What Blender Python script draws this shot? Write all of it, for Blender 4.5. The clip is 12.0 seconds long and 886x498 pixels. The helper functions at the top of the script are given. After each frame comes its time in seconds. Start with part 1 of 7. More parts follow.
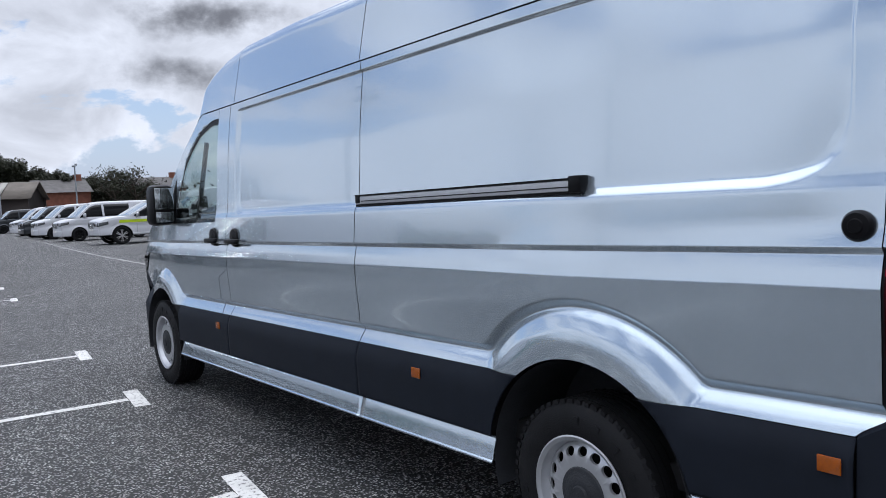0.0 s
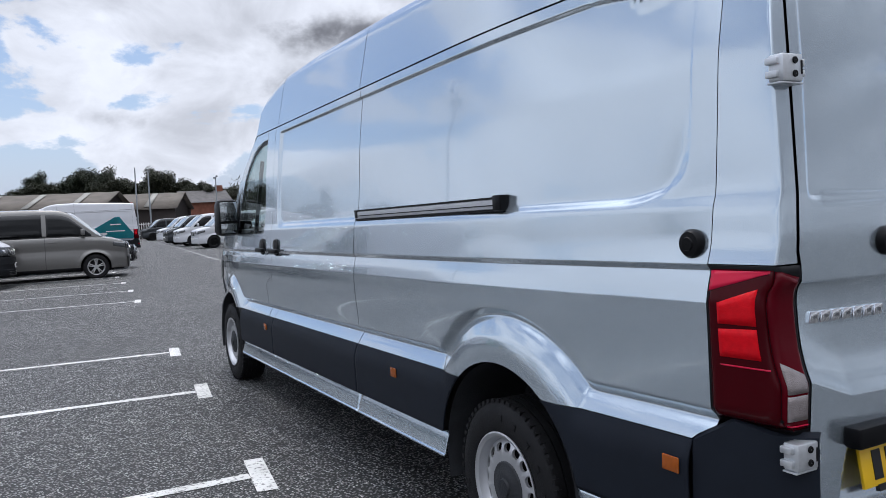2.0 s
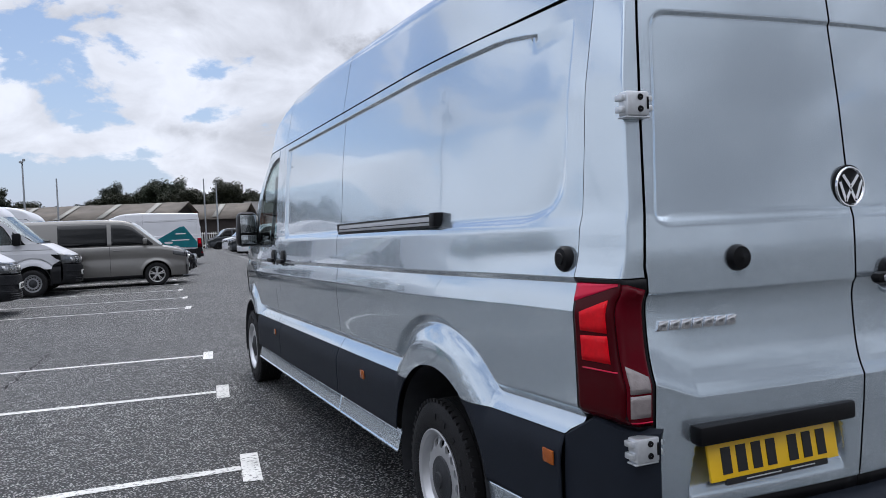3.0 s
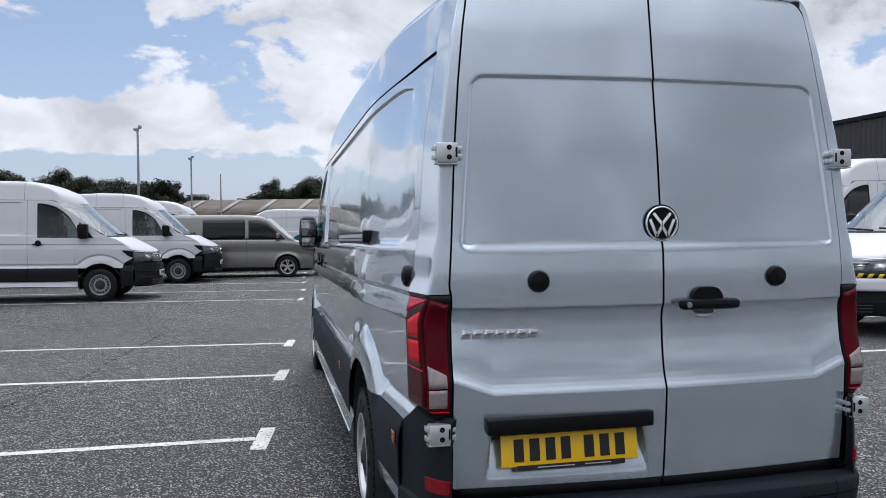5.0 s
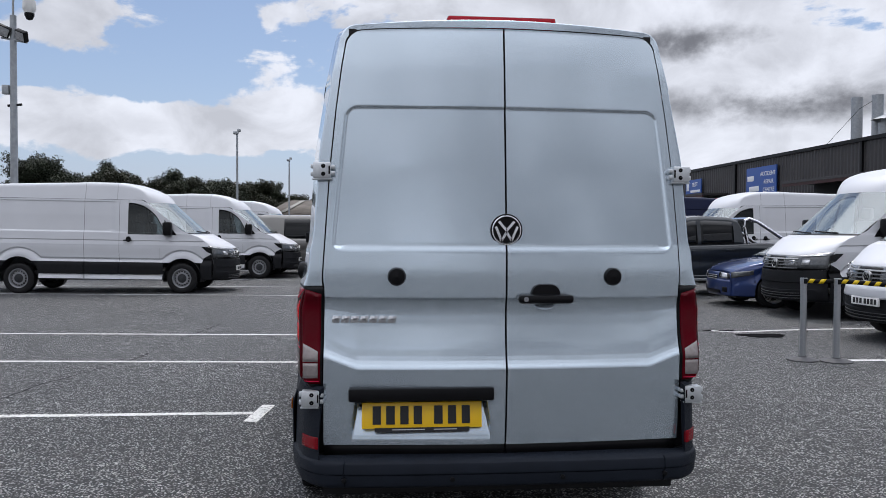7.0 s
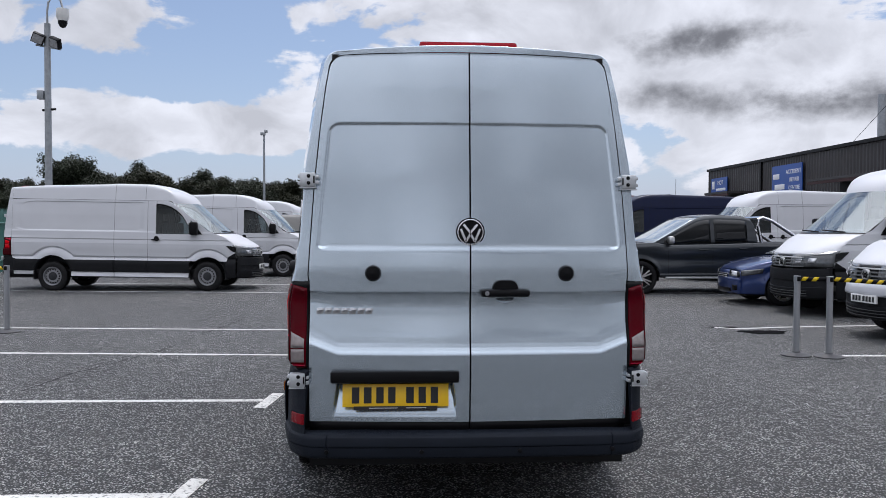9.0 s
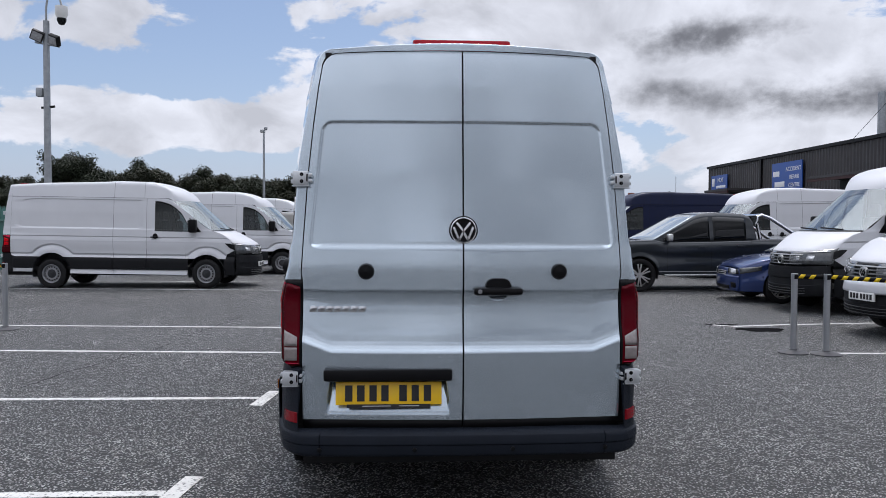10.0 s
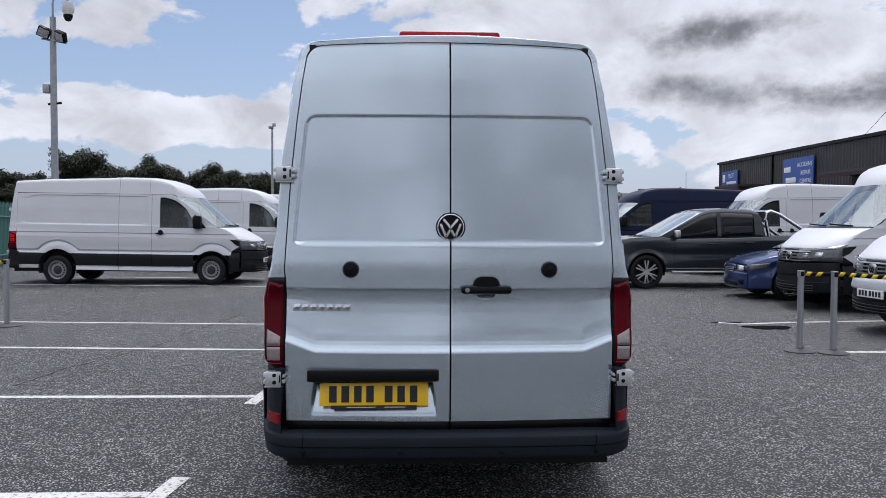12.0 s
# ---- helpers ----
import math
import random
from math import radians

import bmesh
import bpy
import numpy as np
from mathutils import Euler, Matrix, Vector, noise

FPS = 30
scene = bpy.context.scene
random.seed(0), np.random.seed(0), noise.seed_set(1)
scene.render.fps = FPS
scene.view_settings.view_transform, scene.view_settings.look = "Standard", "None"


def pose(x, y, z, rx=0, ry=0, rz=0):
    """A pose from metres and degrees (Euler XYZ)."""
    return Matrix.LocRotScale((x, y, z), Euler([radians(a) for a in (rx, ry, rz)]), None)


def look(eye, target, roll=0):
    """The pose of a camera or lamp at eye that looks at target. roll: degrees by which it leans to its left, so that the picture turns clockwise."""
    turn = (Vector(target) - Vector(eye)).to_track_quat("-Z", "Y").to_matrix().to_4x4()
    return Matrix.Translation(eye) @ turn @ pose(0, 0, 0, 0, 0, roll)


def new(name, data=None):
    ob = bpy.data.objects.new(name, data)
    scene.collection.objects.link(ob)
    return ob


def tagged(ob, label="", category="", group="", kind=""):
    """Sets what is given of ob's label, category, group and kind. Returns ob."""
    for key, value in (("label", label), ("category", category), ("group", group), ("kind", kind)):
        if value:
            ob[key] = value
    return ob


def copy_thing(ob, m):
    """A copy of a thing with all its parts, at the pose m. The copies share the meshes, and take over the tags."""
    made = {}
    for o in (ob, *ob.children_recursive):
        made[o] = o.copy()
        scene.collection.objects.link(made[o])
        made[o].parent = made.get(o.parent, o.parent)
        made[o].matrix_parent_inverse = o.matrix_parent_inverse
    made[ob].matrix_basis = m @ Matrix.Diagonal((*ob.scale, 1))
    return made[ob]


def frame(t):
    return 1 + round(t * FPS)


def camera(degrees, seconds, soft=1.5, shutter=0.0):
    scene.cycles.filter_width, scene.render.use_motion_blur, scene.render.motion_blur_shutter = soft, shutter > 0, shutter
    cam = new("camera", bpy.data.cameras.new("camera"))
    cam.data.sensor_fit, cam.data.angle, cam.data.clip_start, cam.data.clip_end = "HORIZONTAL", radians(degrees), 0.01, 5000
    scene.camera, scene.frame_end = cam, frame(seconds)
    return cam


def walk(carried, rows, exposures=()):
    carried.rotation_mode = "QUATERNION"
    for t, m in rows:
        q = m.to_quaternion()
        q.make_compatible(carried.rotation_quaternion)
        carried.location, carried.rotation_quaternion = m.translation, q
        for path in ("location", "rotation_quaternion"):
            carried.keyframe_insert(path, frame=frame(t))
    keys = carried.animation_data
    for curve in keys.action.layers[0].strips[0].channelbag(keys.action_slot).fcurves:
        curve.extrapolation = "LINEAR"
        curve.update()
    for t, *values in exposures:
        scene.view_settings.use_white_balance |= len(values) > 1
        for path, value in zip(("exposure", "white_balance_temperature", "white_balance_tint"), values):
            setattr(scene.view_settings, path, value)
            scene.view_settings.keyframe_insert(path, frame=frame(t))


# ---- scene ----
cam = camera(59.5, 12.0, soft=0.65)
PATH = [
    (0, (-2.955, -0.597, 1.413), (-1.741, 0.987, 1.279), -2.6),
    (0.5, (-2.807, -0.702, 1.401), (-1.639, 0.917, 1.274), -2.8),
    (1, (-2.732, -0.848, 1.404), (-1.627, 0.815, 1.28), -3.0),
    (1.5, (-2.654, -1.069, 1.403), (-1.631, 0.645, 1.291), -2.9),
    (2, (-2.534, -1.25, 1.414), (-1.593, 0.512, 1.317), -2.7),
    (2.5, (-2.327, -1.488, 1.416), (-1.462, 0.313, 1.335), -2.7),
    (3, (-2.211, -1.74, 1.413), (-1.416, 0.095, 1.351), -2.4),
    (3.2, (-2.15, -1.836, 1.423), (-1.382, 0.01, 1.369), -2.2),
    (4.8, (-1.5, -2.508, 1.448), (-1.022, -0.566, 1.396), -0.8),
    (5, (-1.41, -2.582, 1.468), (-0.976, -0.63, 1.417), -0.5),
    (5.5, (-1.139, -2.732, 1.453), (-0.801, -0.761, 1.404), -0.2),
    (6, (-0.933, -2.926, 1.464), (-0.666, -0.944, 1.416), -0.2),
    (6.5, (-0.771, -3.13, 1.486), (-0.554, -1.142, 1.439), 0.0),
    (7, (-0.584, -3.309, 1.478), (-0.402, -1.318, 1.431), 0.3),
    (7.2, (-0.508, -3.383, 1.475), (-0.338, -1.391, 1.429), 0.3),
    (9, (-0.345, -3.769, 1.496), (-0.235, -1.773, 1.445), 0.2),
    (9.5, (-0.326, -3.77, 1.497), (-0.219, -1.774, 1.443), 0.2),
    (10, (-0.309, -3.774, 1.501), (-0.2, -1.778, 1.443), 0.2),
    (10.5, (-0.297, -3.785, 1.504), (-0.188, -1.789, 1.443), 0.2),
    (11, (-0.288, -3.789, 1.513), (-0.182, -1.793, 1.447), 0.3),
    (11.5, (-0.235, -3.737, 1.517), (-0.139, -1.741, 1.45), 0.3),
    (12, (-0.191, -3.679, 1.504), (-0.108, -1.682, 1.436), 0.2),
]
# the camera's own exposure and white balance drift a little on the way
walk(cam, [(t, look(eye, target, roll)) for t, eye, target, roll in PATH],
     [(0, 0.08, 6230, 12), (0.6, 0.13, 6230, 12), (2.0, 0.12, 6330, 12), (3.2, 0.09, 6370, 12), (5.0, 0.07, 6480, 12), (7.0, 0.03, 6480, 12), (9.0, 0.01, 6450, 13), (12.0, 0.02, 6440, 13)])

# ---------------------------------------------------------------- world and sun
SUN_EL, SUN_AZ = radians(62), radians(14)
world = bpy.data.worlds.new("sky_world")
scene.world = world
world.use_nodes = True
wt = world.node_tree
wt.nodes.clear()


def wn(kind, **kw):
    n = wt.nodes.new(kind)
    for k, v in kw.items():
        if k in n.inputs:
            n.inputs[k].default_value = v
    return n


def wl(a, b):
    wt.links.new(a, b)


def wmath(op, a, b=None, c=None):
    n = wt.nodes.new("ShaderNodeMath")
    n.operation = op
    for i, v in enumerate((a, b, c)):
        if v is None:
            continue
        if isinstance(v, (int, float)):
            n.inputs[i].default_value = v
        else:
            wl(v, n.inputs[i])
    return n.outputs[0]


def wmix(fac, a, b):
    n = wt.nodes.new("ShaderNodeMix")
    n.data_type = "RGBA"
    for i, v in ((0, fac), (6, a), (7, b)):
        if isinstance(v, (int, float)):
            n.inputs[i].default_value = v
        elif isinstance(v, tuple):
            n.inputs[i].default_value = (*v, 1)
        else:
            wl(v, n.inputs[i])
    return n.outputs[2]


sky = wt.nodes.new("ShaderNodeTexSky")
sky.sky_type = "NISHITA"
sky.sun_disc = False
sky.sun_elevation, sky.sun_rotation = SUN_EL, SUN_AZ
sky.air_density, sky.dust_density, sky.ozone_density = 1.0, 0.6, 1.6
coord = wt.nodes.new("ShaderNodeTexCoord")
sep = wt.nodes.new("ShaderNodeSeparateXYZ")
wl(coord.outputs["Generated"], sep.inputs[0])
up = wmath("MAXIMUM", sep.outputs[2], 0.0)
comb = wt.nodes.new("ShaderNodeCombineXYZ")
wl(sep.outputs[0], comb.inputs[0])
wl(sep.outputs[1], comb.inputs[1])
wl(wmath("MULTIPLY", sep.outputs[2], 2.1), comb.inputs[2])
big = wn("ShaderNodeTexNoise", Scale=5.5, Detail=10.0, Roughness=0.55, Distortion=0.3)
wl(comb.outputs[0], big.inputs["Vector"])
billow = wt.nodes.new("ShaderNodeCombineXYZ")
wl(sep.outputs[0], billow.inputs[0])
wl(sep.outputs[1], billow.inputs[1])
wl(wmath("MULTIPLY", sep.outputs[2], 1.35), billow.inputs[2])
fine = wn("ShaderNodeTexNoise", Scale=15.0, Detail=9.0, Roughness=0.60)
wl(billow.outputs[0], fine.inputs["Vector"])
dens = wmath("ADD", wmath("MULTIPLY", wmath("SUBTRACT", big.outputs["Fac"], 0.5), 1.0), wmath("ADD", 0.47, wmath("MULTIPLY", wmath("SUBTRACT", fine.outputs["Fac"], 0.5), 0.26)))


def cloud_bank(az, el, wide, tall, amount):
    """Adds to the cover round one direction (degrees from +y to the right, degrees up)."""
    global dens
    a, e = radians(az), radians(el)
    right = wmath("ARCTAN2", sep.outputs[0], sep.outputs[1])
    da = wmath("DIVIDE", wmath("SUBTRACT", right, a), radians(wide))
    de = wmath("DIVIDE", wmath("SUBTRACT", wmath("ARCSINE", sep.outputs[2]), e), radians(tall))
    r2 = wmath("ADD", wmath("MULTIPLY", da, da), wmath("MULTIPLY", de, de))
    dens = wmath("ADD", dens, wmath("MULTIPLY", wmath("EXPONENT", wmath("MULTIPLY", r2, -1.0)), amount))


# banks from -36 leftwards and at +-180 are unseen, added to tone reflections
for bank in ((-17, 7.0, 13, 2.0, 0.20), (-3, 6.2, 9, 1.6, 0.17), (-23, 13.0, 6.0, 2.4, 0.18), (-14.4, 11.2, 3.2, 0.9, 0.14), (1, 15.5, 8, 3.0, 0.20), (22, 12.5, 9, 3.6, 0.24), (30, 8.6, 10, 2.6, 0.22),
             (-10, 14.0, 6, 3.2, -0.18), (-18, 10.2, 9, 1.5, -0.17), (-16, 3.6, 16, 1.5, -0.20), (10, 9.5, 9, 5.0, 0.19), (15, 4.5, 7, 2.0, 0.10), (18, 3.0, 7, 1.6, -0.06), (27, 5.0, 12, 1.6, 0.05), (50, 14, 16, 9, 0.16),
             (-95, 34, 42, 20, -0.05), (-62, 12, 26, 8, 0.16), (-48, 22, 18, 10, 0.14), (-36, 9, 8, 3.5, 0.16), (180, 34, 75, 44, 0.38), (-180, 34, 75, 44, 0.38)):
    cloud_bank(*bank)
# extra cover overhead, out of view, added to whiten faces that look up
overhead = wt.nodes.new("ShaderNodeMapRange")
for key, val in (("From Min", 0.52), ("From Max", 0.80), ("To Min", 0.0), ("To Max", 0.22)):
    overhead.inputs[key].default_value = val
wl(up, overhead.inputs["Value"])
dens = wmath("ADD", dens, overhead.outputs[0])
cover = wt.nodes.new("ShaderNodeMapRange")
cover.interpolation_type = "SMOOTHSTEP"
cover.inputs["From Min"].default_value, cover.inputs["From Max"].default_value = 0.492, 0.552
wl(dens, cover.inputs["Value"])
thick = wt.nodes.new("ShaderNodeMapRange")
thick.interpolation_type = "SMOOTHSTEP"
thick.inputs["From Min"].default_value, thick.inputs["From Max"].default_value = 0.60, 0.86
wl(dens, thick.inputs["Value"])
lump = dens
dens = wmath("MULTIPLY", 0.0, 1.0)
# cores at 130 and +-180 are unseen, added to darken the rear doors
for core in ((21.5, 13.0, 5.5, 1.3, 1.15), (29, 8.6, 7.5, 1.3, 1.05), (19, 9.6, 2.5, 0.8, 0.5), (2, 17.5, 5, 1.2, 0.6), (-24, 11.6, 4, 0.7, 0.35), (-15, 6.0, 9, 0.6, 0.22), (44, 14, 9, 3.0, 0.6), (180, 15, 62, 20, 0.70), (130, 13, 45, 17, 0.60), (-50, 13, 16, 2.0, 0.22), (9, 7.2, 7, 0.8, 0.40), (15, 9.0, 6, 1.2, 0.35), (12, 11.5, 5, 0.6, 0.3), (-180, 15, 62, 20, 0.70)):
    cloud_bank(*core)
ragged = wmath("ADD", wmath("MULTIPLY", wmath("SUBTRACT", fine.outputs["Fac"], 0.5), 1.7), wmath("MULTIPLY", wmath("SUBTRACT", big.outputs["Fac"], 0.5), 2.2))
dens = wmath("ADD", wmath("MULTIPLY", dens, wmath("ADD", 0.92, ragged)), wmath("MULTIPLY", wmath("SUBTRACT", fine.outputs["Fac"], 0.50), 0.9))
shade = wt.nodes.new("ShaderNodeMapRange")
shade.interpolation_type = "SMOOTHSTEP"
shade.inputs["From Min"].default_value, shade.inputs["From Max"].default_value = -0.10, 1.15
wl(dens, shade.inputs["Value"])
tone = wn("ShaderNodeTexNoise", Scale=8.0, Detail=7.0, Roughness=0.55, Distortion=0.4)
wl(billow.outputs[0], tone.inputs["Vector"])
grey = wt.nodes.new("ShaderNodeMapRange")
for key, val in (("From Min", 0.40), ("From Max", 0.68), ("To Min", 0.0), ("To Max", 0.46)):
    grey.inputs[key].default_value = val
wl(tone.outputs["Fac"], grey.inputs["Value"])
core_dark = wmath("MAXIMUM", shade.outputs[0], grey.outputs[0])
dens = lump
cloud = wmix(wmath("MAXIMUM", wmath("MULTIPLY", thick.outputs[0], 0.22), core_dark), (0.94, 0.985, 1.075), (0.205, 0.212, 0.236))
haze = wmath("POWER", wmath("SUBTRACT", 1.0, up), 9.0)
bg_sky = wn("ShaderNodeBackground", Strength=0.105)
wl(sky.outputs["Color"], bg_sky.inputs["Color"])
bg_cloud = wn("ShaderNodeBackground")
wl(cloud, bg_cloud.inputs["Color"])
high = wt.nodes.new("ShaderNodeMapRange")
high.interpolation_type = "SMOOTHSTEP"
for key, val in (("From Min", 0.36), ("From Max", 0.92), ("To Min", 0.90), ("To Max", 2.25)):
    high.inputs[key].default_value = val
wl(up, high.inputs["Value"])
wl(high.outputs[0], bg_cloud.inputs["Strength"])
bg_haze = wn("ShaderNodeBackground", Strength=0.68)
bg_haze.inputs["Color"].default_value = (0.56, 0.66, 1.0, 1)
blue = wt.nodes.new("ShaderNodeMixShader")
wl(wmath("ADD", 0.14, wmath("MULTIPLY", haze, 0.72)), blue.inputs[0])
wl(bg_sky.outputs[0], blue.inputs[1])
wl(bg_haze.outputs[0], blue.inputs[2])
both = wt.nodes.new("ShaderNodeMixShader")
wl(wmath("MULTIPLY", cover.outputs[0], 0.97), both.inputs[0])
wl(blue.outputs[0], both.inputs[1])
wl(bg_cloud.outputs[0], both.inputs[2])
out = wt.nodes.new("ShaderNodeOutputWorld")
wl(both.outputs[0], out.inputs[0])

sun = new("sun", bpy.data.lights.new("sun", "SUN"))
sun.data.energy, sun.data.angle, sun.data.color = 1.4, radians(16), (1.0, 0.96, 0.9)
sun.matrix_world = look((0, 0, 50), (0 - 50 / math.tan(SUN_EL) * math.sin(SUN_AZ), 0 - 50 / math.tan(SUN_EL) * math.cos(SUN_AZ), 0))

# ---------------------------------------------------------------- materials
def material(name, color, rough=0.5, metal=0.0, coat=0.0, vary=0.06, scale=6.0, bump=0.0, bump_scale=60.0, spec=0.5, wear=None, wear_at=(0.62, 0.72), wear_scale=3.0,
             transmission=0.0, alpha=1.0, emit=None, coat_rough=0.03):
    """A surface with a fine and a coarse variation of its colour, relief and a worn second colour."""
    m = bpy.data.materials.new(name)
    m.use_nodes = True
    t = m.node_tree
    b = t.nodes["Principled BSDF"]
    tc = t.nodes.new("ShaderNodeTexCoord")
    n1 = t.nodes.new("ShaderNodeTexNoise")
    n1.inputs["Scale"].default_value, n1.inputs["Detail"].default_value = scale, 5.0
    t.links.new(tc.outputs["Object"], n1.inputs["Vector"])
    hi, lo = [min(1, c * (1 + vary)) for c in color], [c * (1 - vary) for c in color]
    ramp = t.nodes.new("ShaderNodeMix")
    ramp.data_type = "RGBA"
    ramp.inputs[6].default_value, ramp.inputs[7].default_value = (*lo, 1), (*hi, 1)
    mr = t.nodes.new("ShaderNodeMapRange")
    mr.inputs["From Min"].default_value, mr.inputs["From Max"].default_value = 0.3, 0.7
    t.links.new(n1.outputs["Fac"], mr.inputs["Value"])
    t.links.new(mr.outputs[0], ramp.inputs[0])
    result = ramp.outputs[2]
    if wear:
        n2 = t.nodes.new("ShaderNodeTexNoise")
        n2.inputs["Scale"].default_value, n2.inputs["Detail"].default_value, n2.inputs["Roughness"].default_value = wear_scale, 8.0, 0.65
        t.links.new(tc.outputs["Object"], n2.inputs["Vector"])
        m2 = t.nodes.new("ShaderNodeMapRange")
        m2.inputs["From Min"].default_value, m2.inputs["From Max"].default_value = wear_at
        t.links.new(n2.outputs["Fac"], m2.inputs["Value"])
        mx = t.nodes.new("ShaderNodeMix")
        mx.data_type = "RGBA"
        t.links.new(m2.outputs[0], mx.inputs[0])
        t.links.new(result, mx.inputs[6])
        mx.inputs[7].default_value = (*wear, 1)
        result = mx.outputs[2]
    t.links.new(result, b.inputs["Base Color"])
    b.inputs["Metallic"].default_value, b.inputs["Roughness"].default_value = metal, rough
    b.inputs["Coat Weight"].default_value, b.inputs["Coat Roughness"].default_value = coat, coat_rough
    b.inputs["Specular IOR Level"].default_value = spec
    b.inputs["Transmission Weight"].default_value, b.inputs["Alpha"].default_value = transmission, alpha
    if emit:
        b.inputs["Emission Color"].default_value, b.inputs["Emission Strength"].default_value = (*emit[:3], 1), emit[3]
    if bump:
        n3 = t.nodes.new("ShaderNodeTexNoise")
        n3.inputs["Scale"].default_value, n3.inputs["Detail"].default_value = bump_scale, 6.0
        t.links.new(tc.outputs["Object"], n3.inputs["Vector"])
        bp = t.nodes.new("ShaderNodeBump")
        bp.inputs["Strength"].default_value, bp.inputs["Distance"].default_value = bump, 0.01
        t.links.new(n3.outputs["Fac"], bp.inputs["Height"])
        t.links.new(bp.outputs[0], b.inputs["Normal"])
    return m


SILVER = material("silver_metallic_paint", (0.603, 0.692, 0.765), 0.18, 0.80, 1.0, 0.03, 900.0)
WHITE = material("white_paint", (0.60, 0.61, 0.64), 0.42, 0.0, 0.2, 0.02, 2.0)
NAVY = material("navy_paint", (0.0045, 0.0085, 0.034), 0.42, 0.0, 0.05, 0.1, 3.0, spec=0.2)
GREYVAN = material("stone_grey_metallic_paint", (0.20, 0.195, 0.185), 0.3, 0.6, 0.9, 0.04, 700.0)
CHARCOAL = material("charcoal_metallic_paint", (0.024, 0.029, 0.035), 0.3, 0.5, 0.9, 0.06, 500.0)
BLUE = material("blue_metallic_paint", (0.010, 0.030, 0.130), 0.28, 0.4, 1.0, 0.06, 600.0)
BLACKPAINT = material("black_paint", (0.012, 0.012, 0.014), 0.25, 0.1, 1.0, 0.1, 3.0)
PLASTIC = material("dark_grey_textured_plastic", (0.0105, 0.0138, 0.0210), 0.55, 0.0, 0.0, 0.12, 9.0, 0.25, 700.0, spec=0.16)
PLASTIC_DARK = material("black_textured_plastic", (0.0100, 0.0106, 0.0125), 0.55, 0.0, 0.0, 0.12, 9.0, 0.25, 700.0, spec=0.16)
BLACK = material("black_plastic", (0.006, 0.006, 0.007), 0.36, 0.0, 0.0, 0.15, 12.0, 0.1, 500.0, spec=0.14)
GAP = material("dark_underseal_and_shade", (0.004, 0.004, 0.005), 0.8, 0.0, 0.0, 0.2, 6.0)
LINER = material("wheel_arch_liner", (0.030, 0.032, 0.036), 0.6, 0.0, 0.0, 0.25, 12.0, 0.3, 120.0, spec=0.3)
RUBBER = material("tyre_rubber", (0.0070, 0.0070, 0.0080), 0.62, 0.0, 0.0, 0.25, 14.0, 0.3, 240.0, wear=(0.018, 0.017, 0.0165), spec=0.26, wear_at=(0.58, 0.80), wear_scale=9.0)
STEEL = material("silver_painted_steel", (0.58, 0.59, 0.61), 0.32, 0.65, 0.3, 0.04, 20.0)
# darker than STEEL: carries the parked vans' rim shade; also the lock's metal
STEEL_DARK = material("dark_steel_and_shaded_rim", (0.26, 0.265, 0.28), 0.45, 0.5, 0.1, 0.10, 20.0)
ALU = material("brushed_aluminium", (0.62, 0.62, 0.62), 0.35, 0.95, 0.0, 0.06, 40.0, 0.05, 300.0)
RAIL = material("satin_aluminium_rail", (0.50, 0.51, 0.53), 0.5, 0.35, 0.0, 0.04, 30.0)
SKY_GLASS = material("reflecting_windscreen", (0.42, 0.47, 0.49), 0.10, 0.55, 0.3, 0.05, 2.0)
BASE = material("dark_cast_base", (0.055, 0.055, 0.060), 0.6, 0.1, 0.0, 0.2, 20.0, 0.1, 90.0)
LETTER = material("dark_chrome_lettering", (0.30, 0.31, 0.33), 0.22, 0.9, 0.0, 0.1, 60.0)
MIRROR = material("mirror_silvering", (0.40, 0.43, 0.44), 0.03, 1.0, 0.0, 0.02, 5.0)
CHROME = material("chrome", (0.80, 0.81, 0.83), 0.08, 1.0, 0.0, 0.02, 5.0)
ZINC = material("zinc_hinge_metal", (0.66, 0.68, 0.70), 0.36, 0.75, 0.0, 0.06, 60.0, 0.1, 200.0)
GLASS_DARK = material("tinted_glass", (0.005, 0.006, 0.007), 0.03, 0.0, 0.0, 0.1, 2.0, spec=0.36)
RED_DARK = material("dark_red_lens", (0.052, 0.0005, 0.0030), 0.16, 0.0, 0.0, 0.08, 8.0, spec=0.16)
RED_DEEP = material("deep_red_lens", (0.085, 0.0008, 0.0055), 0.16, 0.0, 0.0, 0.08, 8.0, spec=0.14)
RED_LENS = material("bright_red_lens", (0.66, 0.003, 0.010), 0.18, 0.0, 0.0, 0.08, 60.0, 0.3, 380.0, spec=0.14)
RED_REFLECT = material("red_reflector", (0.22, 0.002, 0.008), 0.2, 0.0, 0.0, 0.15, 90.0, 0.4, 300.0, spec=0.25)
RED_HIGH = material("high_lamp_red_lens", (0.34, 0.003, 0.012), 0.2, 0.0, 0.0, 0.1, 60.0, 0.2, 300.0, spec=0.25)
PINK_LENS = material("light_red_lens", (0.60, 0.010, 0.050), 0.14, 0.0, 0.0, 0.05, 8.0, spec=0.30)
CLEAR_LENS = material("clear_ribbed_lens", (0.27, 0.235, 0.23), 0.2, 0.2, 0.2, 0.12, 60.0, 0.4, 260.0)
AMBER = material("amber_reflector", (0.33, 0.075, 0.003), 0.22, 0.0, 0.3, 0.12, 80.0, 0.15, 200.0)
YELLOW = material("yellow_plate", (0.83, 0.50, 0.008), 0.35, 0.0, 0.3, 0.03, 14.0)
PLATE_WHITE = material("white_plate", (0.78, 0.78, 0.76), 0.35, 0.0, 0.3, 0.03, 14.0)
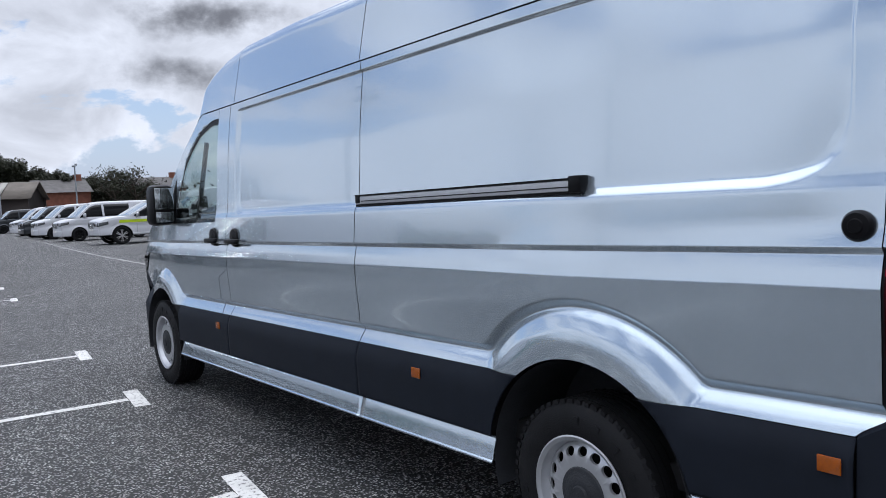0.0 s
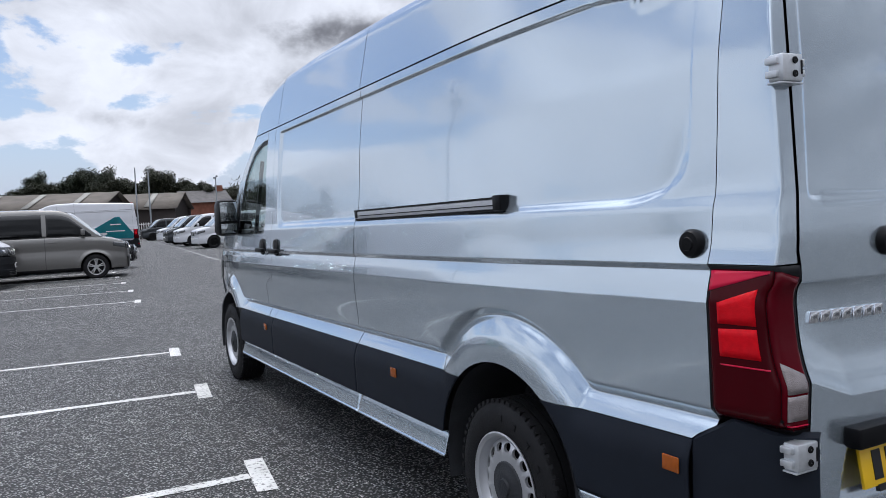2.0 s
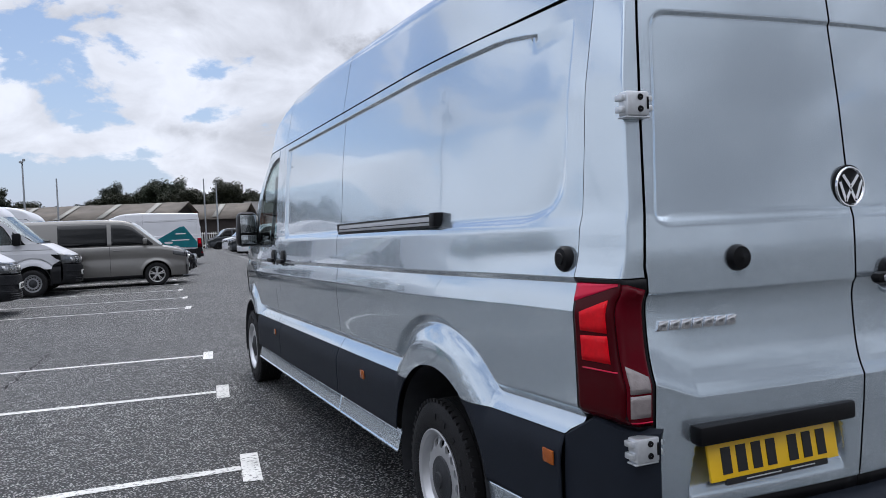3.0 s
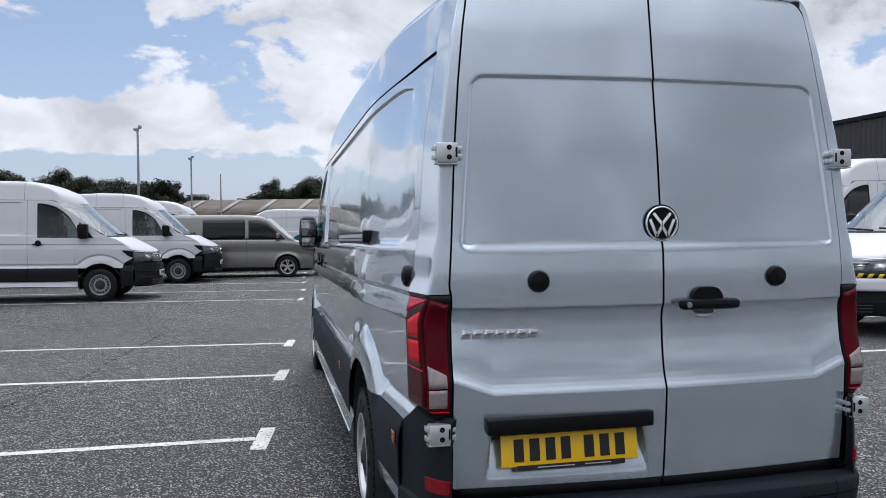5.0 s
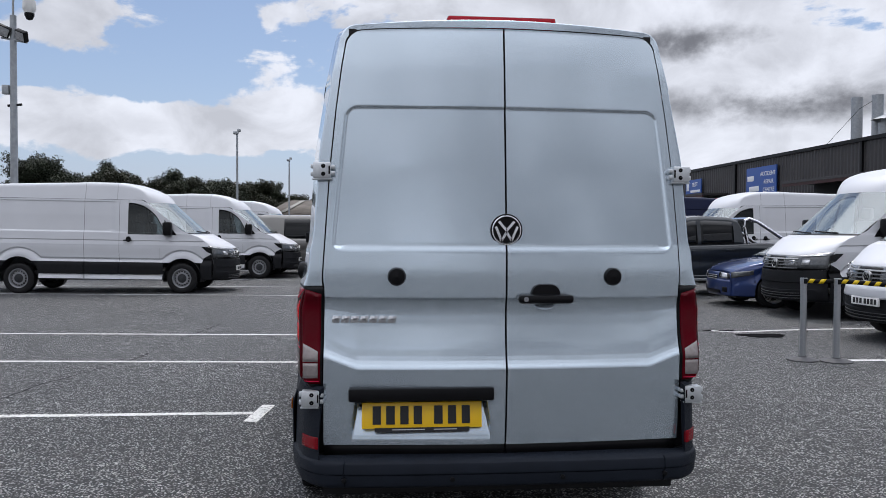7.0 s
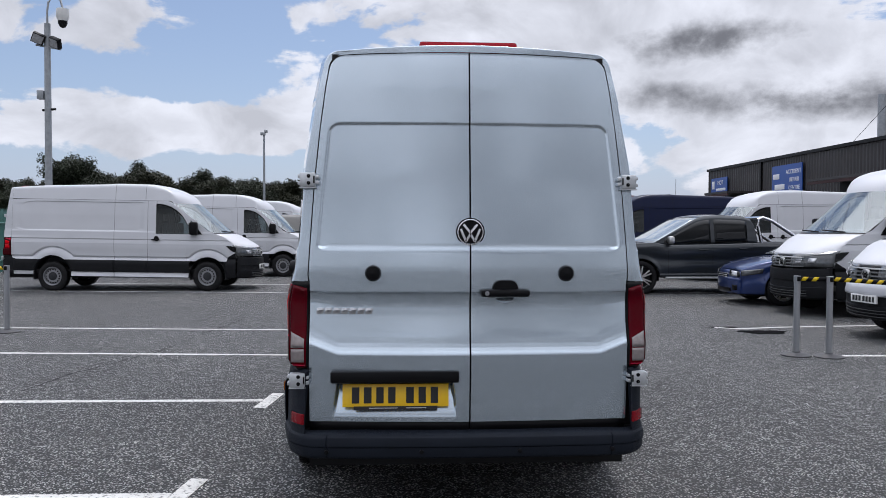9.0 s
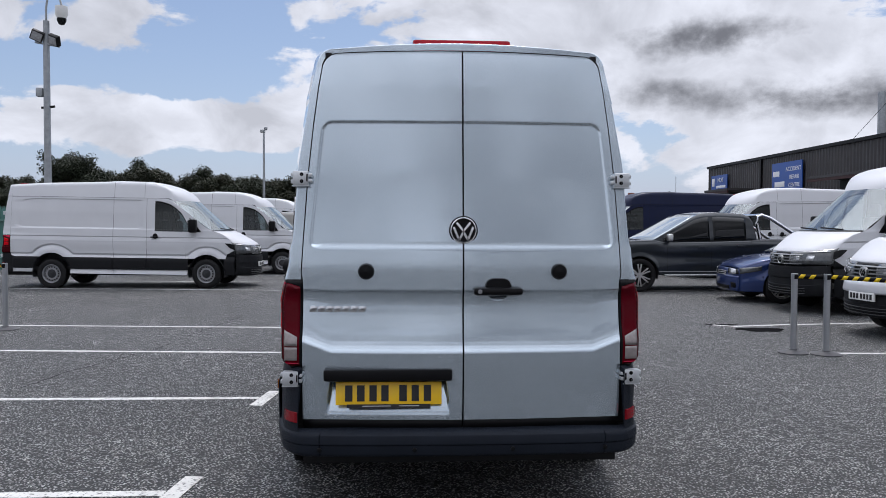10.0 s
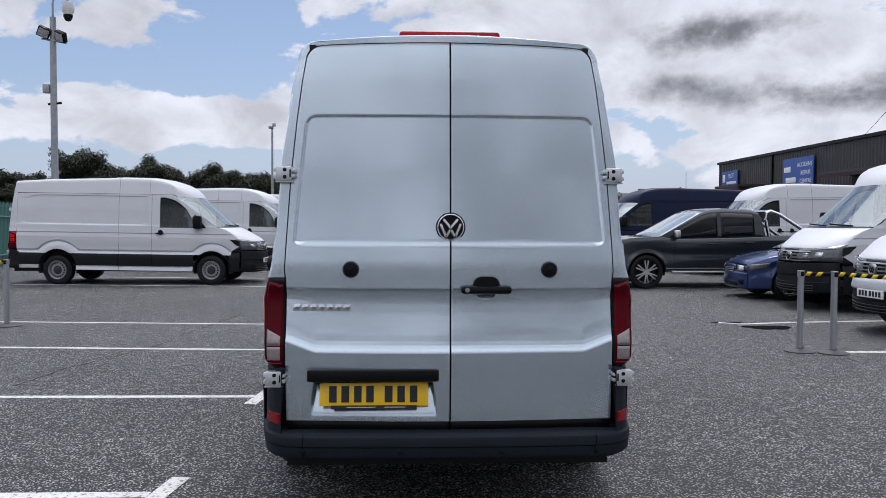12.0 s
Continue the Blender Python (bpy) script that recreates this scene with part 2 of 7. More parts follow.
INK = material("black_ink", (0.008, 0.008, 0.010), 0.45, 0.0, 0.0, 0.1, 9.0)
SEAT = material("dark_fabric", (0.028, 0.029, 0.032), 0.9, 0.0, 0.0, 0.2, 40.0, 0.3, 300.0)
LENS_GREY = material("headlamp_lens", (0.085, 0.090, 0.095), 0.10, 0.2, 1.0, 0.3, 18.0)
GRILLE_GREY = material("dull_silver_grille_bar", (0.15, 0.155, 0.16), 0.3, 0.6, 0.0, 0.1, 20.0)
LAMP = material("headlamp_reflector", (0.55, 0.56, 0.58), 0.15, 0.6, 0.8, 0.25, 14.0, 0.3, 60.0)
TEAL = material("teal_vinyl", (0.006, 0.26, 0.31), 0.35, 0.0, 0.4, 0.05, 2.0)
HIVIS = material("yellow_green_vinyl", (0.55, 0.72, 0.02), 0.4, 0.0, 0.2, 0.05, 3.0)
TAPE_Y = material("yellow_tape", (0.75, 0.52, 0.01), 0.5, 0.0, 0.0, 0.05, 9.0)
POST = material("satin_post_metal", (0.42, 0.43, 0.45), 0.34, 0.8, 0.0, 0.06, 30.0)
GALV = material("galvanised_steel", (0.33, 0.35, 0.37), 0.5, 0.5, 0.0, 0.12, 9.0, 0.1, 90.0)
GREEN_STEEL = material("green_painted_steel", (0.03, 0.13, 0.11), 0.5, 0.0, 0.1, 0.12, 5.0)
RED_DULL = material("dull_maroon_paint", (0.040, 0.012, 0.012), 0.6, 0.0, 0.0, 0.2, 2.0)
CLADDING = material("dark_brown_profiled_sheet", (0.034, 0.031, 0.032), 0.5, 0.1, 0.1, 0.16, 0.6, wear=(0.055, 0.050, 0.050), wear_at=(0.55, 0.75), wear_scale=0.7)
SHED_WALL = material("brown_shed_wall", (0.050, 0.040, 0.037), 0.8, 0.0, 0.0, 0.2, 0.5)
SHED_ROOF = material("weathered_sheet_roof", (0.115, 0.100, 0.085), 0.9, 0.0, 0.0, 0.2, 0.8, 0.2, 6.0, wear=(0.07, 0.060, 0.05), wear_at=(0.5, 0.75), wear_scale=0.6)
ROOFLIGHT = material("old_rooflight_sheet", (0.24, 0.235, 0.21), 0.6, 0.0, 0.0, 0.12, 0.8)
BRICK_FAR = material("red_brick_wall", (0.22, 0.085, 0.055), 0.9, 0.0, 0.0, 0.2, 2.0)
TILE_FAR = material("grey_tile_roof", (0.10, 0.095, 0.095), 0.85, 0.0, 0.0, 0.2, 2.0)
SIGN_BLUE = material("blue_sign_board", (0.014, 0.075, 0.33), 0.4, 0.0, 0.2, 0.06, 0.8)
SIGN_WHITE = material("white_sign_vinyl", (0.76, 0.77, 0.78), 0.45, 0.0, 0.0, 0.03, 3.0)
BARK = material("bark", (0.055, 0.042, 0.032), 0.95, 0.0, 0.0, 0.3, 4.0, 0.5, 14.0)
LINE_PAINT = material("worn_white_line_paint", (0.62, 0.62, 0.605), 0.8, 0.0, 0.0, 0.14, 5.0, 0.8, 55.0, wear=(0.15, 0.15, 0.152), wear_at=(0.53, 0.63), wear_scale=38.0)


def leaf_material(name, a, b):
    m = bpy.data.materials.new(name)
    m.use_nodes = True
    t = m.node_tree
    p = t.nodes["Principled BSDF"]
    g = t.nodes.new("ShaderNodeNewGeometry")
    mx = t.nodes.new("ShaderNodeMix")
    mx.data_type = "RGBA"
    mx.inputs[6].default_value, mx.inputs[7].default_value = (*a, 1), (*b, 1)
    t.links.new(g.outputs["Random Per Island"], mx.inputs[0])
    t.links.new(mx.outputs[2], p.inputs["Base Color"])
    p.inputs["Roughness"].default_value = 0.7
    return m


LEAF = leaf_material("tree_leaves", (0.010, 0.016, 0.008), (0.025, 0.036, 0.014))
LEAF_B = leaf_material("olive_tree_leaves", (0.014, 0.018, 0.009), (0.034, 0.038, 0.017))


def clear_glass(name, tint, least, most, haze=0.03):
    """A thin pane: clear to what lies behind, with a mirror's gloss on top that grows at a slant."""
    m = bpy.data.materials.new(name)
    m.use_nodes = True
    t = m.node_tree
    t.nodes.clear()
    tr = t.nodes.new("ShaderNodeBsdfTransparent")
    tr.inputs[0].default_value = (*tint, 1)
    gl = t.nodes.new("ShaderNodeBsdfGlossy")
    gl.inputs["Roughness"].default_value = haze
    gl.inputs["Color"].default_value = (0.93, 0.98, 0.98, 1)
    lw = t.nodes.new("ShaderNodeLayerWeight")
    lw.inputs["Blend"].default_value = 0.5
    pw = t.nodes.new("ShaderNodeMath")
    pw.operation = "POWER"
    pw.inputs[1].default_value = 4.0
    t.links.new(lw.outputs["Facing"], pw.inputs[0])
    mr = t.nodes.new("ShaderNodeMapRange")
    mr.inputs["To Min"].default_value, mr.inputs["To Max"].default_value = least, most
    t.links.new(pw.outputs[0], mr.inputs["Value"])
    mx = t.nodes.new("ShaderNodeMixShader")
    o = t.nodes.new("ShaderNodeOutputMaterial")
    t.links.new(mr.outputs[0], mx.inputs[0])
    t.links.new(tr.outputs[0], mx.inputs[1])
    t.links.new(gl.outputs[0], mx.inputs[2])
    t.links.new(mx.outputs[0], o.inputs[0])
    return m


GLASS = clear_glass("window_glass", (0.80, 0.87, 0.86), 0.05, 0.7)
# darker copy of GLASS: its tint stands in for the dim cabs behind
GLASS_CAB = clear_glass("shaded_cab_glass", (0.34, 0.40, 0.41), 0.06, 0.7)
SCREEN = clear_glass("windscreen_glass", (0.70, 0.80, 0.79), 0.26, 0.9, 0.12)


def asphalt_material():
    """Worn tarmac: pale stone chips in dark binder, broad drifts of wear, fine cracks."""
    m = bpy.data.materials.new("worn_asphalt")
    m.use_nodes = True
    t = m.node_tree
    b = t.nodes["Principled BSDF"]
    tc = t.nodes.new("ShaderNodeTexCoord")

    def nz(scale, detail, rough=0.6):
        n = t.nodes.new("ShaderNodeTexNoise")
        n.inputs["Scale"].default_value, n.inputs["Detail"].default_value, n.inputs["Roughness"].default_value = scale, detail, rough
        t.links.new(tc.outputs["Object"], n.inputs["Vector"])
        return n.outputs["Fac"]

    def span(v, a, c, lo=0.0, hi=1.0):
        r = t.nodes.new("ShaderNodeMapRange")
        r.inputs["From Min"].default_value, r.inputs["From Max"].default_value = a, c
        r.inputs["To Min"].default_value, r.inputs["To Max"].default_value = lo, hi
        t.links.new(v, r.inputs["Value"])
        return r.outputs[0]

    def mix(f, a, c, mode="MIX"):
        x = t.nodes.new("ShaderNodeMix")
        x.data_type, x.blend_type = "RGBA", mode
        for i, v in ((0, f), (6, a), (7, c)):
            if isinstance(v, tuple):
                x.inputs[i].default_value = (*v, 1)
            elif isinstance(v, (int, float)):
                x.inputs[i].default_value = v
            else:
                t.links.new(v, x.inputs[i])
        return x.outputs[2]

    vor = t.nodes.new("ShaderNodeTexVoronoi")
    vor.inputs["Scale"].default_value = 66.0
    t.links.new(tc.outputs["Object"], vor.inputs["Vector"])
    fleck = span(nz(120.0, 4, 0.7), 0.38, 0.62)
    stone = mix(span(vor.outputs["Color"], 0.1, 0.9), (0.14, 0.14, 0.142), (0.74, 0.74, 0.73))
    stone = mix(fleck, mix(1.0, stone, (0.55, 0.55, 0.56), "MULTIPLY"), stone)
    col = mix(span(vor.outputs["Distance"], 0.36, 0.46), stone, (0.007, 0.009, 0.010))
    drift = mix(span(nz(0.5, 6, 0.65), 0.36, 0.66), (0.98, 0.98, 0.99), (1.42, 1.42, 1.41))
    col = mix(1.0, col, drift, "MULTIPLY")
    clump = mix(span(nz(9.0, 5, 0.7), 0.38, 0.64), (0.50, 0.50, 0.51), (1.22, 1.22, 1.21))
    col = mix(1.0, col, clump, "MULTIPLY")
    col = mix(span(nz(1.7, 6, 0.7), 0.58, 0.76, 0.0, 0.45), col, (0.060, 0.051, 0.053))
    vein = t.nodes.new("ShaderNodeMath")
    vein.operation = "ABSOLUTE"
    t.links.new(span(nz(0.55, 7, 0.6), 0.4, 0.6, -1.0, 1.0), vein.inputs[0])
    some = t.nodes.new("ShaderNodeMath")
    some.operation = "MULTIPLY"
    t.links.new(span(vein.outputs[0], 0.012, 0.030, 0.8, 0.0), some.inputs[0])
    t.links.new(span(nz(0.21, 2), 0.50, 0.60), some.inputs[1])
    col = mix(some.outputs[0], col, (0.022, 0.022, 0.024))
    t.links.new(col, b.inputs["Base Color"])
    b.inputs["Roughness"].default_value = 0.70
    b.inputs["Specular IOR Level"].default_value = 0.60
    bp = t.nodes.new("ShaderNodeBump")
    bp.inputs["Strength"].default_value, bp.inputs["Distance"].default_value = 1.0, 0.018
    t.links.new(span(vor.outputs["Distance"], 0.0, 0.6, 1.0, 0.0), bp.inputs["Height"])
    t.links.new(bp.outputs[0], b.inputs["Normal"])
    return m


ASPHALT = asphalt_material()
FADED = material("faded_line_paint", (0.30, 0.30, 0.295), 0.85, 0.0, 0.0, 0.2, 2.0, 0.5, 40.0, wear=(0.13, 0.13, 0.132), wear_at=(0.45, 0.58), wear_scale=2.5)

# ---------------------------------------------------------------- mesh helpers
def mesh_data(name, verts, faces, mat, smooth=True, angle=None):
    me = bpy.data.meshes.new(name)
    me.from_pydata([tuple(map(float, v)) for v in verts], [], faces)
    me.materials.append(mat)
    if smooth:
        me.polygons.foreach_set("use_smooth", [True] * len(me.polygons))
        if angle:
            me.set_sharp_from_angle(angle=radians(angle))
    me.update()
    return me


def child(name, me, parent, label="", at=None):
    ob = new(name, me)
    if parent:
        ob.parent = parent
    if at is not None:
        ob.matrix_local = at
    if label:
        ob["label"] = label
    return ob


def part(name, bm, mat, parent=None, label="", smooth=False, angle=35):
    me = bpy.data.meshes.new(name)
    bm.normal_update()
    bm.to_mesh(me)
    bm.free()
    me.materials.append(mat)
    if smooth:
        me.polygons.foreach_set("use_smooth", [True] * len(me.polygons))
        me.set_sharp_from_angle(angle=radians(angle))
    return child(name, me, parent, label)


def empty(name, m=None):
    ob = new(name)
    ob.empty_display_size = 0.2
    if m is not None:
        ob.matrix_world = m
    return ob


def surf(name, P, mat, parent, label="", out=(0, 3, 1.2), thick=0.0, angle=50):
    """A skin from a grid of points (rows x columns x 3), its faces turned away from the point out; degenerate faces are left off."""
    P = np.asarray(P, float)
    nu, nv = P.shape[:2]
    V = P.reshape(-1, 3)
    i, j = np.meshgrid(np.arange(nu - 1), np.arange(nv - 1), indexing="ij")
    a = (i * nv + j).ravel()
    Q = np.stack([a, a + nv, a + nv + 1, a + 1], 1)
    key = np.round(V, 5)
    _, first, inv = np.unique(key, axis=0, return_index=True, return_inverse=True)
    Q = first[inv.ravel()][Q]
    cr = np.cross(V[Q[:, 2]] - V[Q[:, 0]], V[Q[:, 3]] - V[Q[:, 1]])
    ok = np.linalg.norm(cr, axis=1) > 1e-8
    Q, cr = Q[ok], cr[ok]
    if ((V[Q].mean(1) - np.array(out)) * cr).sum() < 0:
        Q = Q[:, ::-1]
    used = np.unique(Q)
    m = np.full(len(V), -1)
    m[used] = np.arange(len(used))
    faces = []
    for q in m[Q]:
        f = []
        for k in q:
            if k not in f:
                f.append(int(k))
        if len(f) > 2:
            faces.append(f)
    ob = child(name, mesh_data(name, V[used], faces, mat, True, angle), parent, label)
    if thick:
        s = ob.modifiers.new("thickness", "SOLIDIFY")
        s.thickness, s.offset = thick, -1
    return ob


def box(bm, x0, x1, y0, y1, z0, z1, bevel=0.0, m=None):
    r = bmesh.ops.create_cube(bm, size=1.0)
    for v in r["verts"]:
        v.co = Vector(((x0 + x1) / 2 + v.co.x * (x1 - x0), (y0 + y1) / 2 + v.co.y * (y1 - y0), (z0 + z1) / 2 + v.co.z * (z1 - z0)))
    if bevel:
        e = list({e for v in r["verts"] for e in v.link_edges})
        r2 = bmesh.ops.bevel(bm, geom=e, offset=bevel, segments=2, affect="EDGES", profile=0.5)
        if m is not None:
            bmesh.ops.transform(bm, matrix=m, verts=list({v for f in r2["faces"] for v in f.verts}))
    elif m is not None:
        bmesh.ops.transform(bm, matrix=m, verts=r["verts"])
    return bm


def boxed(name, mat, parent, *args, bevel=0.0, label="", m=None):
    bm = bmesh.new()
    box(bm, *args, bevel=bevel, m=m)
    return part(name, bm, mat, parent, label, smooth=bevel > 0)


def lathe(profile, n=48, axis="x"):
    """Points of a turned form: profile rows (along the axis, radius)."""
    a = np.linspace(0, 2 * np.pi, n + 1)
    pr = np.asarray(profile, float)
    P = np.zeros((len(pr), n + 1, 3))
    c, s = np.cos(a), np.sin(a)
    for k, (h, r) in enumerate(pr):
        if axis == "x":
            P[k] = np.stack([np.full_like(a, h), r * c, r * s], 1)
        elif axis == "y":
            P[k] = np.stack([r * c, np.full_like(a, h), r * s], 1)
        else:
            P[k] = np.stack([r * c, r * s, np.full_like(a, h)], 1)
    return P


def turned(name, profile, mat, parent, at=(0, 0, 0), axis="x", n=32, label="", angle=40):
    P = lathe(profile, n, axis) + np.array(at)
    return surf(name, P, mat, parent, label, out=tuple(P.reshape(-1, 3).mean(0)), angle=angle)


def tube(name, pts, r, mat, parent, label="", n=10):
    """A round bar along points."""
    pts = [Vector(p) for p in pts]
    P = []
    for k, p in enumerate(pts):
        d = (pts[min(k + 1, len(pts) - 1)] - pts[max(k - 1, 0)]).normalized()
        u = d.cross(Vector((0, 0, 1)) if abs(d.z) < 0.9 else Vector((1, 0, 0))).normalized()
        w = d.cross(u)
        rr = r[k] if isinstance(r, (list, tuple)) else r
        P.append([p + (u * math.cos(a) + w * math.sin(a)) * rr for a in np.linspace(0, 2 * math.pi, n + 1)])
    P = [[pts[0]] * (n + 1)] + P + [[pts[-1]] * (n + 1)]
    c = sum(pts, Vector()) / len(pts)
    return surf(name, P, mat, parent, label, out=tuple(c))


def smooth01(x):
    x = np.clip(x, 0, 1)
    return x * x * (3 - 2 * x)


def smin(a, b, k):
    h = np.clip(0.5 + 0.5 * (b - a) / k, 0, 1)
    return b * (1 - h) + a * h - k * h * (1 - h)


# ---------------------------------------------------------------- wheels
def steel_wheel(name, parent, at, side, tyre_r=0.338, width=0.225, rim_r=0.206, holes=16, rim_mat=None):
    """A steel wheel with round holes and a dark cap. side: -1 faces -x, 1 faces +x."""
    w = empty(name)
    w.parent = parent
    w.matrix_local = Matrix.Translation(at) @ (Matrix.Identity(4) if side < 0 else pose(0, 0, 0, 0, 0, 180))
    h = width / 2
    prof = [(h * 0.9, rim_r), (h, rim_r + 0.03), (h * 1.02, (rim_r + tyre_r) / 2), (h * 0.97, tyre_r - 0.03), (h * 0.82, tyre_r - 0.006)]
    tread = []
    for k in range(5):
        c = h * 0.82 * (1 - (2 * k + 1) / 5)
        e = h * 0.82 / 5 * 0.82
        tread += [(c + e, tyre_r), (c - e, tyre_r)]
        if k < 4:
            tread += [(c - e - 0.002, tyre_r - 0.009), (c - e - 0.008, tyre_r - 0.009)]
    full = [(-p, r) for p, r in prof] + [(-p, r) for p, r in tread] + [(p, r) for p, r in prof[::-1]]
    tyre = turned("tyre", full, RUBBER, w, n=64, label="black rubber tyre", angle=30)
    bm = bmesh.new()
    for k in range(56):
        for s in (-1, 1):
            box(bm, s * h * 0.70, s * h * 0.90, -0.010, 0.010, tyre_r - 0.012, tyre_r + 0.003, m=pose(0, 0, 0, 360 / 56 * (k + 0.5 * (s > 0))))
    for k in range(18):
        if k % 9 < 5:
            box(bm, -h * 1.045, -h * 0.98, -0.010, 0.010, rim_r + 0.055, rim_r + 0.080, m=pose(0, 0, 0, 20 * k))
    part("tread_block", bm, RUBBER, tyre)["kind"] = "stuff"
    rim = turned("rim", [(-h * 0.92, rim_r + 0.004), (-h * 1.0, rim_r + 0.010), (-h * 1.02, rim_r + 0.004), (-h * 0.95, rim_r - 0.010), (-h * 0.70, rim_r - 0.016), (-h * 0.62, rim_r - 0.022)],
                 rim_mat or STEEL, w, n=56, label="silver steel rim")
    ro, ri, xd = rim_r - 0.022, rim_r * 0.47, -h * 0.64
    V, F = [], []
    rc, rh, st = ro - 0.030, 0.0215, 2 * math.pi / holes
    m = 16
    for k in range(holes):
        base = len(V)
        for j in range(m):
            a = 2 * math.pi * j / m
            dx, dy = math.cos(a), math.sin(a)
            sc = 1 / max(abs(dx), abs(dy))
            u, v = dx * sc, dy * sc
            ang, rad = st * (k + u / 2), (ro + ri) / 2 + v * (ro - ri) / 2
            bulge = 0.020 * (1 - ((rad - ri) / (ro - ri))) + 0.012 * math.sin(math.pi * (rad - ri) / (ro - ri))
            V.append((xd - bulge, rad * math.cos(ang), rad * math.sin(ang)))
            ang2, rad2 = st * k + dx * rh / rc, rc + dy * rh * 0.82
            b2 = 0.020 * (1 - ((rad2 - ri) / (ro - ri))) + 0.012 * math.sin(math.pi * (rad2 - ri) / (ro - ri))
            V.append((xd - b2, rad2 * math.cos(ang2), rad2 * math.sin(ang2)))
            V.append((xd - b2 + 0.012, rad2 * math.cos(ang2), rad2 * math.sin(ang2)))
        for j in range(m):
            p, q = base + 3 * j, base + 3 * ((j + 1) % m)
            F += [(p, q, q + 1, p + 1), (p + 1, q + 1, q + 2, p + 2)]
    child("disc", mesh_data("disc", V, F, rim_mat or STEEL, True, 40), rim)
    turned("hub_cap", [(xd - 0.018, ri + 0.004), (xd - 0.026, ri - 0.002), (xd - 0.030, ri * 0.72), (xd - 0.034, ri * 0.66), (xd - 0.036, 0.036), (xd - 0.044, 0.032), (xd - 0.045, 0.001)], LINER, w, n=32,
           label="dark grey hub cap")
    turned("brake_drum", [(0.02, 0.001), (0.02, ro), (0.06, ro), (0.06, 0.001)], GAP, w, n=24)
    return w


def alloy_wheel(name, parent, at, side, tyre_r=0.34, width=0.22, rim_r=0.235, spokes=5, dark=False, two_tone=False):
    w = empty(name)
    w.parent = parent
    w.matrix_local = Matrix.Translation(at) @ (Matrix.Identity(4) if side < 0 else pose(0, 0, 0, 0, 0, 180))
    h = width / 2
    turned("tyre", [(-h * 0.9, rim_r), (-h, rim_r + 0.025), (-h * 0.97, tyre_r - 0.025), (-h * 0.8, tyre_r), (h * 0.8, tyre_r), (h, tyre_r - 0.03), (h * 0.9, rim_r)], RUBBER, w, n=48)
    turned("rim", [(-h * 0.9, rim_r + 0.004), (-h * 1.0, rim_r + 0.004), (-h * 0.96, rim_r - 0.014), (-h * 0.2, rim_r - 0.03)], BLACK if dark or two_tone else ALU, w, n=48)
    turned("brake_disc", [(-0.01, 0.001), (-0.01, rim_r - 0.04), (0.02, rim_r - 0.04)], GAP, w, n=24)
    for k in range(spokes):
        for s in (-1, 1):
            bm = bmesh.new()
            box(bm, -h * 0.86, -h * 0.62, -0.016, 0.016, 0.03, rim_r - 0.006, bevel=0.006, m=pose(0, 0, 0, 360 / spokes * k + s * 9))
            part("spoke", bm, BLACK if dark else ALU, w, smooth=True)
    turned("hub_cap", [(-h * 0.7, 0.06), (-h * 0.9, 0.05), (-h * 0.92, 0.001)], BLACK if dark else ALU, w, n=24)
    return w


# ---------------------------------------------------------------- panel vans
PROFILE_Z = [0.28, 0.80, 1.02, 1.098, 1.102, 1.145, 1.184, 1.189, 1.204, 1.208, 1.36, 1.395, 1.42, 1.75, 2.05, 2.14, 2.3]
PROFILE_X = [0.950, 0.948, 0.9535, 0.956, 0.9558, 0.9485, 0.9395, 0.938, 0.951, 0.9515, 0.938, 0.927, 0.924, 0.893, 0.851, 0.838, 0.81]
# the body narrows towards the rear corner, by height
TAPER_Z = [0.60, 0.80, 1.10, 1.205, 1.26, 1.60, 1.80, 2.12]
TAPER_X = [0.022, 0.022, 0.014, 0.018, 0.030, 0.020, 0.012, 0.020]
FLARE_D = [-0.6, -0.14, -0.118, -0.08, -0.034, -0.008, -0.003, 0.002, 0.031, 0.034, 0.042, 0.30]
FLARE_X = [0.040, 0.040, 0.037, 0.026, 0.000, -0.0200, -0.0225, -0.0225, 0.0075, 0.0088, 0.0084, 0.0]
# rounded over 24 mm on the flare, 3 mm at the groove above it
FLARE_FINE = np.linspace(-0.6, 0.3, 1801)
_raw = np.interp(FLARE_FINE, FLARE_D, FLARE_X)
_soft, _tight = (np.convolve(np.pad(_raw, w // 2, mode="edge"), np.ones(w) / w, "valid") for w in (49, 7))
_keep = np.clip((FLARE_FINE + 0.034) / 0.02, 0, 1)
FLARE_CURVE = _soft * (1 - _keep) + _tight * _keep
Z_LEVELS = np.unique(np.round(np.concatenate([np.linspace(0.30, 0.71, 14), np.linspace(0.71, 1.08, 70), np.linspace(1.06, 1.09, 4), (1.096, 1.0985, 1.1015, 1.104, 1.11, 1.12, 1.13, 1.145, 1.16, 1.175, 1.1835, 1.1855, 1.188, 1.190, 1.194, 1.200, 1.2035, 1.2055, 1.208, 1.21, 1.218), np.linspace(1.225, 1.34, 6),
                                              np.linspace(1.34, 1.46, 18), np.linspace(1.46, 2.02, 18), np.linspace(2.02, 2.098, 20)]), 4))
SEAM_REAR = 0.268
# opening radius, centre height and flare radius of the rear and the front arch
ARCHES = ((0.458, 0.368, 0.640), (0.432, 0.352, 0.594))


def rake(y):
    """An unladen van stands a little higher at the rear."""
    return 0.0125 * (2.7 - np.asarray(y, float))


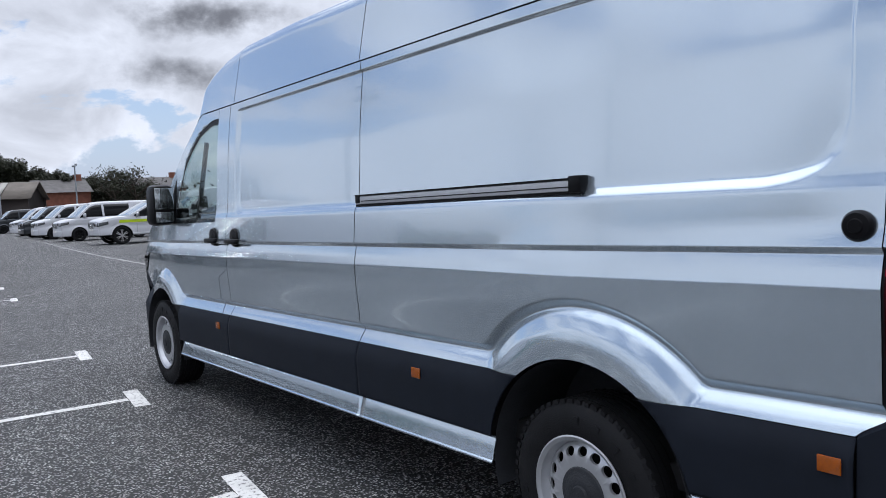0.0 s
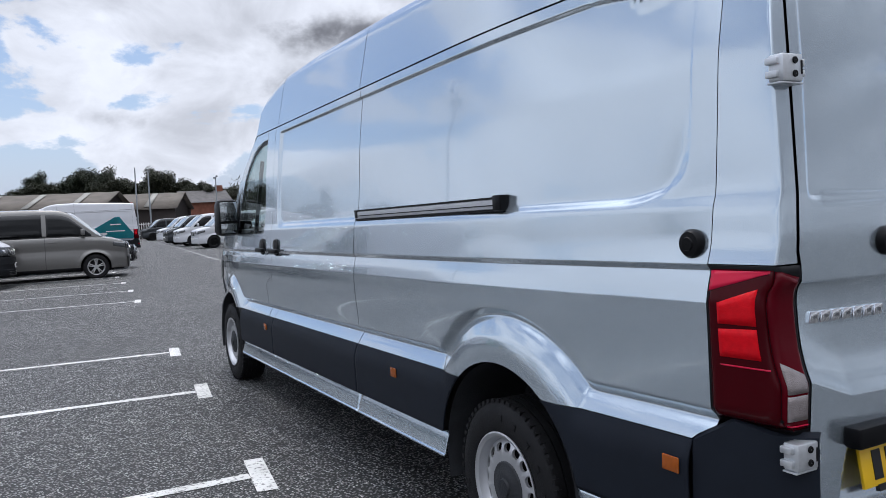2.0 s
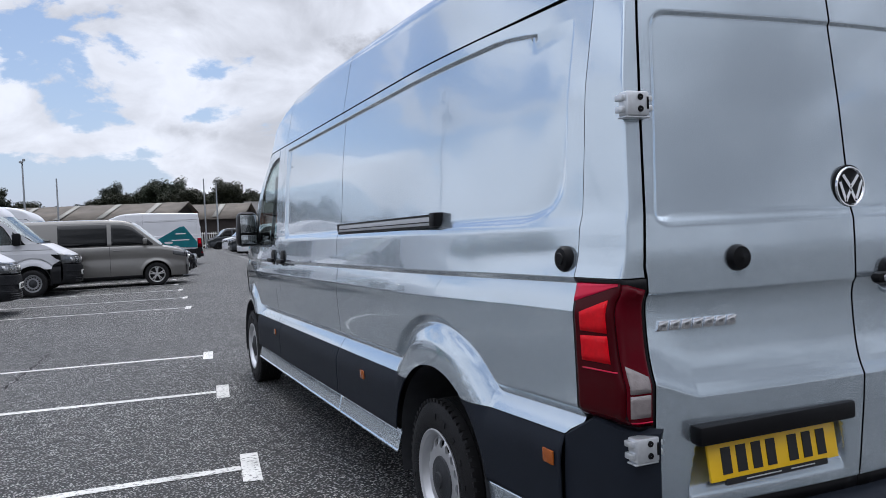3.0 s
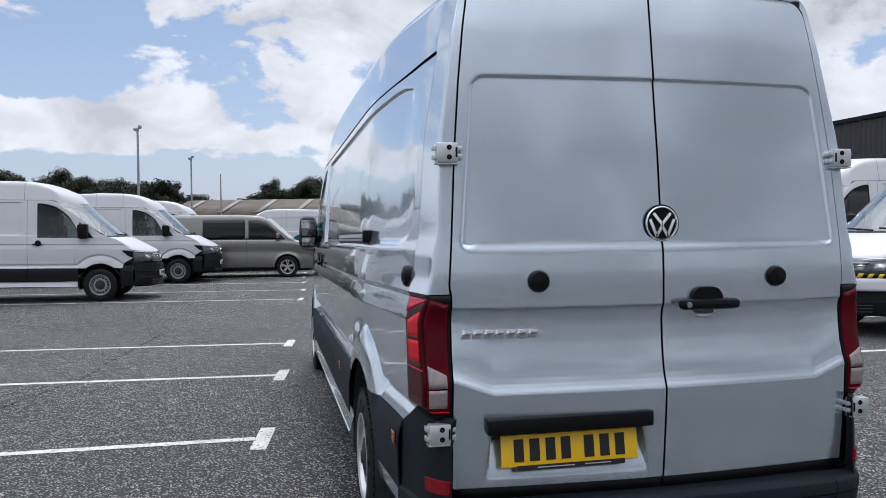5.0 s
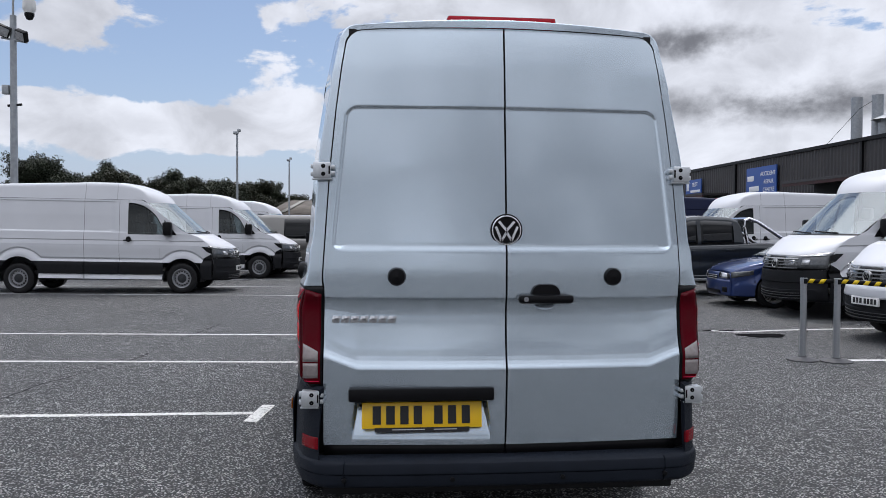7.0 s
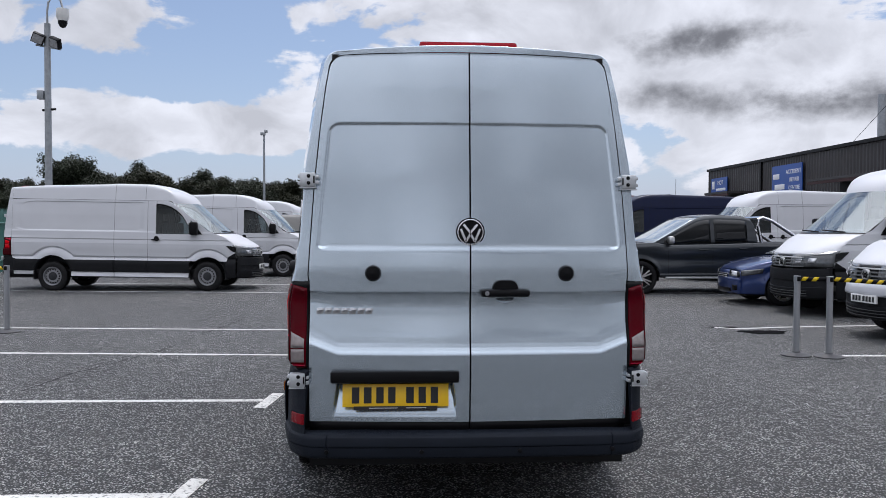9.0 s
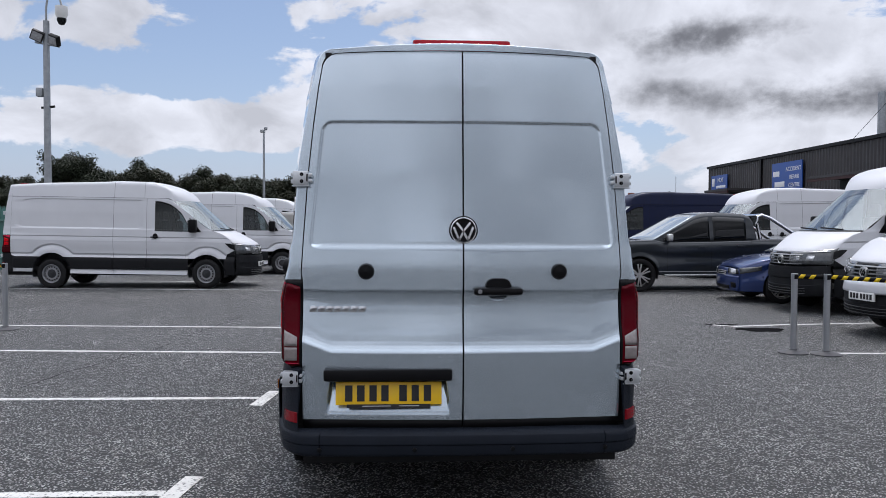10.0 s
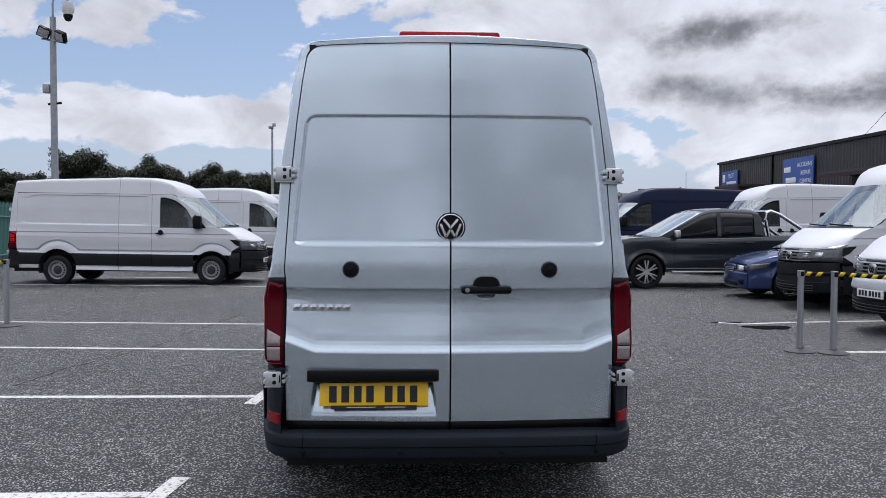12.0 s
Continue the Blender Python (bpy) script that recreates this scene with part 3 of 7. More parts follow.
class VanShape:
    """Half width of a tall panel van's side by (y, z), y from the rear doors forward, and its outline."""

    def __init__(self, y_rear, y_front, seam_slide, seam_door):
        self.r, self.f, self.s, self.d = y_rear, y_front, seam_slide, seam_door

    def arch(self, y):
        z = np.zeros_like(y)
        for c, (ar, az, _) in zip((self.r, self.f), ARCHES):
            q = ar**2 - (y - c) ** 2
            z = np.maximum(z, np.where(q > 0, az + np.sqrt(np.maximum(q, 0)), 0))
        return z

    def edge_y(self, z):
        """How far forward the side reaches at a height: bumper corner, wing, windscreen pillar."""
        return self.f + np.interp(z, [0.28, 0.45, 0.72, 0.88, 1.02, 1.15, 1.26, 1.33, 1.40, 1.60, 1.85, 2.04, 2.12], [0.66, 0.70, 0.70, 0.67, 0.61, 0.51, 0.36, 0.16, 0.00, -0.25, -0.57, -0.83, -1.00])

    def edge_z(self, y):
        zz = np.linspace(0.45, 2.12, 200)
        yy = self.edge_y(zz)
        return np.interp(-(y), -yy, zz)

    def x(self, y, z):
        y, z = np.broadcast_arrays(np.asarray(y, float), np.asarray(z, float))
        za, z = z, z - rake(y)
        u = np.interp(z, PROFILE_Z, PROFILE_X)
        d = z - 0.776
        for c, (_, az, fr) in zip((self.r, self.f), ARCHES):
            d = smin(d, np.hypot(y - c, za - az) - fr, 0.022)
        u = u + np.interp(d, FLARE_FINE, FLARE_CURVE)
        u = u + np.interp(z, [0.28, 0.36, 0.47, 0.62], [-0.035, -0.014, -0.004, 0.0])
        u = u - 0.026 * (1 - smooth01(y / 1.6)) - 0.020 * (1 - smooth01(y / 0.5)) * smooth01((z - 1.15) / 0.3)
        u = u - (1 - smooth01(y / 1.3)) * np.interp(z, TAPER_Z, TAPER_X)
        u = u + smooth01((y - 0.25) / 1.5) * (0.012 + 0.016 * smooth01((z - 0.8) / 0.25) + 0.012 * smooth01((z - 1.5) / 0.5))
        fwd = np.clip((y - (self.f - 0.75)) / 1.4, 0, 2)
        u = u - 0.09 * fwd**2.2
        # the pressed panel under the gutter
        zb = 1.372 + 0.055 * smooth01((0.62 - y) / 0.36)
        y0, y1, z1 = 0.355, self.d - 0.12, 2.056 - 0.055 * smooth01((0.85 - y) / 0.5)
        dy = np.maximum(np.maximum(y0 - y, y - y1), -1)
        dzb, dzt = zb - z, z - z1
        rr = 0.11
        q = np.hypot(np.maximum(dy + rr, 0), np.maximum(dzb + rr, 0)) - rr
        q = np.where((dy + rr > 0) & (dzb + rr > 0), q, np.maximum(dy, dzb))
        lower = smooth01(-q / 0.034)
        up = smooth01((z - 1.40) / 0.30)
        lower = lower * (1 - up) + up * (0.30 * smooth01((y - y0) / 0.010) + 0.70 * smooth01((y - 0.30) / 0.42)) * smooth01((y1 - y) / 0.034)
        u = u - 0.015 * lower * smooth01(-dzt / 0.010)
        return u

    def xz_top(self, y):
        """Roof centre height along the van."""
        return np.interp(y, [0.0, 0.2, 1.0, 2.5, self.f - 2.2, self.f - 1.5, self.f - 1.2, self.f - 1.0, self.f - 0.8, self.f - 0.62], [2.408, 2.430, 2.47, 2.50, 2.515, 2.50, 2.455, 2.395, 2.29, 2.17])

    def gutter(self, y):
        return 2.104 + float(rake(y))

    def roof(self, y, n=30):
        """Points of the roof's section from the left gutter to the right one: leaning side, tight shoulder, crowned top."""
        zt = float(self.xz_top(y))
        g = self.gutter(y)
        x0 = float(self.x(y, g)) + 0.004
        sq = smooth01((zt - 2.15) / 0.25)
        ze = g + (zt - 0.035 - g) * (0.55 + 0.45 * sq)
        xe = x0 - 0.006 - 0.19 * max(0.0, ze - g)
        side = np.array([(x0 + (xe - x0) * q, g + (ze - g) * q) for q in np.linspace(0, 0.70, 8)])
        a, b = side[-1], np.array([xe - 0.085, zt - 0.030])
        c = np.array([xe + 0.004, ze + 0.012])
        bend = np.array([a * (1 - q) ** 2 + 2 * q * (1 - q) * c + b * q * q for q in np.linspace(0.12, 1, 9)])
        xs = np.linspace(b[0], 0, 14)[1:]
        top = np.stack([xs, zt - 0.030 * (xs / b[0]) ** 2], 1)
        half = np.concatenate([side, bend, top])
        left = np.stack([-half[:, 0], np.full(len(half), y), half[:, 1]], 1)
        right = left[-2::-1] * np.array([-1, 1, 1])
        return np.concatenate([left, right])


def samples(a, b, shape, step):
    ys = set(np.linspace(a, b, max(2, int((b - a) / step) + 1)).round(4))
    if step < 0.03:
        ys |= {v for v in (0.350, 0.355, 0.360, 0.365, 0.370) if a < v < b}
    for c, (ar, _, _) in zip((shape.r, shape.f), ARCHES):
        for k in np.linspace(-1, 1, int(28 * 0.03 / step) + 11):
            v = c + ar * math.sin(k * math.pi / 2)
            if a < v < b:
                ys.add(round(v, 4))
        for v in np.arange(c - 0.75, c + 0.75, step * 0.7):
            if a < v < b:
                ys.add(round(float(v), 4))
    return np.array(sorted(ys))


def skin(shape, a, b, zlo, zhi, step, side=-1, levels=Z_LEVELS, off=0.0, lean=0.0):
    """Side grid between y a and b; zlo and zhi give the lower and upper edge by y."""
    ys = samples(a, b, shape, step)
    lo, hi = zlo(ys), zhi(ys)
    Z = np.minimum(np.maximum(levels[None, :] + rake(ys)[:, None], lo[:, None]), np.maximum(hi, lo)[:, None])
    Z[:, 0], Z[:, -1] = lo, np.maximum(hi, lo)
    Y = np.repeat(ys[:, None], Z.shape[1], 1)
    X = shape.x(Y, Z) + off
    return np.stack([side * X, Y, Z], -1)


def panel_van(name, paint, y_rear, y_front, seam_slide, seam_door, step=0.03, rail=True, plate=YELLOW, bump_paint=PLASTIC, strip=SILVER):
    """A tall panel van, rear doors at y = 0, nose at y_front + 1.06, standing on z = 0."""
    root = empty(name)
    S = VanShape(y_rear, y_front, seam_slide, seam_door)
    full = lambda y: np.minimum(S.edge_z(y), 2.098 + rake(y))
    glass_lo = 1.335
    y_w0, y_w1 = y_front - 1.215, y_front - 0.385
    wtop = lambda y: rake(y) + 0.02 + np.minimum(2.015, np.interp(y - y_front, [-1.22, -1.05, -0.87, -0.72, -0.585, -0.45, -0.385], [2.03, 2.005, 1.955, 1.86, 1.745, 1.52, 1.322]))
    const = lambda v: (lambda y: v + rake(y))
    paint_lo = lambda y: np.maximum(np.maximum(0.714 + rake(y), S.arch(y)), np.interp(y, [0.2, 0.328, 0.33], [0.832, 0.752, 0.0]))
    clad_lo = lambda y: np.minimum(np.maximum(0.446 + rake(y), S.arch(y)), 0.712 + rake(y))
    for side, tag in ((-1, ""), (1, "")):
        body = surf("rear_quarter_panel", skin(S, SEAM_REAR + 0.001, seam_slide - 0.003, paint_lo, full, step, side), paint, root, "", (0, 3, 1.2))
        slide = surf("sliding_door" if side < 0 else "load_side_panel", skin(S, seam_slide + 0.003, seam_door - 0.003, paint_lo, full, step, side), paint, root, "", (0, 3, 1.2))
        door = surf("front_door", np.concatenate([skin(S, seam_door + 0.003, y_front - 0.50, paint_lo, const(glass_lo), step, side)]), paint, root, "", (0, 3, 1.2))
        surf("door_pillar", skin(S, seam_door + 0.003, y_w0, const(glass_lo), full, step, side), paint, door, "", (0, 3, 1.2))
        nose = lambda y: np.interp(y - y_front, [0.36, 0.46, 0.655], [0.0, 0.775, 0.885])
        surf("front_wing", skin(S, y_front - 0.497, y_front + 0.655, lambda y: np.maximum(paint_lo(y), nose(y)), lambda y: np.minimum(S.edge_z(y), glass_lo + rake(y)), step, side), paint, root, "", (0, 3, 1.2))
        surf("window_header", skin(S, y_w0, y_front - 0.60, wtop, full, step, side, off=0.002), paint, root, "", (0, 3, 1.2), 0.004)
        surf("screen_pillar", skin(S, y_front - 0.60, y_front - 0.385, wtop, full, step, side, off=0.003), paint, root, "", (0, 3, 1.2))
        surf("screen_pillar", skin(S, y_front - 0.385, y_front - 0.12, lambda y: np.minimum(np.interp(y - y_front, [-0.385, -0.12], [1.66, 1.337]) + rake(y), full(y)), full, step, side, off=0.003), paint, root, "", (0, 3, 1.2))
        surf("mirror_sail", skin(S, y_front - 0.40, y_front - 0.12, const(glass_lo), lambda y: np.interp(y - y_front, [-0.40, -0.12], [1.665, 1.337]) + rake(y), step, side, off=0.004), BLACK, root, "black mirror sail", (0, 3, 1.2), 0.004)
        surf("screen_pillar", skin(S, y_front - 0.12, y_front + 0.20, const(glass_lo), full, step, side, off=0.003), paint, root, "", (0, 3, 1.2))
        surf("window_seal", skin(S, y_w0, y_w1, lambda y: wtop(y) - 0.035, wtop, step, side, off=-0.004), BLACK, door, "black window seal")
        surf("window_glass", skin(S, y_w0, y_w1, const(glass_lo), lambda y: wtop(y) - 0.02, step, side, off=-0.010), GLASS if rail else GLASS_CAB, door, "clear side window glass").visible_shadow = False
        yb = y_front - 0.69
        boxed("window_bar", BLACK, door, min(side * 0.875, side * 0.90), max(side * 0.875, side * 0.90), yb - 0.014, yb + 0.014, glass_lo - 0.03, 1.90, m=Matrix.Translation((side * 0.885, yb, glass_lo)) @ pose(0, 0, 0, 14, -side * 5.0, 0) @ Matrix.Translation((-side * 0.885, -yb, -glass_lo)))
        for nm, a, b in (("side_cladding", 0.328, seam_slide - 0.003), ("door_cladding", seam_slide + 0.003, seam_door - 0.003), ("front_cladding", seam_door + 0.003, y_front - 0.428)):
            surf(nm, skin(S, a, b, clad_lo, const(0.712), step, side, off=0.003), bump_paint, root, "dark grey plastic side cladding", (0, 3, 1.2), 0.006)
        surf("bumper_side", skin(S, y_front + 0.405, y_front + 0.655, lambda y: np.maximum(0.30, S.arch(y)), lambda y: np.maximum(0.712 + rake(y), nose(y) - 0.002), step, side, off=0.003, levels=np.linspace(0.30, 0.92, 30)), bump_paint, root, "dark plastic bumper corner", (0, 3, 1.2), 0.006)
        for nm, a, b in (("sill", y_rear + 0.445, seam_slide - 0.003), ("sill", seam_slide + 0.003, y_front - 0.44)):
            lv = np.array([0.335, 0.339, 0.344, 0.349, 0.385, 0.415, 0.436, 0.442])
            P = skin(S, a, b, const(0.335), const(0.442), 0.03 if rail else 0.15, side, lv)
            P[:, :, 0] = side * (S.x(P[:, :, 1], 0.47 + rake(P[:, :, 1])) + np.array([0.004, 0.006, 0.005, -0.001, -0.010, -0.018, -0.026, -0.030]))
            surf(nm, P, paint, root, "", (0, 3, 1.2), 0.006, 22)
        P = skin(S, 0.33, y_rear - 0.44, const(0.36), const(0.442), 0.1, side, np.linspace(0.36, 0.442, 6), off=-0.004)
        surf("sill", P, paint, root, "", (0, 3, 1.2), 0.006)
        # inner body behind the gaps, and the wheel housings
        ys = samples(0.17, y_front - 1.25, S, 0.08)
        lo = np.maximum(0.40, S.arch(ys) + 0.012)
        Z = lo[:, None] + (2.11 + rake(ys) - lo)[:, None] * np.linspace(0, 1, 14)[None, :]
        Y = np.repeat(ys[:, None], 14, 1)
        surf("inner_side", np.stack([side * (S.x(Y, Z) - 0.050), Y, Z], -1), GAP, root)
        for c, (ar, az, _) in zip((y_rear, y_front), ARCHES):
            a = np.linspace(-0.25, math.pi + 0.25, 30)
            prof = np.array([[side * 0.975, ar - 0.006], [side * 0.95, ar - 0.006], [side * 0.60, ar - 0.006], [side * 0.58, 0.30], [side * 0.57, 0.0]])
            P = np.stack([np.stack([np.full_like(a, px), c + pr * np.cos(a), az + pr * np.sin(a)], 1) for px, pr in prof])
            surf("wheel_housing", P, LINER, root, "black wheel arch liner", (side * 0.5, c, -3))
        # marker reflectors
        for ym in () if not rail else (0.385, seam_slide - 0.515, y_front - 1.245):
            zm = 0.635 + float(rake(ym))
            xm = float(S.x(ym, zm)) + 0.004
            boxed("side_marker", AMBER, root, min(side * xm, side * (xm + 0.006)), max(side * xm, side * (xm + 0.006)), ym - 0.032, ym + 0.032, zm - 0.023, zm + 0.023, bevel=0.003, label="amber side marker reflector")
        # handles
        for yh in (seam_door - 0.16, seam_door + 0.20):
            if side > 0 and yh < seam_door:
                continue
            xh = float(S.x(yh, 1.19))
            hd = boxed("door_handle", BLACK, door if yh > seam_door else slide, min(side * (xh + 0.012), side * (xh + 0.042)), max(side * (xh + 0.012), side * (xh + 0.042)), yh - 0.095, yh + 0.095, 1.172, 1.204, bevel=0.010, label="black door handle")
            turned("handle_cup", [(side * (xh - 0.002), 0.062), (side * (xh + 0.010), 0.056), (side * (xh + 0.016), 0.001)], BLACK, hd, at=(0, yh + 0.01, 1.212), n=24)
        # mirror
        my = y_front - 0.33
        mir = empty("door_mirror")
        mir.parent = root
        mir["label"] = "black door mirror with two glasses"
        bm = bmesh.new()
        box(bm, -0.092, 0.092, -0.065, 0.125, -0.155, 0.155, bevel=0.045)
        for v in bm.verts:
            v.co.x *= 1 - 0.10 * (v.co.z > 0.1)
            v.co.y += 0.03 * v.co.x * side
            v.co += Vector((side * 1.035, my, 1.447))
        part("housing", bm, BLACK, mir, smooth=True)
        boxed("mirror_glass", MIRROR, mir, side * 1.035 - 0.070, side * 1.035 + 0.070, my - 0.072, my - 0.066, 1.415, 1.575, bevel=0.003, label="mirror glass")
        boxed("mirror_glass", MIRROR, mir, side * 1.035 - 0.068, side * 1.035 + 0.068, my - 0.071, my - 0.066, 1.315, 1.395, bevel=0.003, label="mirror glass")
        bm = bmesh.new()
        box(bm, min(side * 0.83, side * 1.03), max(side * 0.83, side * 1.03), my - 0.03, my + 0.06, 1.34, 1.42, bevel=0.02)
        part("mirror_arm", bm, BLACK, mir, smooth=True)
        # wheels
        for nm, c in (("rear_wheel", y_rear), ("front_wheel", y_front)):
            steel_wheel(nm, root, (side * 0.868, c, 0.338), side, rim_mat=None if rail else STEEL_DARK)
    if rail:
        before = set(bpy.data.objects)
        xr = float(S.x(1.9, 1.46)) + 0.012
        rl = boxed("slide_rail", RAIL, root, -xr - 0.016, -xr + 0.03, y_rear - 0.02, seam_slide - 0.004, 1.395, 1.433, bevel=0.003, label="aluminium sliding door rail")
        boxed("rail_slot", BLACK, rl, -xr - 0.018, -xr + 0.02, y_rear + 0.015, seam_slide - 0.004, 1.4335, 1.441)
        boxed("rail_slot", GAP, rl, -xr - 0.0175, -xr + 0.01, y_rear + 0.015, seam_slide - 0.06, 1.4075, 1.4115)
        boxed("rail_slot", BLACK, rl, -xr - 0.012, -xr + 0.02, y_rear - 0.02, seam_slide - 0.004, 1.3855, 1.3945)
        boxed("rail_end", BLACK, rl, -xr - 0.020, -xr + 0.03, y_rear - 0.038, y_rear + 0.018, 1.388, 1.448, bevel=0.005, label="black rail end cap")
        boxed("rail_end", BLACK, rl, -xr - 0.017, -xr + 0.02, seam_slide - 0.05, seam_slide - 0.004, 1.398, 1.436, bevel=0.004)
        for ob in set(bpy.data.objects) - before:
            for v in ob.data.vertices:
                v.co.z += float(rake(v.co.y))
        for yy, zz in ((0.328, 1.291),):
            xs = float(S.x(yy, zz))
            turned("door_buffer", [(-xs + 0.004, 0.041), (-xs - 0.012, 0.041), (-xs - 0.022, 0.034), (-xs - 0.024, 0.020), (-xs - 0.028, 0.018), (-xs - 0.028, 0.001)], BLACK, root, at=(0, yy, zz), n=28, label="black rubber door buffer")
    # filler flap outlined beside the front door's rear edge
    zz = np.linspace(0.53, 0.99, 24)
    yl = seam_door + np.interp(zz, [0.53, 0.65, 0.745, 0.94, 0.99], [0.07, 0.11, 0.172, 0.16, 0.03])
    for w0, w1 in ((-0.003, 0.003),):
        surf("filler_flap_edge", [np.stack([-(S.x(yl, zz) + 0.0018), yl + w, zz], 1) for w in (w0, w1)], GAP, root, "dark gap of the filler flap")
    # roof
    ys = np.concatenate([np.linspace(SEAM_REAR, 1.2, 10), np.linspace(1.35, y_front - 1.6, 16), np.linspace(y_front - 1.5, y_front - 0.90, 14)])
    cut = seam_slide + 0.01
    surf("roof", [S.roof(y) for y in np.append(ys[ys < cut], cut)], paint, root, "", (0, 3, 1.0))
    cut_2 = seam_door - 0.06
    mid = ys[(ys > cut + 0.02) & (ys < cut_2 - 0.02)]
    surf("roof_middle", [S.roof(y) for y in (cut + 0.006, *mid, cut_2)], paint, root, "", (0, 3, 1.0))
    surf("roof_front", [S.roof(y) for y in (cut_2 + 0.005, *ys[ys > cut_2 + 0.02])], paint, root, "", (0, 3, 1.0))
    surf("inner_roof", [(S.roof(y) - np.array([0, 0, 0.02])) * np.array([0.97, 1, 1]) for y in ys], GAP, root, "", (0, 3, 1.0))
    van_rear(root, S, paint, plate, bump_paint)
    van_front(root, S, paint, y_front, bump_paint)
    # cabin and load floor
    boxed("load_floor", GAP, root, -0.86, 0.86, 0.10, y_front - 0.3, 0.42, 0.50)
    boxed("bulkhead", SEAT, root, -0.80, 0.80, y_front - 1.30, y_front - 1.27, 0.5, 2.06)
    boxed("dashboard", BLACK, root, -0.80, 0.80, y_front - 0.12, y_front + 0.25, 1.05, 1.345, bevel=0.05)
    for xs in (-0.42, 0.45):
        st = empty("cab_seat")
        st.parent = root
        boxed("seat_base", SEAT, st, xs - 0.24, xs + 0.24, y_front - 1.05, y_front - 0.58, 0.62, 0.98, bevel=0.05)
        boxed("backrest", SEAT, st, xs - 0.24, xs + 0.24, y_front - 1.16, y_front - 1.02, 0.95, 1.58, bevel=0.05)
        boxed("headrest", SEAT, st, xs - 0.13, xs + 0.13, y_front - 1.17, y_front - 1.07, 1.60, 1.80, bevel=0.04)
    turned("steering_wheel", [(0.0, 0.165), (0.02, 0.185), (0.0, 0.2), (-0.02, 0.185), (0.0, 0.165)], BLACK, root, at=(0.45, y_front - 0.34, 1.26), axis="y", n=24)
    boxed("underbody", GAP, root, -0.80, 0.80, 0.15, y_front + 0.6, 0.30, 0.42)
    turned("axle", [(-0.85, 0.05), (0.85, 0.05)], GAP, root, at=(0, y_rear, 0.345), n=12)
    turned("axle", [(-0.85, 0.05), (0.85, 0.05)], GAP, root, at=(0, y_front, 0.345), n=12)
    return root


DOOR_Z = [0.50, 0.60, 0.80, 0.8785, 0.8815, 0.888, 0.900, 0.915, 0.935, 0.965, 1.00, 1.06, 1.12, 1.136, 1.155, 1.172, 1.183, 1.1865, 1.190, 1.30, 1.42, 1.75, 2.0, 2.2, 2.36]
DOOR_Y = [0.034, 0.022, 0.004, 0.0000, 0.0008, 0.0032, 0.0082, 0.0140, 0.0202, 0.0268, 0.0318, 0.0372, 0.0402, 0.0400, 0.0380, 0.0338, 0.0272, 0.0240, 0.0235, 0.023, 0.028, 0.062, 0.095, 0.122, 0.148]
DOOR_EDGE_Z = [0.45, 0.80, 1.232, 1.246, 1.74, 2.0, 2.2, 2.36]
DOOR_EDGE_X = [0.792, 0.792, 0.788, 0.797, 0.766, 0.742, 0.718, 0.692]
DOOR_TOP = 2.366

def rear_door_y(x, z):
    """Depth of the rear doors' skin."""
    ax = np.abs(x)
    zz = z - 0.050 * np.clip((ax - 0.650) / 0.135, 0, 1) * np.clip(1.35 - np.abs(z - 0.93) / 0.2, 0, 1)
    y = np.interp(zz, DOOR_Z, DOOR_Y) + 0.046 * (ax / 0.8) ** 1.7
    hw = np.interp(z, [1.40, 2.03], [0.760, 0.702])
    rr = 0.055
    dx, db, dt = ax - hw, 1.376 - z, z - 2.028
    inner = np.maximum(dx, np.maximum(db, dt))
    cx, cz = np.maximum(dx + rr, 0), np.maximum(np.maximum(db, dt) + rr, 0)
    q = np.where((cx > 0) & (cz > 0), np.hypot(cx, cz) - rr, inner)
    wide = 0.014 + 0.036 * smooth01(0.5 + (db - np.maximum(dx, dt)) / 0.06)
    y = y + 0.0090 * smooth01(-q / wide)
    return y


def badge_strokes(bd, mat, y, z, deep):
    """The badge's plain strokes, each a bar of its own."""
    for x0, z0, x1, z1 in ((-0.034, 0.038, 0.0, -0.002), (0.034, 0.038, 0.0, -0.002), (-0.048, 0.016, -0.022, -0.046), (-0.022, -0.046, 0.0, -0.008), (0.0, -0.008, 0.022, -0.046), (0.022, -0.046, 0.048, 0.016)):
        L = math.hypot(x1 - x0, z1 - z0)
        bm = bmesh.new()
        box(bm, -L / 2, L / 2, -deep, deep, -0.0055, 0.0055, m=Matrix.Translation(((x0 + x1) / 2, y, z + (z0 + z1) / 2)) @ pose(0, 0, 0, 0, -math.degrees(math.atan2(z1 - z0, x1 - x0)), 0))
        part("badge_stroke", bm, mat, bd)


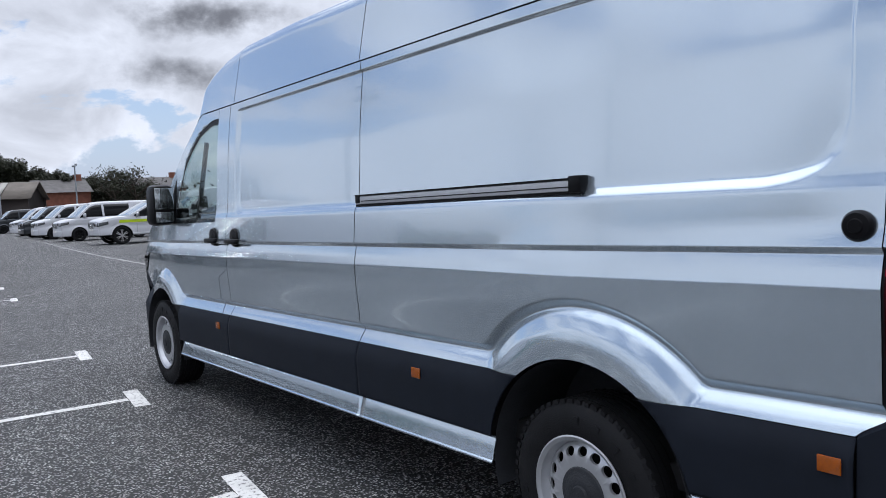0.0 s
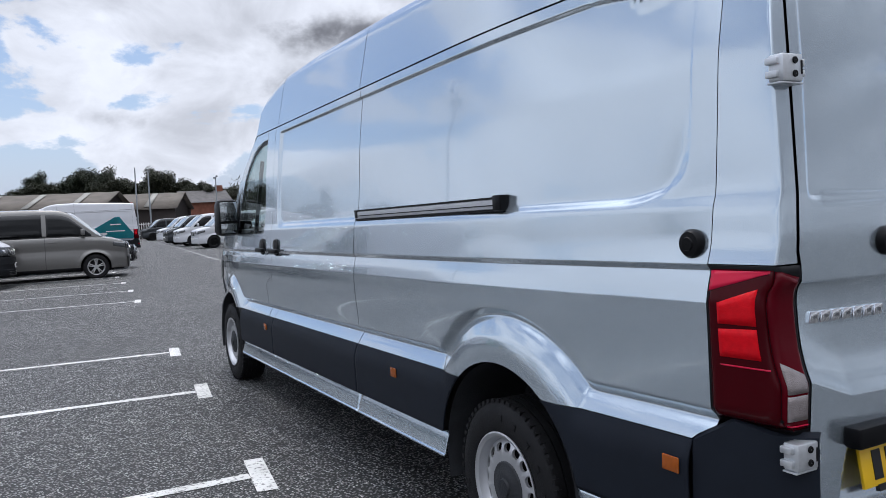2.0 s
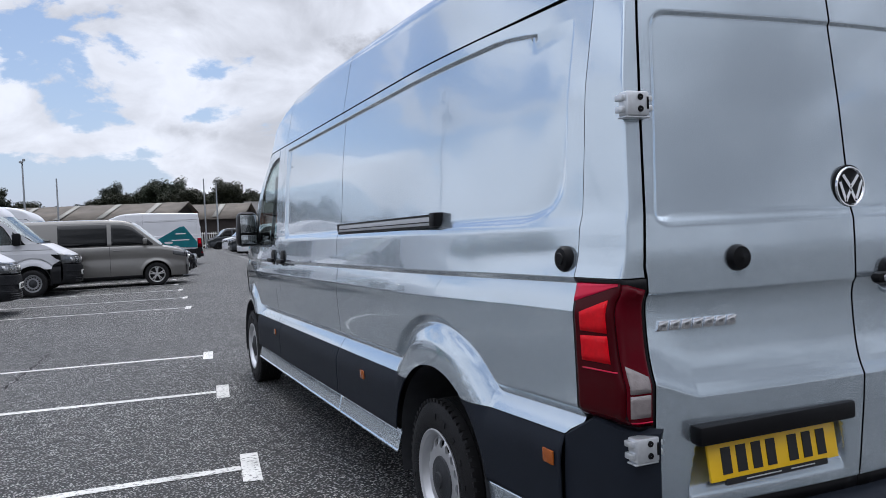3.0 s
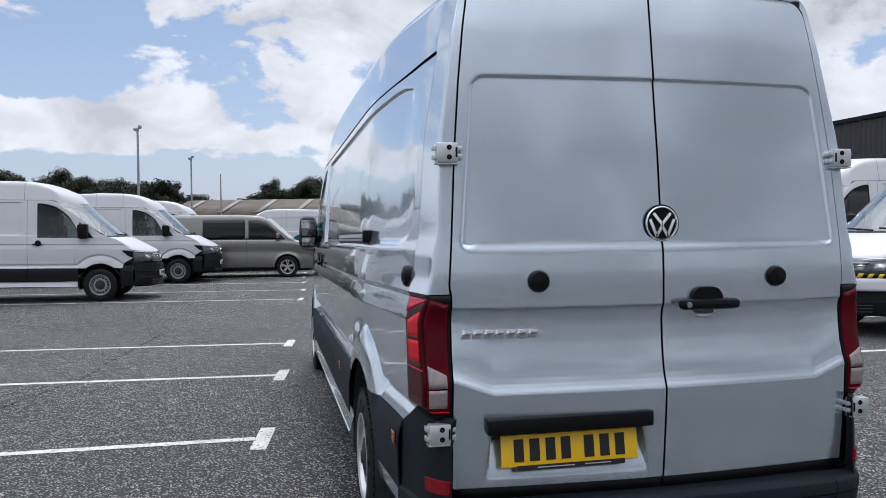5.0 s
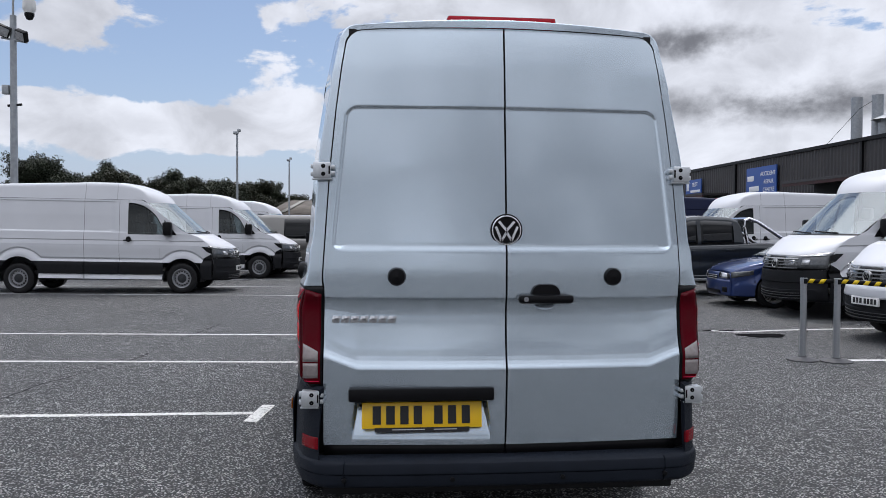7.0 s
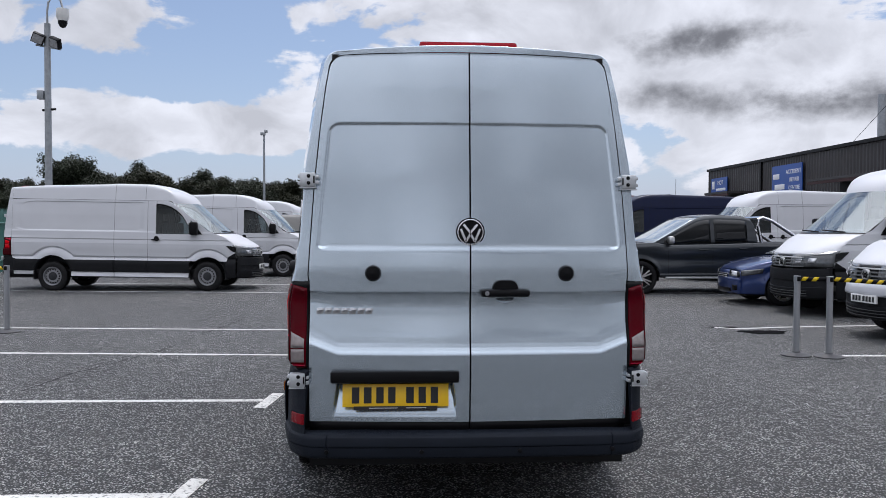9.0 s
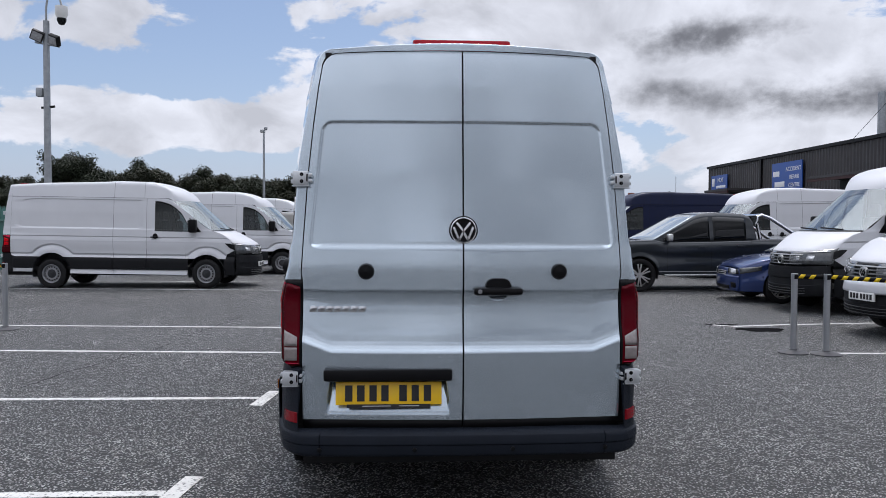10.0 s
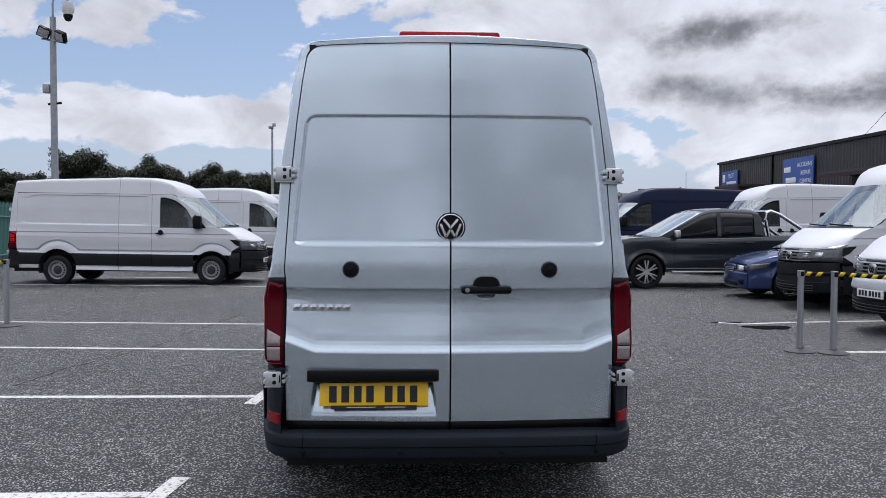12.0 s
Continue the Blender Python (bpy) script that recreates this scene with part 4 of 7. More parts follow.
def van_rear(root, S, paint, plate, bump_paint):
    # doors
    zs = np.unique(np.round(np.concatenate([np.linspace(0.545, 0.86, 22), np.linspace(0.862, 0.96, 40), np.linspace(0.96, 1.12, 10), np.linspace(1.125, 1.18, 12), np.linspace(1.182, 1.194, 9), np.linspace(1.20, 1.37, 6), np.linspace(1.37, 1.47, 22),
                                            np.linspace(1.47, 1.96, 14), np.linspace(1.96, 2.05, 22), np.linspace(2.05, 2.29, 10), np.linspace(2.29, DOOR_TOP, 16)]), 4))
    ts = np.unique(np.round(np.concatenate([np.linspace(0, 0.05, 4), np.linspace(0.05, 0.13, 22), np.linspace(0.13, 0.78, 24), np.linspace(0.78, 1.0, 34)]), 4))
    for side in (-1, 1):
        T, Z = np.meshgrid(ts, zs, indexing="ij")
        ed = np.interp(Z, DOOR_EDGE_Z, DOOR_EDGE_X)
        top = np.clip((Z - 2.300) / (DOOR_TOP - 2.300), 0, 1)
        ed = ed - 0.065 * (1 - np.sqrt(np.maximum(0, 1 - top**2)))
        X = side * (0.004 + T * (ed - 0.004))
        Zc = Z + 0.016 * (1 - (X / 0.7) ** 2) * smooth01((Z - 2.1) / 0.23)
        Y = rear_door_y(X, Z)
        if side < 0:
            pz, px = np.clip((0.748 - Z) / (0.748 - 0.570), 0, 1), X + 0.369
            hw = 0.285 + 0.028 * pz
            ins = smooth01((hw - np.abs(px)) / 0.012) * ((Z > 0.565) & (Z < 0.80))
            Y = Y + ins * (0.085 * (1 - pz) * smooth01((0.80 - Z) / 0.01))
        door = surf("rear_door", np.stack([X, Y, Zc], -1), paint, root, "", (0, 3, 1.2))
        xs = np.linspace(0.004, 0.790, 14)
        ys = rear_door_y(xs, np.full_like(xs, 0.55))
        surf("door_bottom_seal", [np.stack([side * xs, ys + dy, np.full_like(xs, z)], 1) for dy, z in ((0.005, 0.546), (0.006, 0.520), (0.020, 0.478))], BLACK, door, "black seal under the door", (0, 3, 0.5), 0.02)
        yb = float(rear_door_y(np.array(0.478), np.array(1.279)))
        turned("door_buffer", [(yb + 0.004, 0.040), (yb - 0.006, 0.040), (yb - 0.020, 0.034), (yb - 0.022, 0.016), (yb - 0.026, 0.001)], BLACK, door, at=(side * 0.478, 0, 1.279), axis="y", n=28, label="black rubber buffer")
        for zh, xh in ((1.738, 0.793), (0.757, 0.838)):
            hinge(door, side, xh, float(rear_door_y(np.array(0.76), np.array(zh))), zh)
    # handle on the right door
    yh = 0.026
    hd = boxed("door_handle", BLACK, root, 0.046, 0.292, yh - 0.052, yh - 0.012, 1.164, 1.204, bevel=0.018, label="black rear door handle")
    bm = bmesh.new()
    dome = [(-0.066, 1.176), (0.066, 1.176), (0.062, 1.212), (0.055, 1.228), (0.044, 1.239), (0.028, 1.245), (-0.028, 1.245), (-0.044, 1.239), (-0.055, 1.228), (-0.062, 1.212)]
    f = bm.faces.new([bm.verts.new((0.172 + x, yh - 0.018, z)) for x, z in dome])
    ext = bmesh.ops.extrude_face_region(bm, geom=[f])
    for v in ext["geom"]:
        if isinstance(v, bmesh.types.BMVert):
            v.co.y += 0.036
            v.co.x = 0.172 + (v.co.x - 0.172) * 1.12
            v.co.z += 0.005 * (v.co.z > 1.2)
    bmesh.ops.recalc_face_normals(bm, faces=bm.faces[:])
    part("handle_cup", bm, BLACK, hd, smooth=True, angle=50)
    P = []
    for u in np.linspace(-1, 1, 15):
        deep = math.sqrt(max(0.0, 1 - u * u * 0.92))
        P.append([(0.172 + 0.048 * u, 0.043 - 0.012 * v * deep, 1.168 - 0.040 * v * deep) for v in np.linspace(0, 1, 6)])
    surf("handle_lip", P, paint, hd, "", (0.172, 1.0, 1.0), 0.004)
    turned("lock", [(yh - 0.050, 0.011), (yh - 0.054, 0.010), (yh - 0.054, 0.001)], STEEL_DARK, hd, at=(0.078, 0, 1.184), axis="y", n=16, label="metal lock barrel")
    # round badge: plain ring and strokes
    yb = 0.0425
    bd = turned("badge", [(yb + 0.002, 0.0655), (yb - 0.008, 0.0655), (yb - 0.011, 0.0635), (yb - 0.011, 0.0600), (yb - 0.006, 0.057)], CHROME, root, at=(0, 0, 1.482), axis="y", n=48, label="round chrome badge")
    turned("badge_seat", [(yb + 0.004, 0.071), (yb - 0.003, 0.071), (yb - 0.004, 0.066), (yb - 0.003, 0.050)], BLACK, bd, at=(0, 0, 1.482), axis="y", n=40)
    turned("badge_face", [(yb - 0.006, 0.056), (yb - 0.006, 0.001)], BLACK, bd, at=(0, 0, 1.482), axis="y", n=32)
    badge_strokes(bd, CHROME, yb - 0.0075, 1.482, 0.0025)
    # model lettering as plain bars
    lt = empty("model_lettering")
    lt.parent = root
    for k in range(7):
        x = -0.757 + k * 0.0402
        ys = float(rear_door_y(np.array(x + 0.017), np.array(1.09)))
        bm = bmesh.new()
        box(bm, x, x + 0.0355, ys - 0.008, ys + 0.003, 1.077, 1.108, bevel=0.003)
        for v in bm.verts:
            v.co.x += (v.co.z - 1.09) * 0.25
        bar = part("letter_bar", bm, CHROME, lt, smooth=True)
        bm = bmesh.new()
        box(bm, x + 0.011, x + 0.0265, ys - 0.0086, ys - 0.007, 1.0885, 1.0965)
        for v in bm.verts:
            v.co.x += (v.co.z - 1.09) * 0.25
        part("letter_core", bm, LETTER, bar)
    # number plate, its lamp strip and the dealer strip
    bm = bmesh.new()
    box(bm, -0.683, -0.055, -0.012, 0.040, 0.745, 0.803, bevel=0.010)
    part("plate_lamp_strip", bm, BLACK, root, "black plate lamp strip", smooth=True)
    tilt = pose(0, 0, 0, -9, 0, 0)
    mp = Matrix.Translation((-0.366, 0.030, 0.679)) @ tilt
    pl = boxed("number_plate", plate, root, -0.260, 0.260, -0.006, 0.004, -0.0555, 0.0555, bevel=0.002, m=mp, label="yellow rear number plate")
    for k, (x, w) in enumerate(((-0.196, 0.050), (-0.137, 0.052), (-0.077, 0.050), (-0.019, 0.050), (0.070, 0.052), (0.130, 0.050), (0.190, 0.050))):
        boxed("plate_bar", INK, pl, x - w * 0.36, x + w * 0.36, -0.0085, -0.0062, -0.038, 0.040, m=mp)
    boxed("dealer_strip", INK, pl, -0.205, 0.205, -0.009, 0.003, -0.070, -0.052, m=mp, label="black dealer strip")
    for x0, x1 in ((-0.13, 0.01), (0.05, 0.15)):
        boxed("strip_bar", STEEL, pl, x0, x1, -0.0100, -0.0092, -0.0625, -0.0590, m=mp)
    # high brake lamp on the roof's rear edge
    boxed("high_brake_lamp", RED_HIGH, root, -0.250, 0.250, 0.19, 0.32, 2.405, 2.452, bevel=0.014, label="red high-level brake lamp")
    # surround of the doors: corner posts and header in one piece
    def ring(z_from, off=0.0, nv=31, cut=None):
        sec = S.roof(SEAM_REAR)
        sec[:, 1] = SEAM_REAR - 0.002
        half = sec[: len(sec) // 2 + 1]
        zz = np.linspace(z_from, 2.098 + float(rake(SEAM_REAR)), 30)
        O = np.concatenate([np.stack([-S.x(np.full_like(zz, SEAM_REAR), zz), np.full_like(zz, SEAM_REAR - 0.002), zz], 1), half])
        I = []
        for x, y, z in O:
            if z <= 2.098 + float(rake(SEAM_REAR)) + 1e-6:
                zi = min(z, 2.28)
                I.append((-float(np.interp(zi, DOOR_EDGE_Z, DOOR_EDGE_X)) - 0.006, 0, zi))
            else:
                I.append(None)
        top = [k for k in range(len(O)) if I[k] is None]
        arc = [(-float(np.interp(z, DOOR_EDGE_Z, DOOR_EDGE_X)) - 0.006, z) for z in np.linspace(2.14, 2.298, 6)]
        e = arc[-1][0]
        arc += [(e + 0.068 * (1 - math.cos(a)), 2.298 + 0.074 * math.sin(a)) for a in np.linspace(0.2, math.pi / 2, 6)]
        e2 = arc[-1][0]
        arc += [(e2 * (1 - q), 2.372 + 0.016 * (1 - (e2 * (1 - q) / 0.7) ** 2)) for q in np.linspace(0.08, 1, 12)]
        s = np.linspace(0, 1, len(arc))
        for n_, k in enumerate(top):
            q = n_ / max(1, len(top) - 1)
            I[k] = (np.interp(q, s, [a[0] for a in arc]), 0, np.interp(q, s, [a[1] for a in arc]))
        I = np.array(I)
        I[:, 1] = rear_door_y(I[:, 0], I[:, 2]) + 0.004
        rows = []
        for th in np.linspace(0, math.pi / 2, nv):
            a, b = math.cos(th) ** 11.0, math.sin(th) ** 11.0
            C = O.copy()
            C[:, 0] = O[:, 0] * 0.966
            C[:, 2] = O[:, 2] - 0.008 * smooth01((O[:, 2] - 2.20) / 0.2)
            C[:, 1] = I[:, 1] + 0.004
            rows.append(C + (O - C) * a + (I - C) * b)
        return np.array(rows), I
    R, I = ring(1.238)
    seal = np.stack([I + np.array([0.0, 0.0, 0.0]), I * np.array([0.985, 1, 1]) + np.array([0, 0.030, -0.006])])
    seal[0, :, 1] += 0.012
    seal[1, :, 0] += 0.012
    for side in (-1, 1):
        surf("rear_corner_post", R * np.array([-side, 1, 1]), paint, root, "", (0, 3, 1.2))
        surf("door_seal", seal * np.array([-side, 1, 1]), GAP, root, "black rear door seal", (0, 3, 1.2))
    # tail lamps follow the corner
    zz = np.linspace(0.805, 1.234, 24)

    def corner(w, z, off=0.0):
        """Point of the rear corner: w 0 at the side seam, 0.62 at the corner, 1 at the door."""
        O = np.array([-float(S.x(SEAM_REAR, z)), SEAM_REAR - 0.003, z])
        yi = float(rear_door_y(np.array(0.80), np.array(z)))
        I = np.array([-float(np.interp(z, DOOR_EDGE_Z, DOOR_EDGE_X)) - 0.006, yi + 0.0, z])
        C = np.array([O[0] * 0.968, yi + 0.006, z])
        w = min(max(w, 0), 1)
        r = 0.12
        if w < 0.62 - r:
            p = O + (C - O) * (w / 0.62)
        elif w > 0.62 + r * 0.6:
            p = C + (I - C) * ((w - 0.62) / 0.38)
        else:
            a0, b0 = O + (C - O) * ((0.62 - r) / 0.62), C + (I - C) * (r * 0.6 / 0.38)
            q = (w - 0.62 + r) / (r * 1.6)
            p = a0 * (1 - q) ** 2 + 2 * q * (1 - q) * C + b0 * q * q
        n = np.array([-1.0, 0, 0]) * (1 - smooth01((w - 0.5) / 0.24)) + np.array([0, -1.0, 0]) * smooth01((w - 0.5) / 0.24)
        return p + n * off

    for side in (-1, 1):
        fl = np.array([-side, 1, 1])
        def patch(nm, mt, parent, w0, w1, z0, z1, sk, off, label="", round_edge=0.0, nw=10, nz=5):
            P = []
            for w in np.linspace(w0, w1, nw):
                row = []
                for q in np.linspace(0, 1, nz):
                    z = z0 + (z1 - z0) * q + sk * (w - w0) / (w1 - w0) * q
                    o = off
                    if round_edge:
                        o = off - round_edge * (1 - min(1.0, min(w - w0, w1 - w) / 0.05, (z - z0) / 0.014, (z1 + sk * (w - w0) / (w1 - w0) - z) / 0.014)) ** 2
                    row.append(corner(w, z, o))
                P.append(row)
            return surf(nm, np.array(P) * fl, mt, parent, label, (0, 3, 1.0), 0.003)

        lamp = patch("tail_lamp", BLACK, root, 0.0, 1.0, 0.803, 1.234, 0.0, 0.002, "dark red tail lamp with clear reversing lens", 0.0, 40, 24)
        patch("side_lens", RED_DARK, lamp, 0.02, 0.592, 0.812, 1.226, 0.0, 0.009, "red side lens", 0.006, 24, 24)
        patch("rear_lens", RED_DEEP, lamp, 0.597, 0.965, 0.815, 1.224, -0.022, 0.009, "dark red rear lens", 0.006, 20, 24)
        for nm, mt, w0, w1, z0, z1, sk in (("brake_lens", RED_LENS, 0.13, 0.51, 1.080, 1.136, 0.040), ("brake_lens", RED_LENS, 0.13, 0.51, 0.992, 1.066, 0.006), ("top_lens", PINK_LENS, 0.10, 0.54, 1.190, 1.186, 0.032),
                                           ("reverse_lens", CLEAR_LENS, 0.645, 0.92, 0.912, 0.990, -0.034), ("reverse_lens", CLEAR_LENS, 0.645, 0.92, 0.842, 0.906, 0.0), ("lens_line", PINK_LENS, 0.13, 0.56, 0.968, 0.972, 0.0), ("lens_line", PINK_LENS, 0.62, 0.94, 0.826, 0.829, 0.0)):
            if nm == "top_lens":
                surf(nm, np.array([[corner(w, 1.166 + 0.095 * (w - 0.03) + (1.221 - 1.166 - 0.095 * (w - 0.03)) * q, 0.0108) for q in np.linspace(0, 1, 5)] for w in np.linspace(0.03, 0.56, 14)]) * fl, mt, lamp, "", (0, 3, 1.0), 0.003)
            else:
                patch(nm, mt, lamp, w0, w1, z0, z1, sk, 0.0108)
    # bumper: follows the corner and runs across the rear
    path = [(-1.0, 0.326), (-0.972, 0.20), (-0.945, 0.10), (-0.908, 0.045), (-0.868, 0.010), (-0.864, 0.0075), (-0.829, -0.0115), (-0.785, -0.022), (-0.742, -0.028), (-0.740, -0.0284), (-0.738, -0.0284), (-0.736, -0.0288), (-0.70, -0.034), (-0.40, -0.046), (0.0, -0.050)]
    path = path + [(-x, y) for x, y in path[-2::-1]]
    xs0 = float(S.x(0.326, 0.6)) + 0.003
    P = []
    for x, y in path:
        ax = abs(x)
        k = xs0 / 1.0
        up = ax > 0.866
        zt = 0.752 if y > 0.3 else 0.826 if y > 0.15 else 0.808
        cut = 0.006 if 0.7375 < ax < 0.7405 else 0.0
        low = [(0.376, -0.05), (0.380, -0.022), (0.390, -0.010), (0.402, -0.006), (0.436, -0.004), (0.4385, -0.010), (0.4415, -0.010), (0.444, 0.0), (0.472, 0.0), (0.486, -0.004), (0.495, -0.014)]
        nrm = np.array([x * (1 if ax > 0.8 else 0.2), (y - 0.35) * (1 if ax < 0.99 else 0.0)])
        nrm = nrm / (np.linalg.norm(nrm) + 1e-6)
        row = [(x * k + nrm[0] * (o - cut), y + nrm[1] * (o - cut), z) for z, o in low]
        if up:
            row += [(x * k - nrm[0] * 0.016, y - nrm[1] * 0.016, 0.52), (x * k - nrm[0] * 0.018, y - nrm[1] * 0.018, 0.62), (x * k - nrm[0] * 0.022, y - nrm[1] * 0.022, zt - 0.012), (x * k - nrm[0] * 0.04, y - nrm[1] * 0.04, zt)]
        else:
            row += [(x * k, y + 0.028, 0.502), (x * k, y + 0.06, 0.503), (x * k, max(0.062, y + 0.062), 0.503), (x * k, max(0.066, y + 0.066), 0.498)]
        P.append(row)
    bp = surf("rear_bumper", P, bump_paint, root, "dark grey plastic rear bumper with step", (0, 0.8, 0.5), angle=30)
    for side in (-1, 1):
        edge = [(-0.945, 0.100), (-0.928, 0.072), (-0.908, 0.045), (-0.888, 0.026), (-0.870, 0.0115)]
        Q = []
        for x, y in edge:
            n = np.array([x, y - 0.35])
            n = n / np.linalg.norm(n)
            Q.append([(-side * (x * xs0 - n[0] * 0.010), y - n[1] * 0.010, z) for z in (0.540, 0.542, 0.588, 0.590)])
        surf("bumper_reflector", Q, RED_REFLECT, bp, "red bumper reflector", (0, 0.8, 0.5), 0.012)
        boxed("door_jamb", GAP, root, min(side * 0.70, side * 0.86), max(side * 0.70, side * 0.86), 0.125, 0.17, 0.42, 1.22)
    for x, y in ((-0.70, -0.034), (-0.24, -0.0475), (0.24, -0.0475), (0.70, -0.034)):
        turned("parking_sensor", [(y + 0.02, 0.0105), (y - 0.0015, 0.0105), (y - 0.0030, 0.008), (y - 0.0030, 0.001)], BLACK, bp, at=(x, 0, 0.418), axis="y", n=16)
    boxed("rear_jamb", GAP, root, -0.78, 0.78, 0.125, 0.16, 0.42, 1.45)
    boxed("rear_jamb", GAP, root, -0.69, 0.69, 0.185, 0.20, 1.4, 2.375)


def hinge(door, side, x, y, z):
    """A cast hinge: body, two recessed bolts, fingers on the door and on the post, a shaded lower flange."""
    lr = lambda a, c: (min(side * a, side * c), max(side * a, side * c))
    h = boxed("hinge", ZINC, door, *lr(x - 0.030, x + 0.046), y - 0.034, y + 0.012, z - 0.036, z + 0.034, bevel=0.005, label="silver metal door hinge")
    boxed("hinge_flange", ZINC, h, *lr(x - 0.034, x + 0.050), y - 0.030, y + 0.012, z - 0.042, z - 0.0365, bevel=0.002)
    for dz in (-0.017, 0.017):
        turned("hinge_bolt", [(y - 0.0345, 0.0095), (y - 0.0375, 0.0085), (y - 0.0375, 0.001)], BLACK, h, at=(side * (x + 0.002), 0, z + dz), axis="y", n=14)
        boxed("hinge_knuckle", ZINC, h, *lr(x - 0.048, x - 0.027), y - 0.028, y + 0.004, z + dz * 0.8 - 0.009, z + dz * 0.8 + 0.009, bevel=0.004)
        boxed("hinge_finger", ZINC, h, *lr(x + 0.044, x + 0.057), y - 0.022, y + 0.014, z + dz - 0.009, z + dz + 0.009, bevel=0.003)
    boxed("hinge_slot", BLACK, h, *lr(x - 0.0275, x - 0.0205), y - 0.0348, y - 0.026, z - 0.018, z + 0.018)


def van_front(root, S, paint, yF, bump_paint):
    """Nose, bonnet and windscreen between the two edges of the sides."""
    us = np.linspace(-1, 1, 33)

    def rows(lst):
        P = []
        for ze, yc, zc in lst:
            ye = float(S.edge_y(ze))
            xe = float(S.x(ye, ze))
            f = np.abs(us) ** 2.6
            P.append(np.stack([us * xe, (yF + yc) * (1 - f) + ye * f, zc * (1 - f) + ze * f], 1))
        return P

    surf("front_bumper", rows([(0.30, 0.94, 0.26), (0.34, 1.05, 0.28), (0.42, 1.09, 0.36), (0.50, 1.10, 0.44), (0.51, 1.08, 0.45), (0.60, 1.08, 0.56), (0.61, 1.105, 0.57), (0.70, 1.115, 0.66), (0.78, 1.105, 0.75), (0.79, 1.085, 0.76)]), bump_paint, root, "dark plastic front bumper", (0, 3, 0.6), 0.006, 30)
    surf("front_grille", rows([(0.792, 1.06, 0.762), (0.84, 1.06, 0.82), (0.88, 1.05, 0.88), (0.94, 1.035, 0.965), (0.97, 1.02, 0.985)]), BLACK, root, "black front grille", (0, 3, 0.6), 0.006)
    for za, zb in ((0.82, 0.800), (0.865, 0.850), (0.905, 0.900), (0.945, 0.950)):
        P = rows([(za - 0.008, 1.075, zb - 0.010), (za - 0.006, 1.085, zb - 0.008), (za + 0.006, 1.082, zb + 0.008), (za + 0.008, 1.065, zb + 0.010)])
        surf("grille_bar", [p[7:26] for p in P], ALU if za > 0.94 else GRILLE_GREY, root, "silver grille bar", (0, 3, 0.6), 0.004)
    for za, zb in ((0.375, 0.315), (0.415, 0.355), (0.455, 0.395)):
        P = rows([(za - 0.006, 1.090, zb - 0.006), (za - 0.004, 1.106, zb - 0.004), (za + 0.004, 1.108, zb + 0.004), (za + 0.006, 1.092, zb + 0.006)])
        surf("bumper_slat", [p[6:27] for p in P], GRILLE_GREY, root, "grey slat of the lower intake", (0, 3, 0.6), 0.004)
    gb = turned("badge", [(yF + 1.06, 0.074), (yF + 1.098, 0.074), (yF + 1.102, 0.064), (yF + 1.094, 0.060), (yF + 1.094, 0.001)], ALU, root, at=(0, 0, 0.865), axis="y", n=32, label="round chrome badge")
    badge_strokes(gb, BLACK, yF + 1.098, 0.865, 0.004)
    boxed("number_plate", PLATE_WHITE, root, -0.26, 0.26, yF + 1.09, yF + 1.122, 0.49, 0.60, bevel=0.003, label="white front number plate")
    for k in range(7):
        x = -0.205 + 0.064 * k + (0.02 if k > 3 else 0)
        boxed("plate_bar", INK, root, x - 0.022, x + 0.022, yF + 1.120, yF + 1.1245, 0.51, 0.58)
    for side in (-1, 1):
        P = rows([(0.80, 1.070, 0.80), (0.87, 1.075, 0.86), (0.95, 1.060, 0.935), (1.03, 1.022, 0.985), (1.07, 1.005, 0.992)])
        sl = [(p[20:33] if side > 0 else p[0:13]) for p in P]
        lampg = surf("headlamp", np.array(sl) + np.array([side * 0.004, 0.004, 0]), LENS_GREY, root, "headlamp with silver reflectors", (0, 3, 0.6), 0.01)
        surf("headlamp_side", skin(S, yF + 0.44, yF + 0.66, lambda y: np.interp(y - yF, [0.44, 0.56, 0.66], [1.035, 0.925, 0.885]), lambda y: np.interp(y - yF, [0.44, 0.56, 0.66], [1.045, 1.04, 1.01]), 0.03, side, off=0.006, levels=np.linspace(0.86, 1.08, 16)), GLASS_DARK, lampg, "dark wrapped lamp glass", (0, 3, 0.6), 0.004)
        for a, b, i0, i1 in ((0.862, 0.955, 2, 4), (0.866, 0.965, 6, 8), (1.012, 1.034, 0, 11)):
            Q = np.array([p[(20 + i0 if side > 0 else 12 - i1):(20 + i1 + 1 if side > 0 else 12 - i0 + 1)] for p in rows([(a, 1.080, a - 0.01), (b, 1.055, b - 0.035)])]) + np.array([side * 0.010, 0.010, 0])
            surf("lamp_reflector", Q, LAMP, lampg, "", (0, 3, 0.6), 0.004)
    surf("bonnet", rows([(0.975, 1.015, 0.99), (1.01, 1.00, 1.015), (1.06, 0.94, 1.06), (1.13, 0.82, 1.125), (1.21, 0.67, 1.20), (1.28, 0.53, 1.27), (1.325, 0.42, 1.325)]), paint, root, "", (0, 3, 0.6), 0.004)
    surf("cowl", rows([(1.325, 0.42, 1.322), (1.335, 0.38, 1.333), (1.35, 0.31, 1.352)]), BLACK, root, "black wiper cowl", (0, 3, 0.6), 0.004)
    surf("windscreen", rows([(1.35, 0.32, 1.352), (1.60, 0.03, 1.60), (1.85, -0.26, 1.85), (2.02, -0.46, 2.035)]), SCREEN, root, "windscreen glass", (0, 3, 0.6)).visible_shadow = False
    R1 = S.roof(yF - 0.90)
    w0 = rows([(2.02, -0.46, 2.035)])[0]
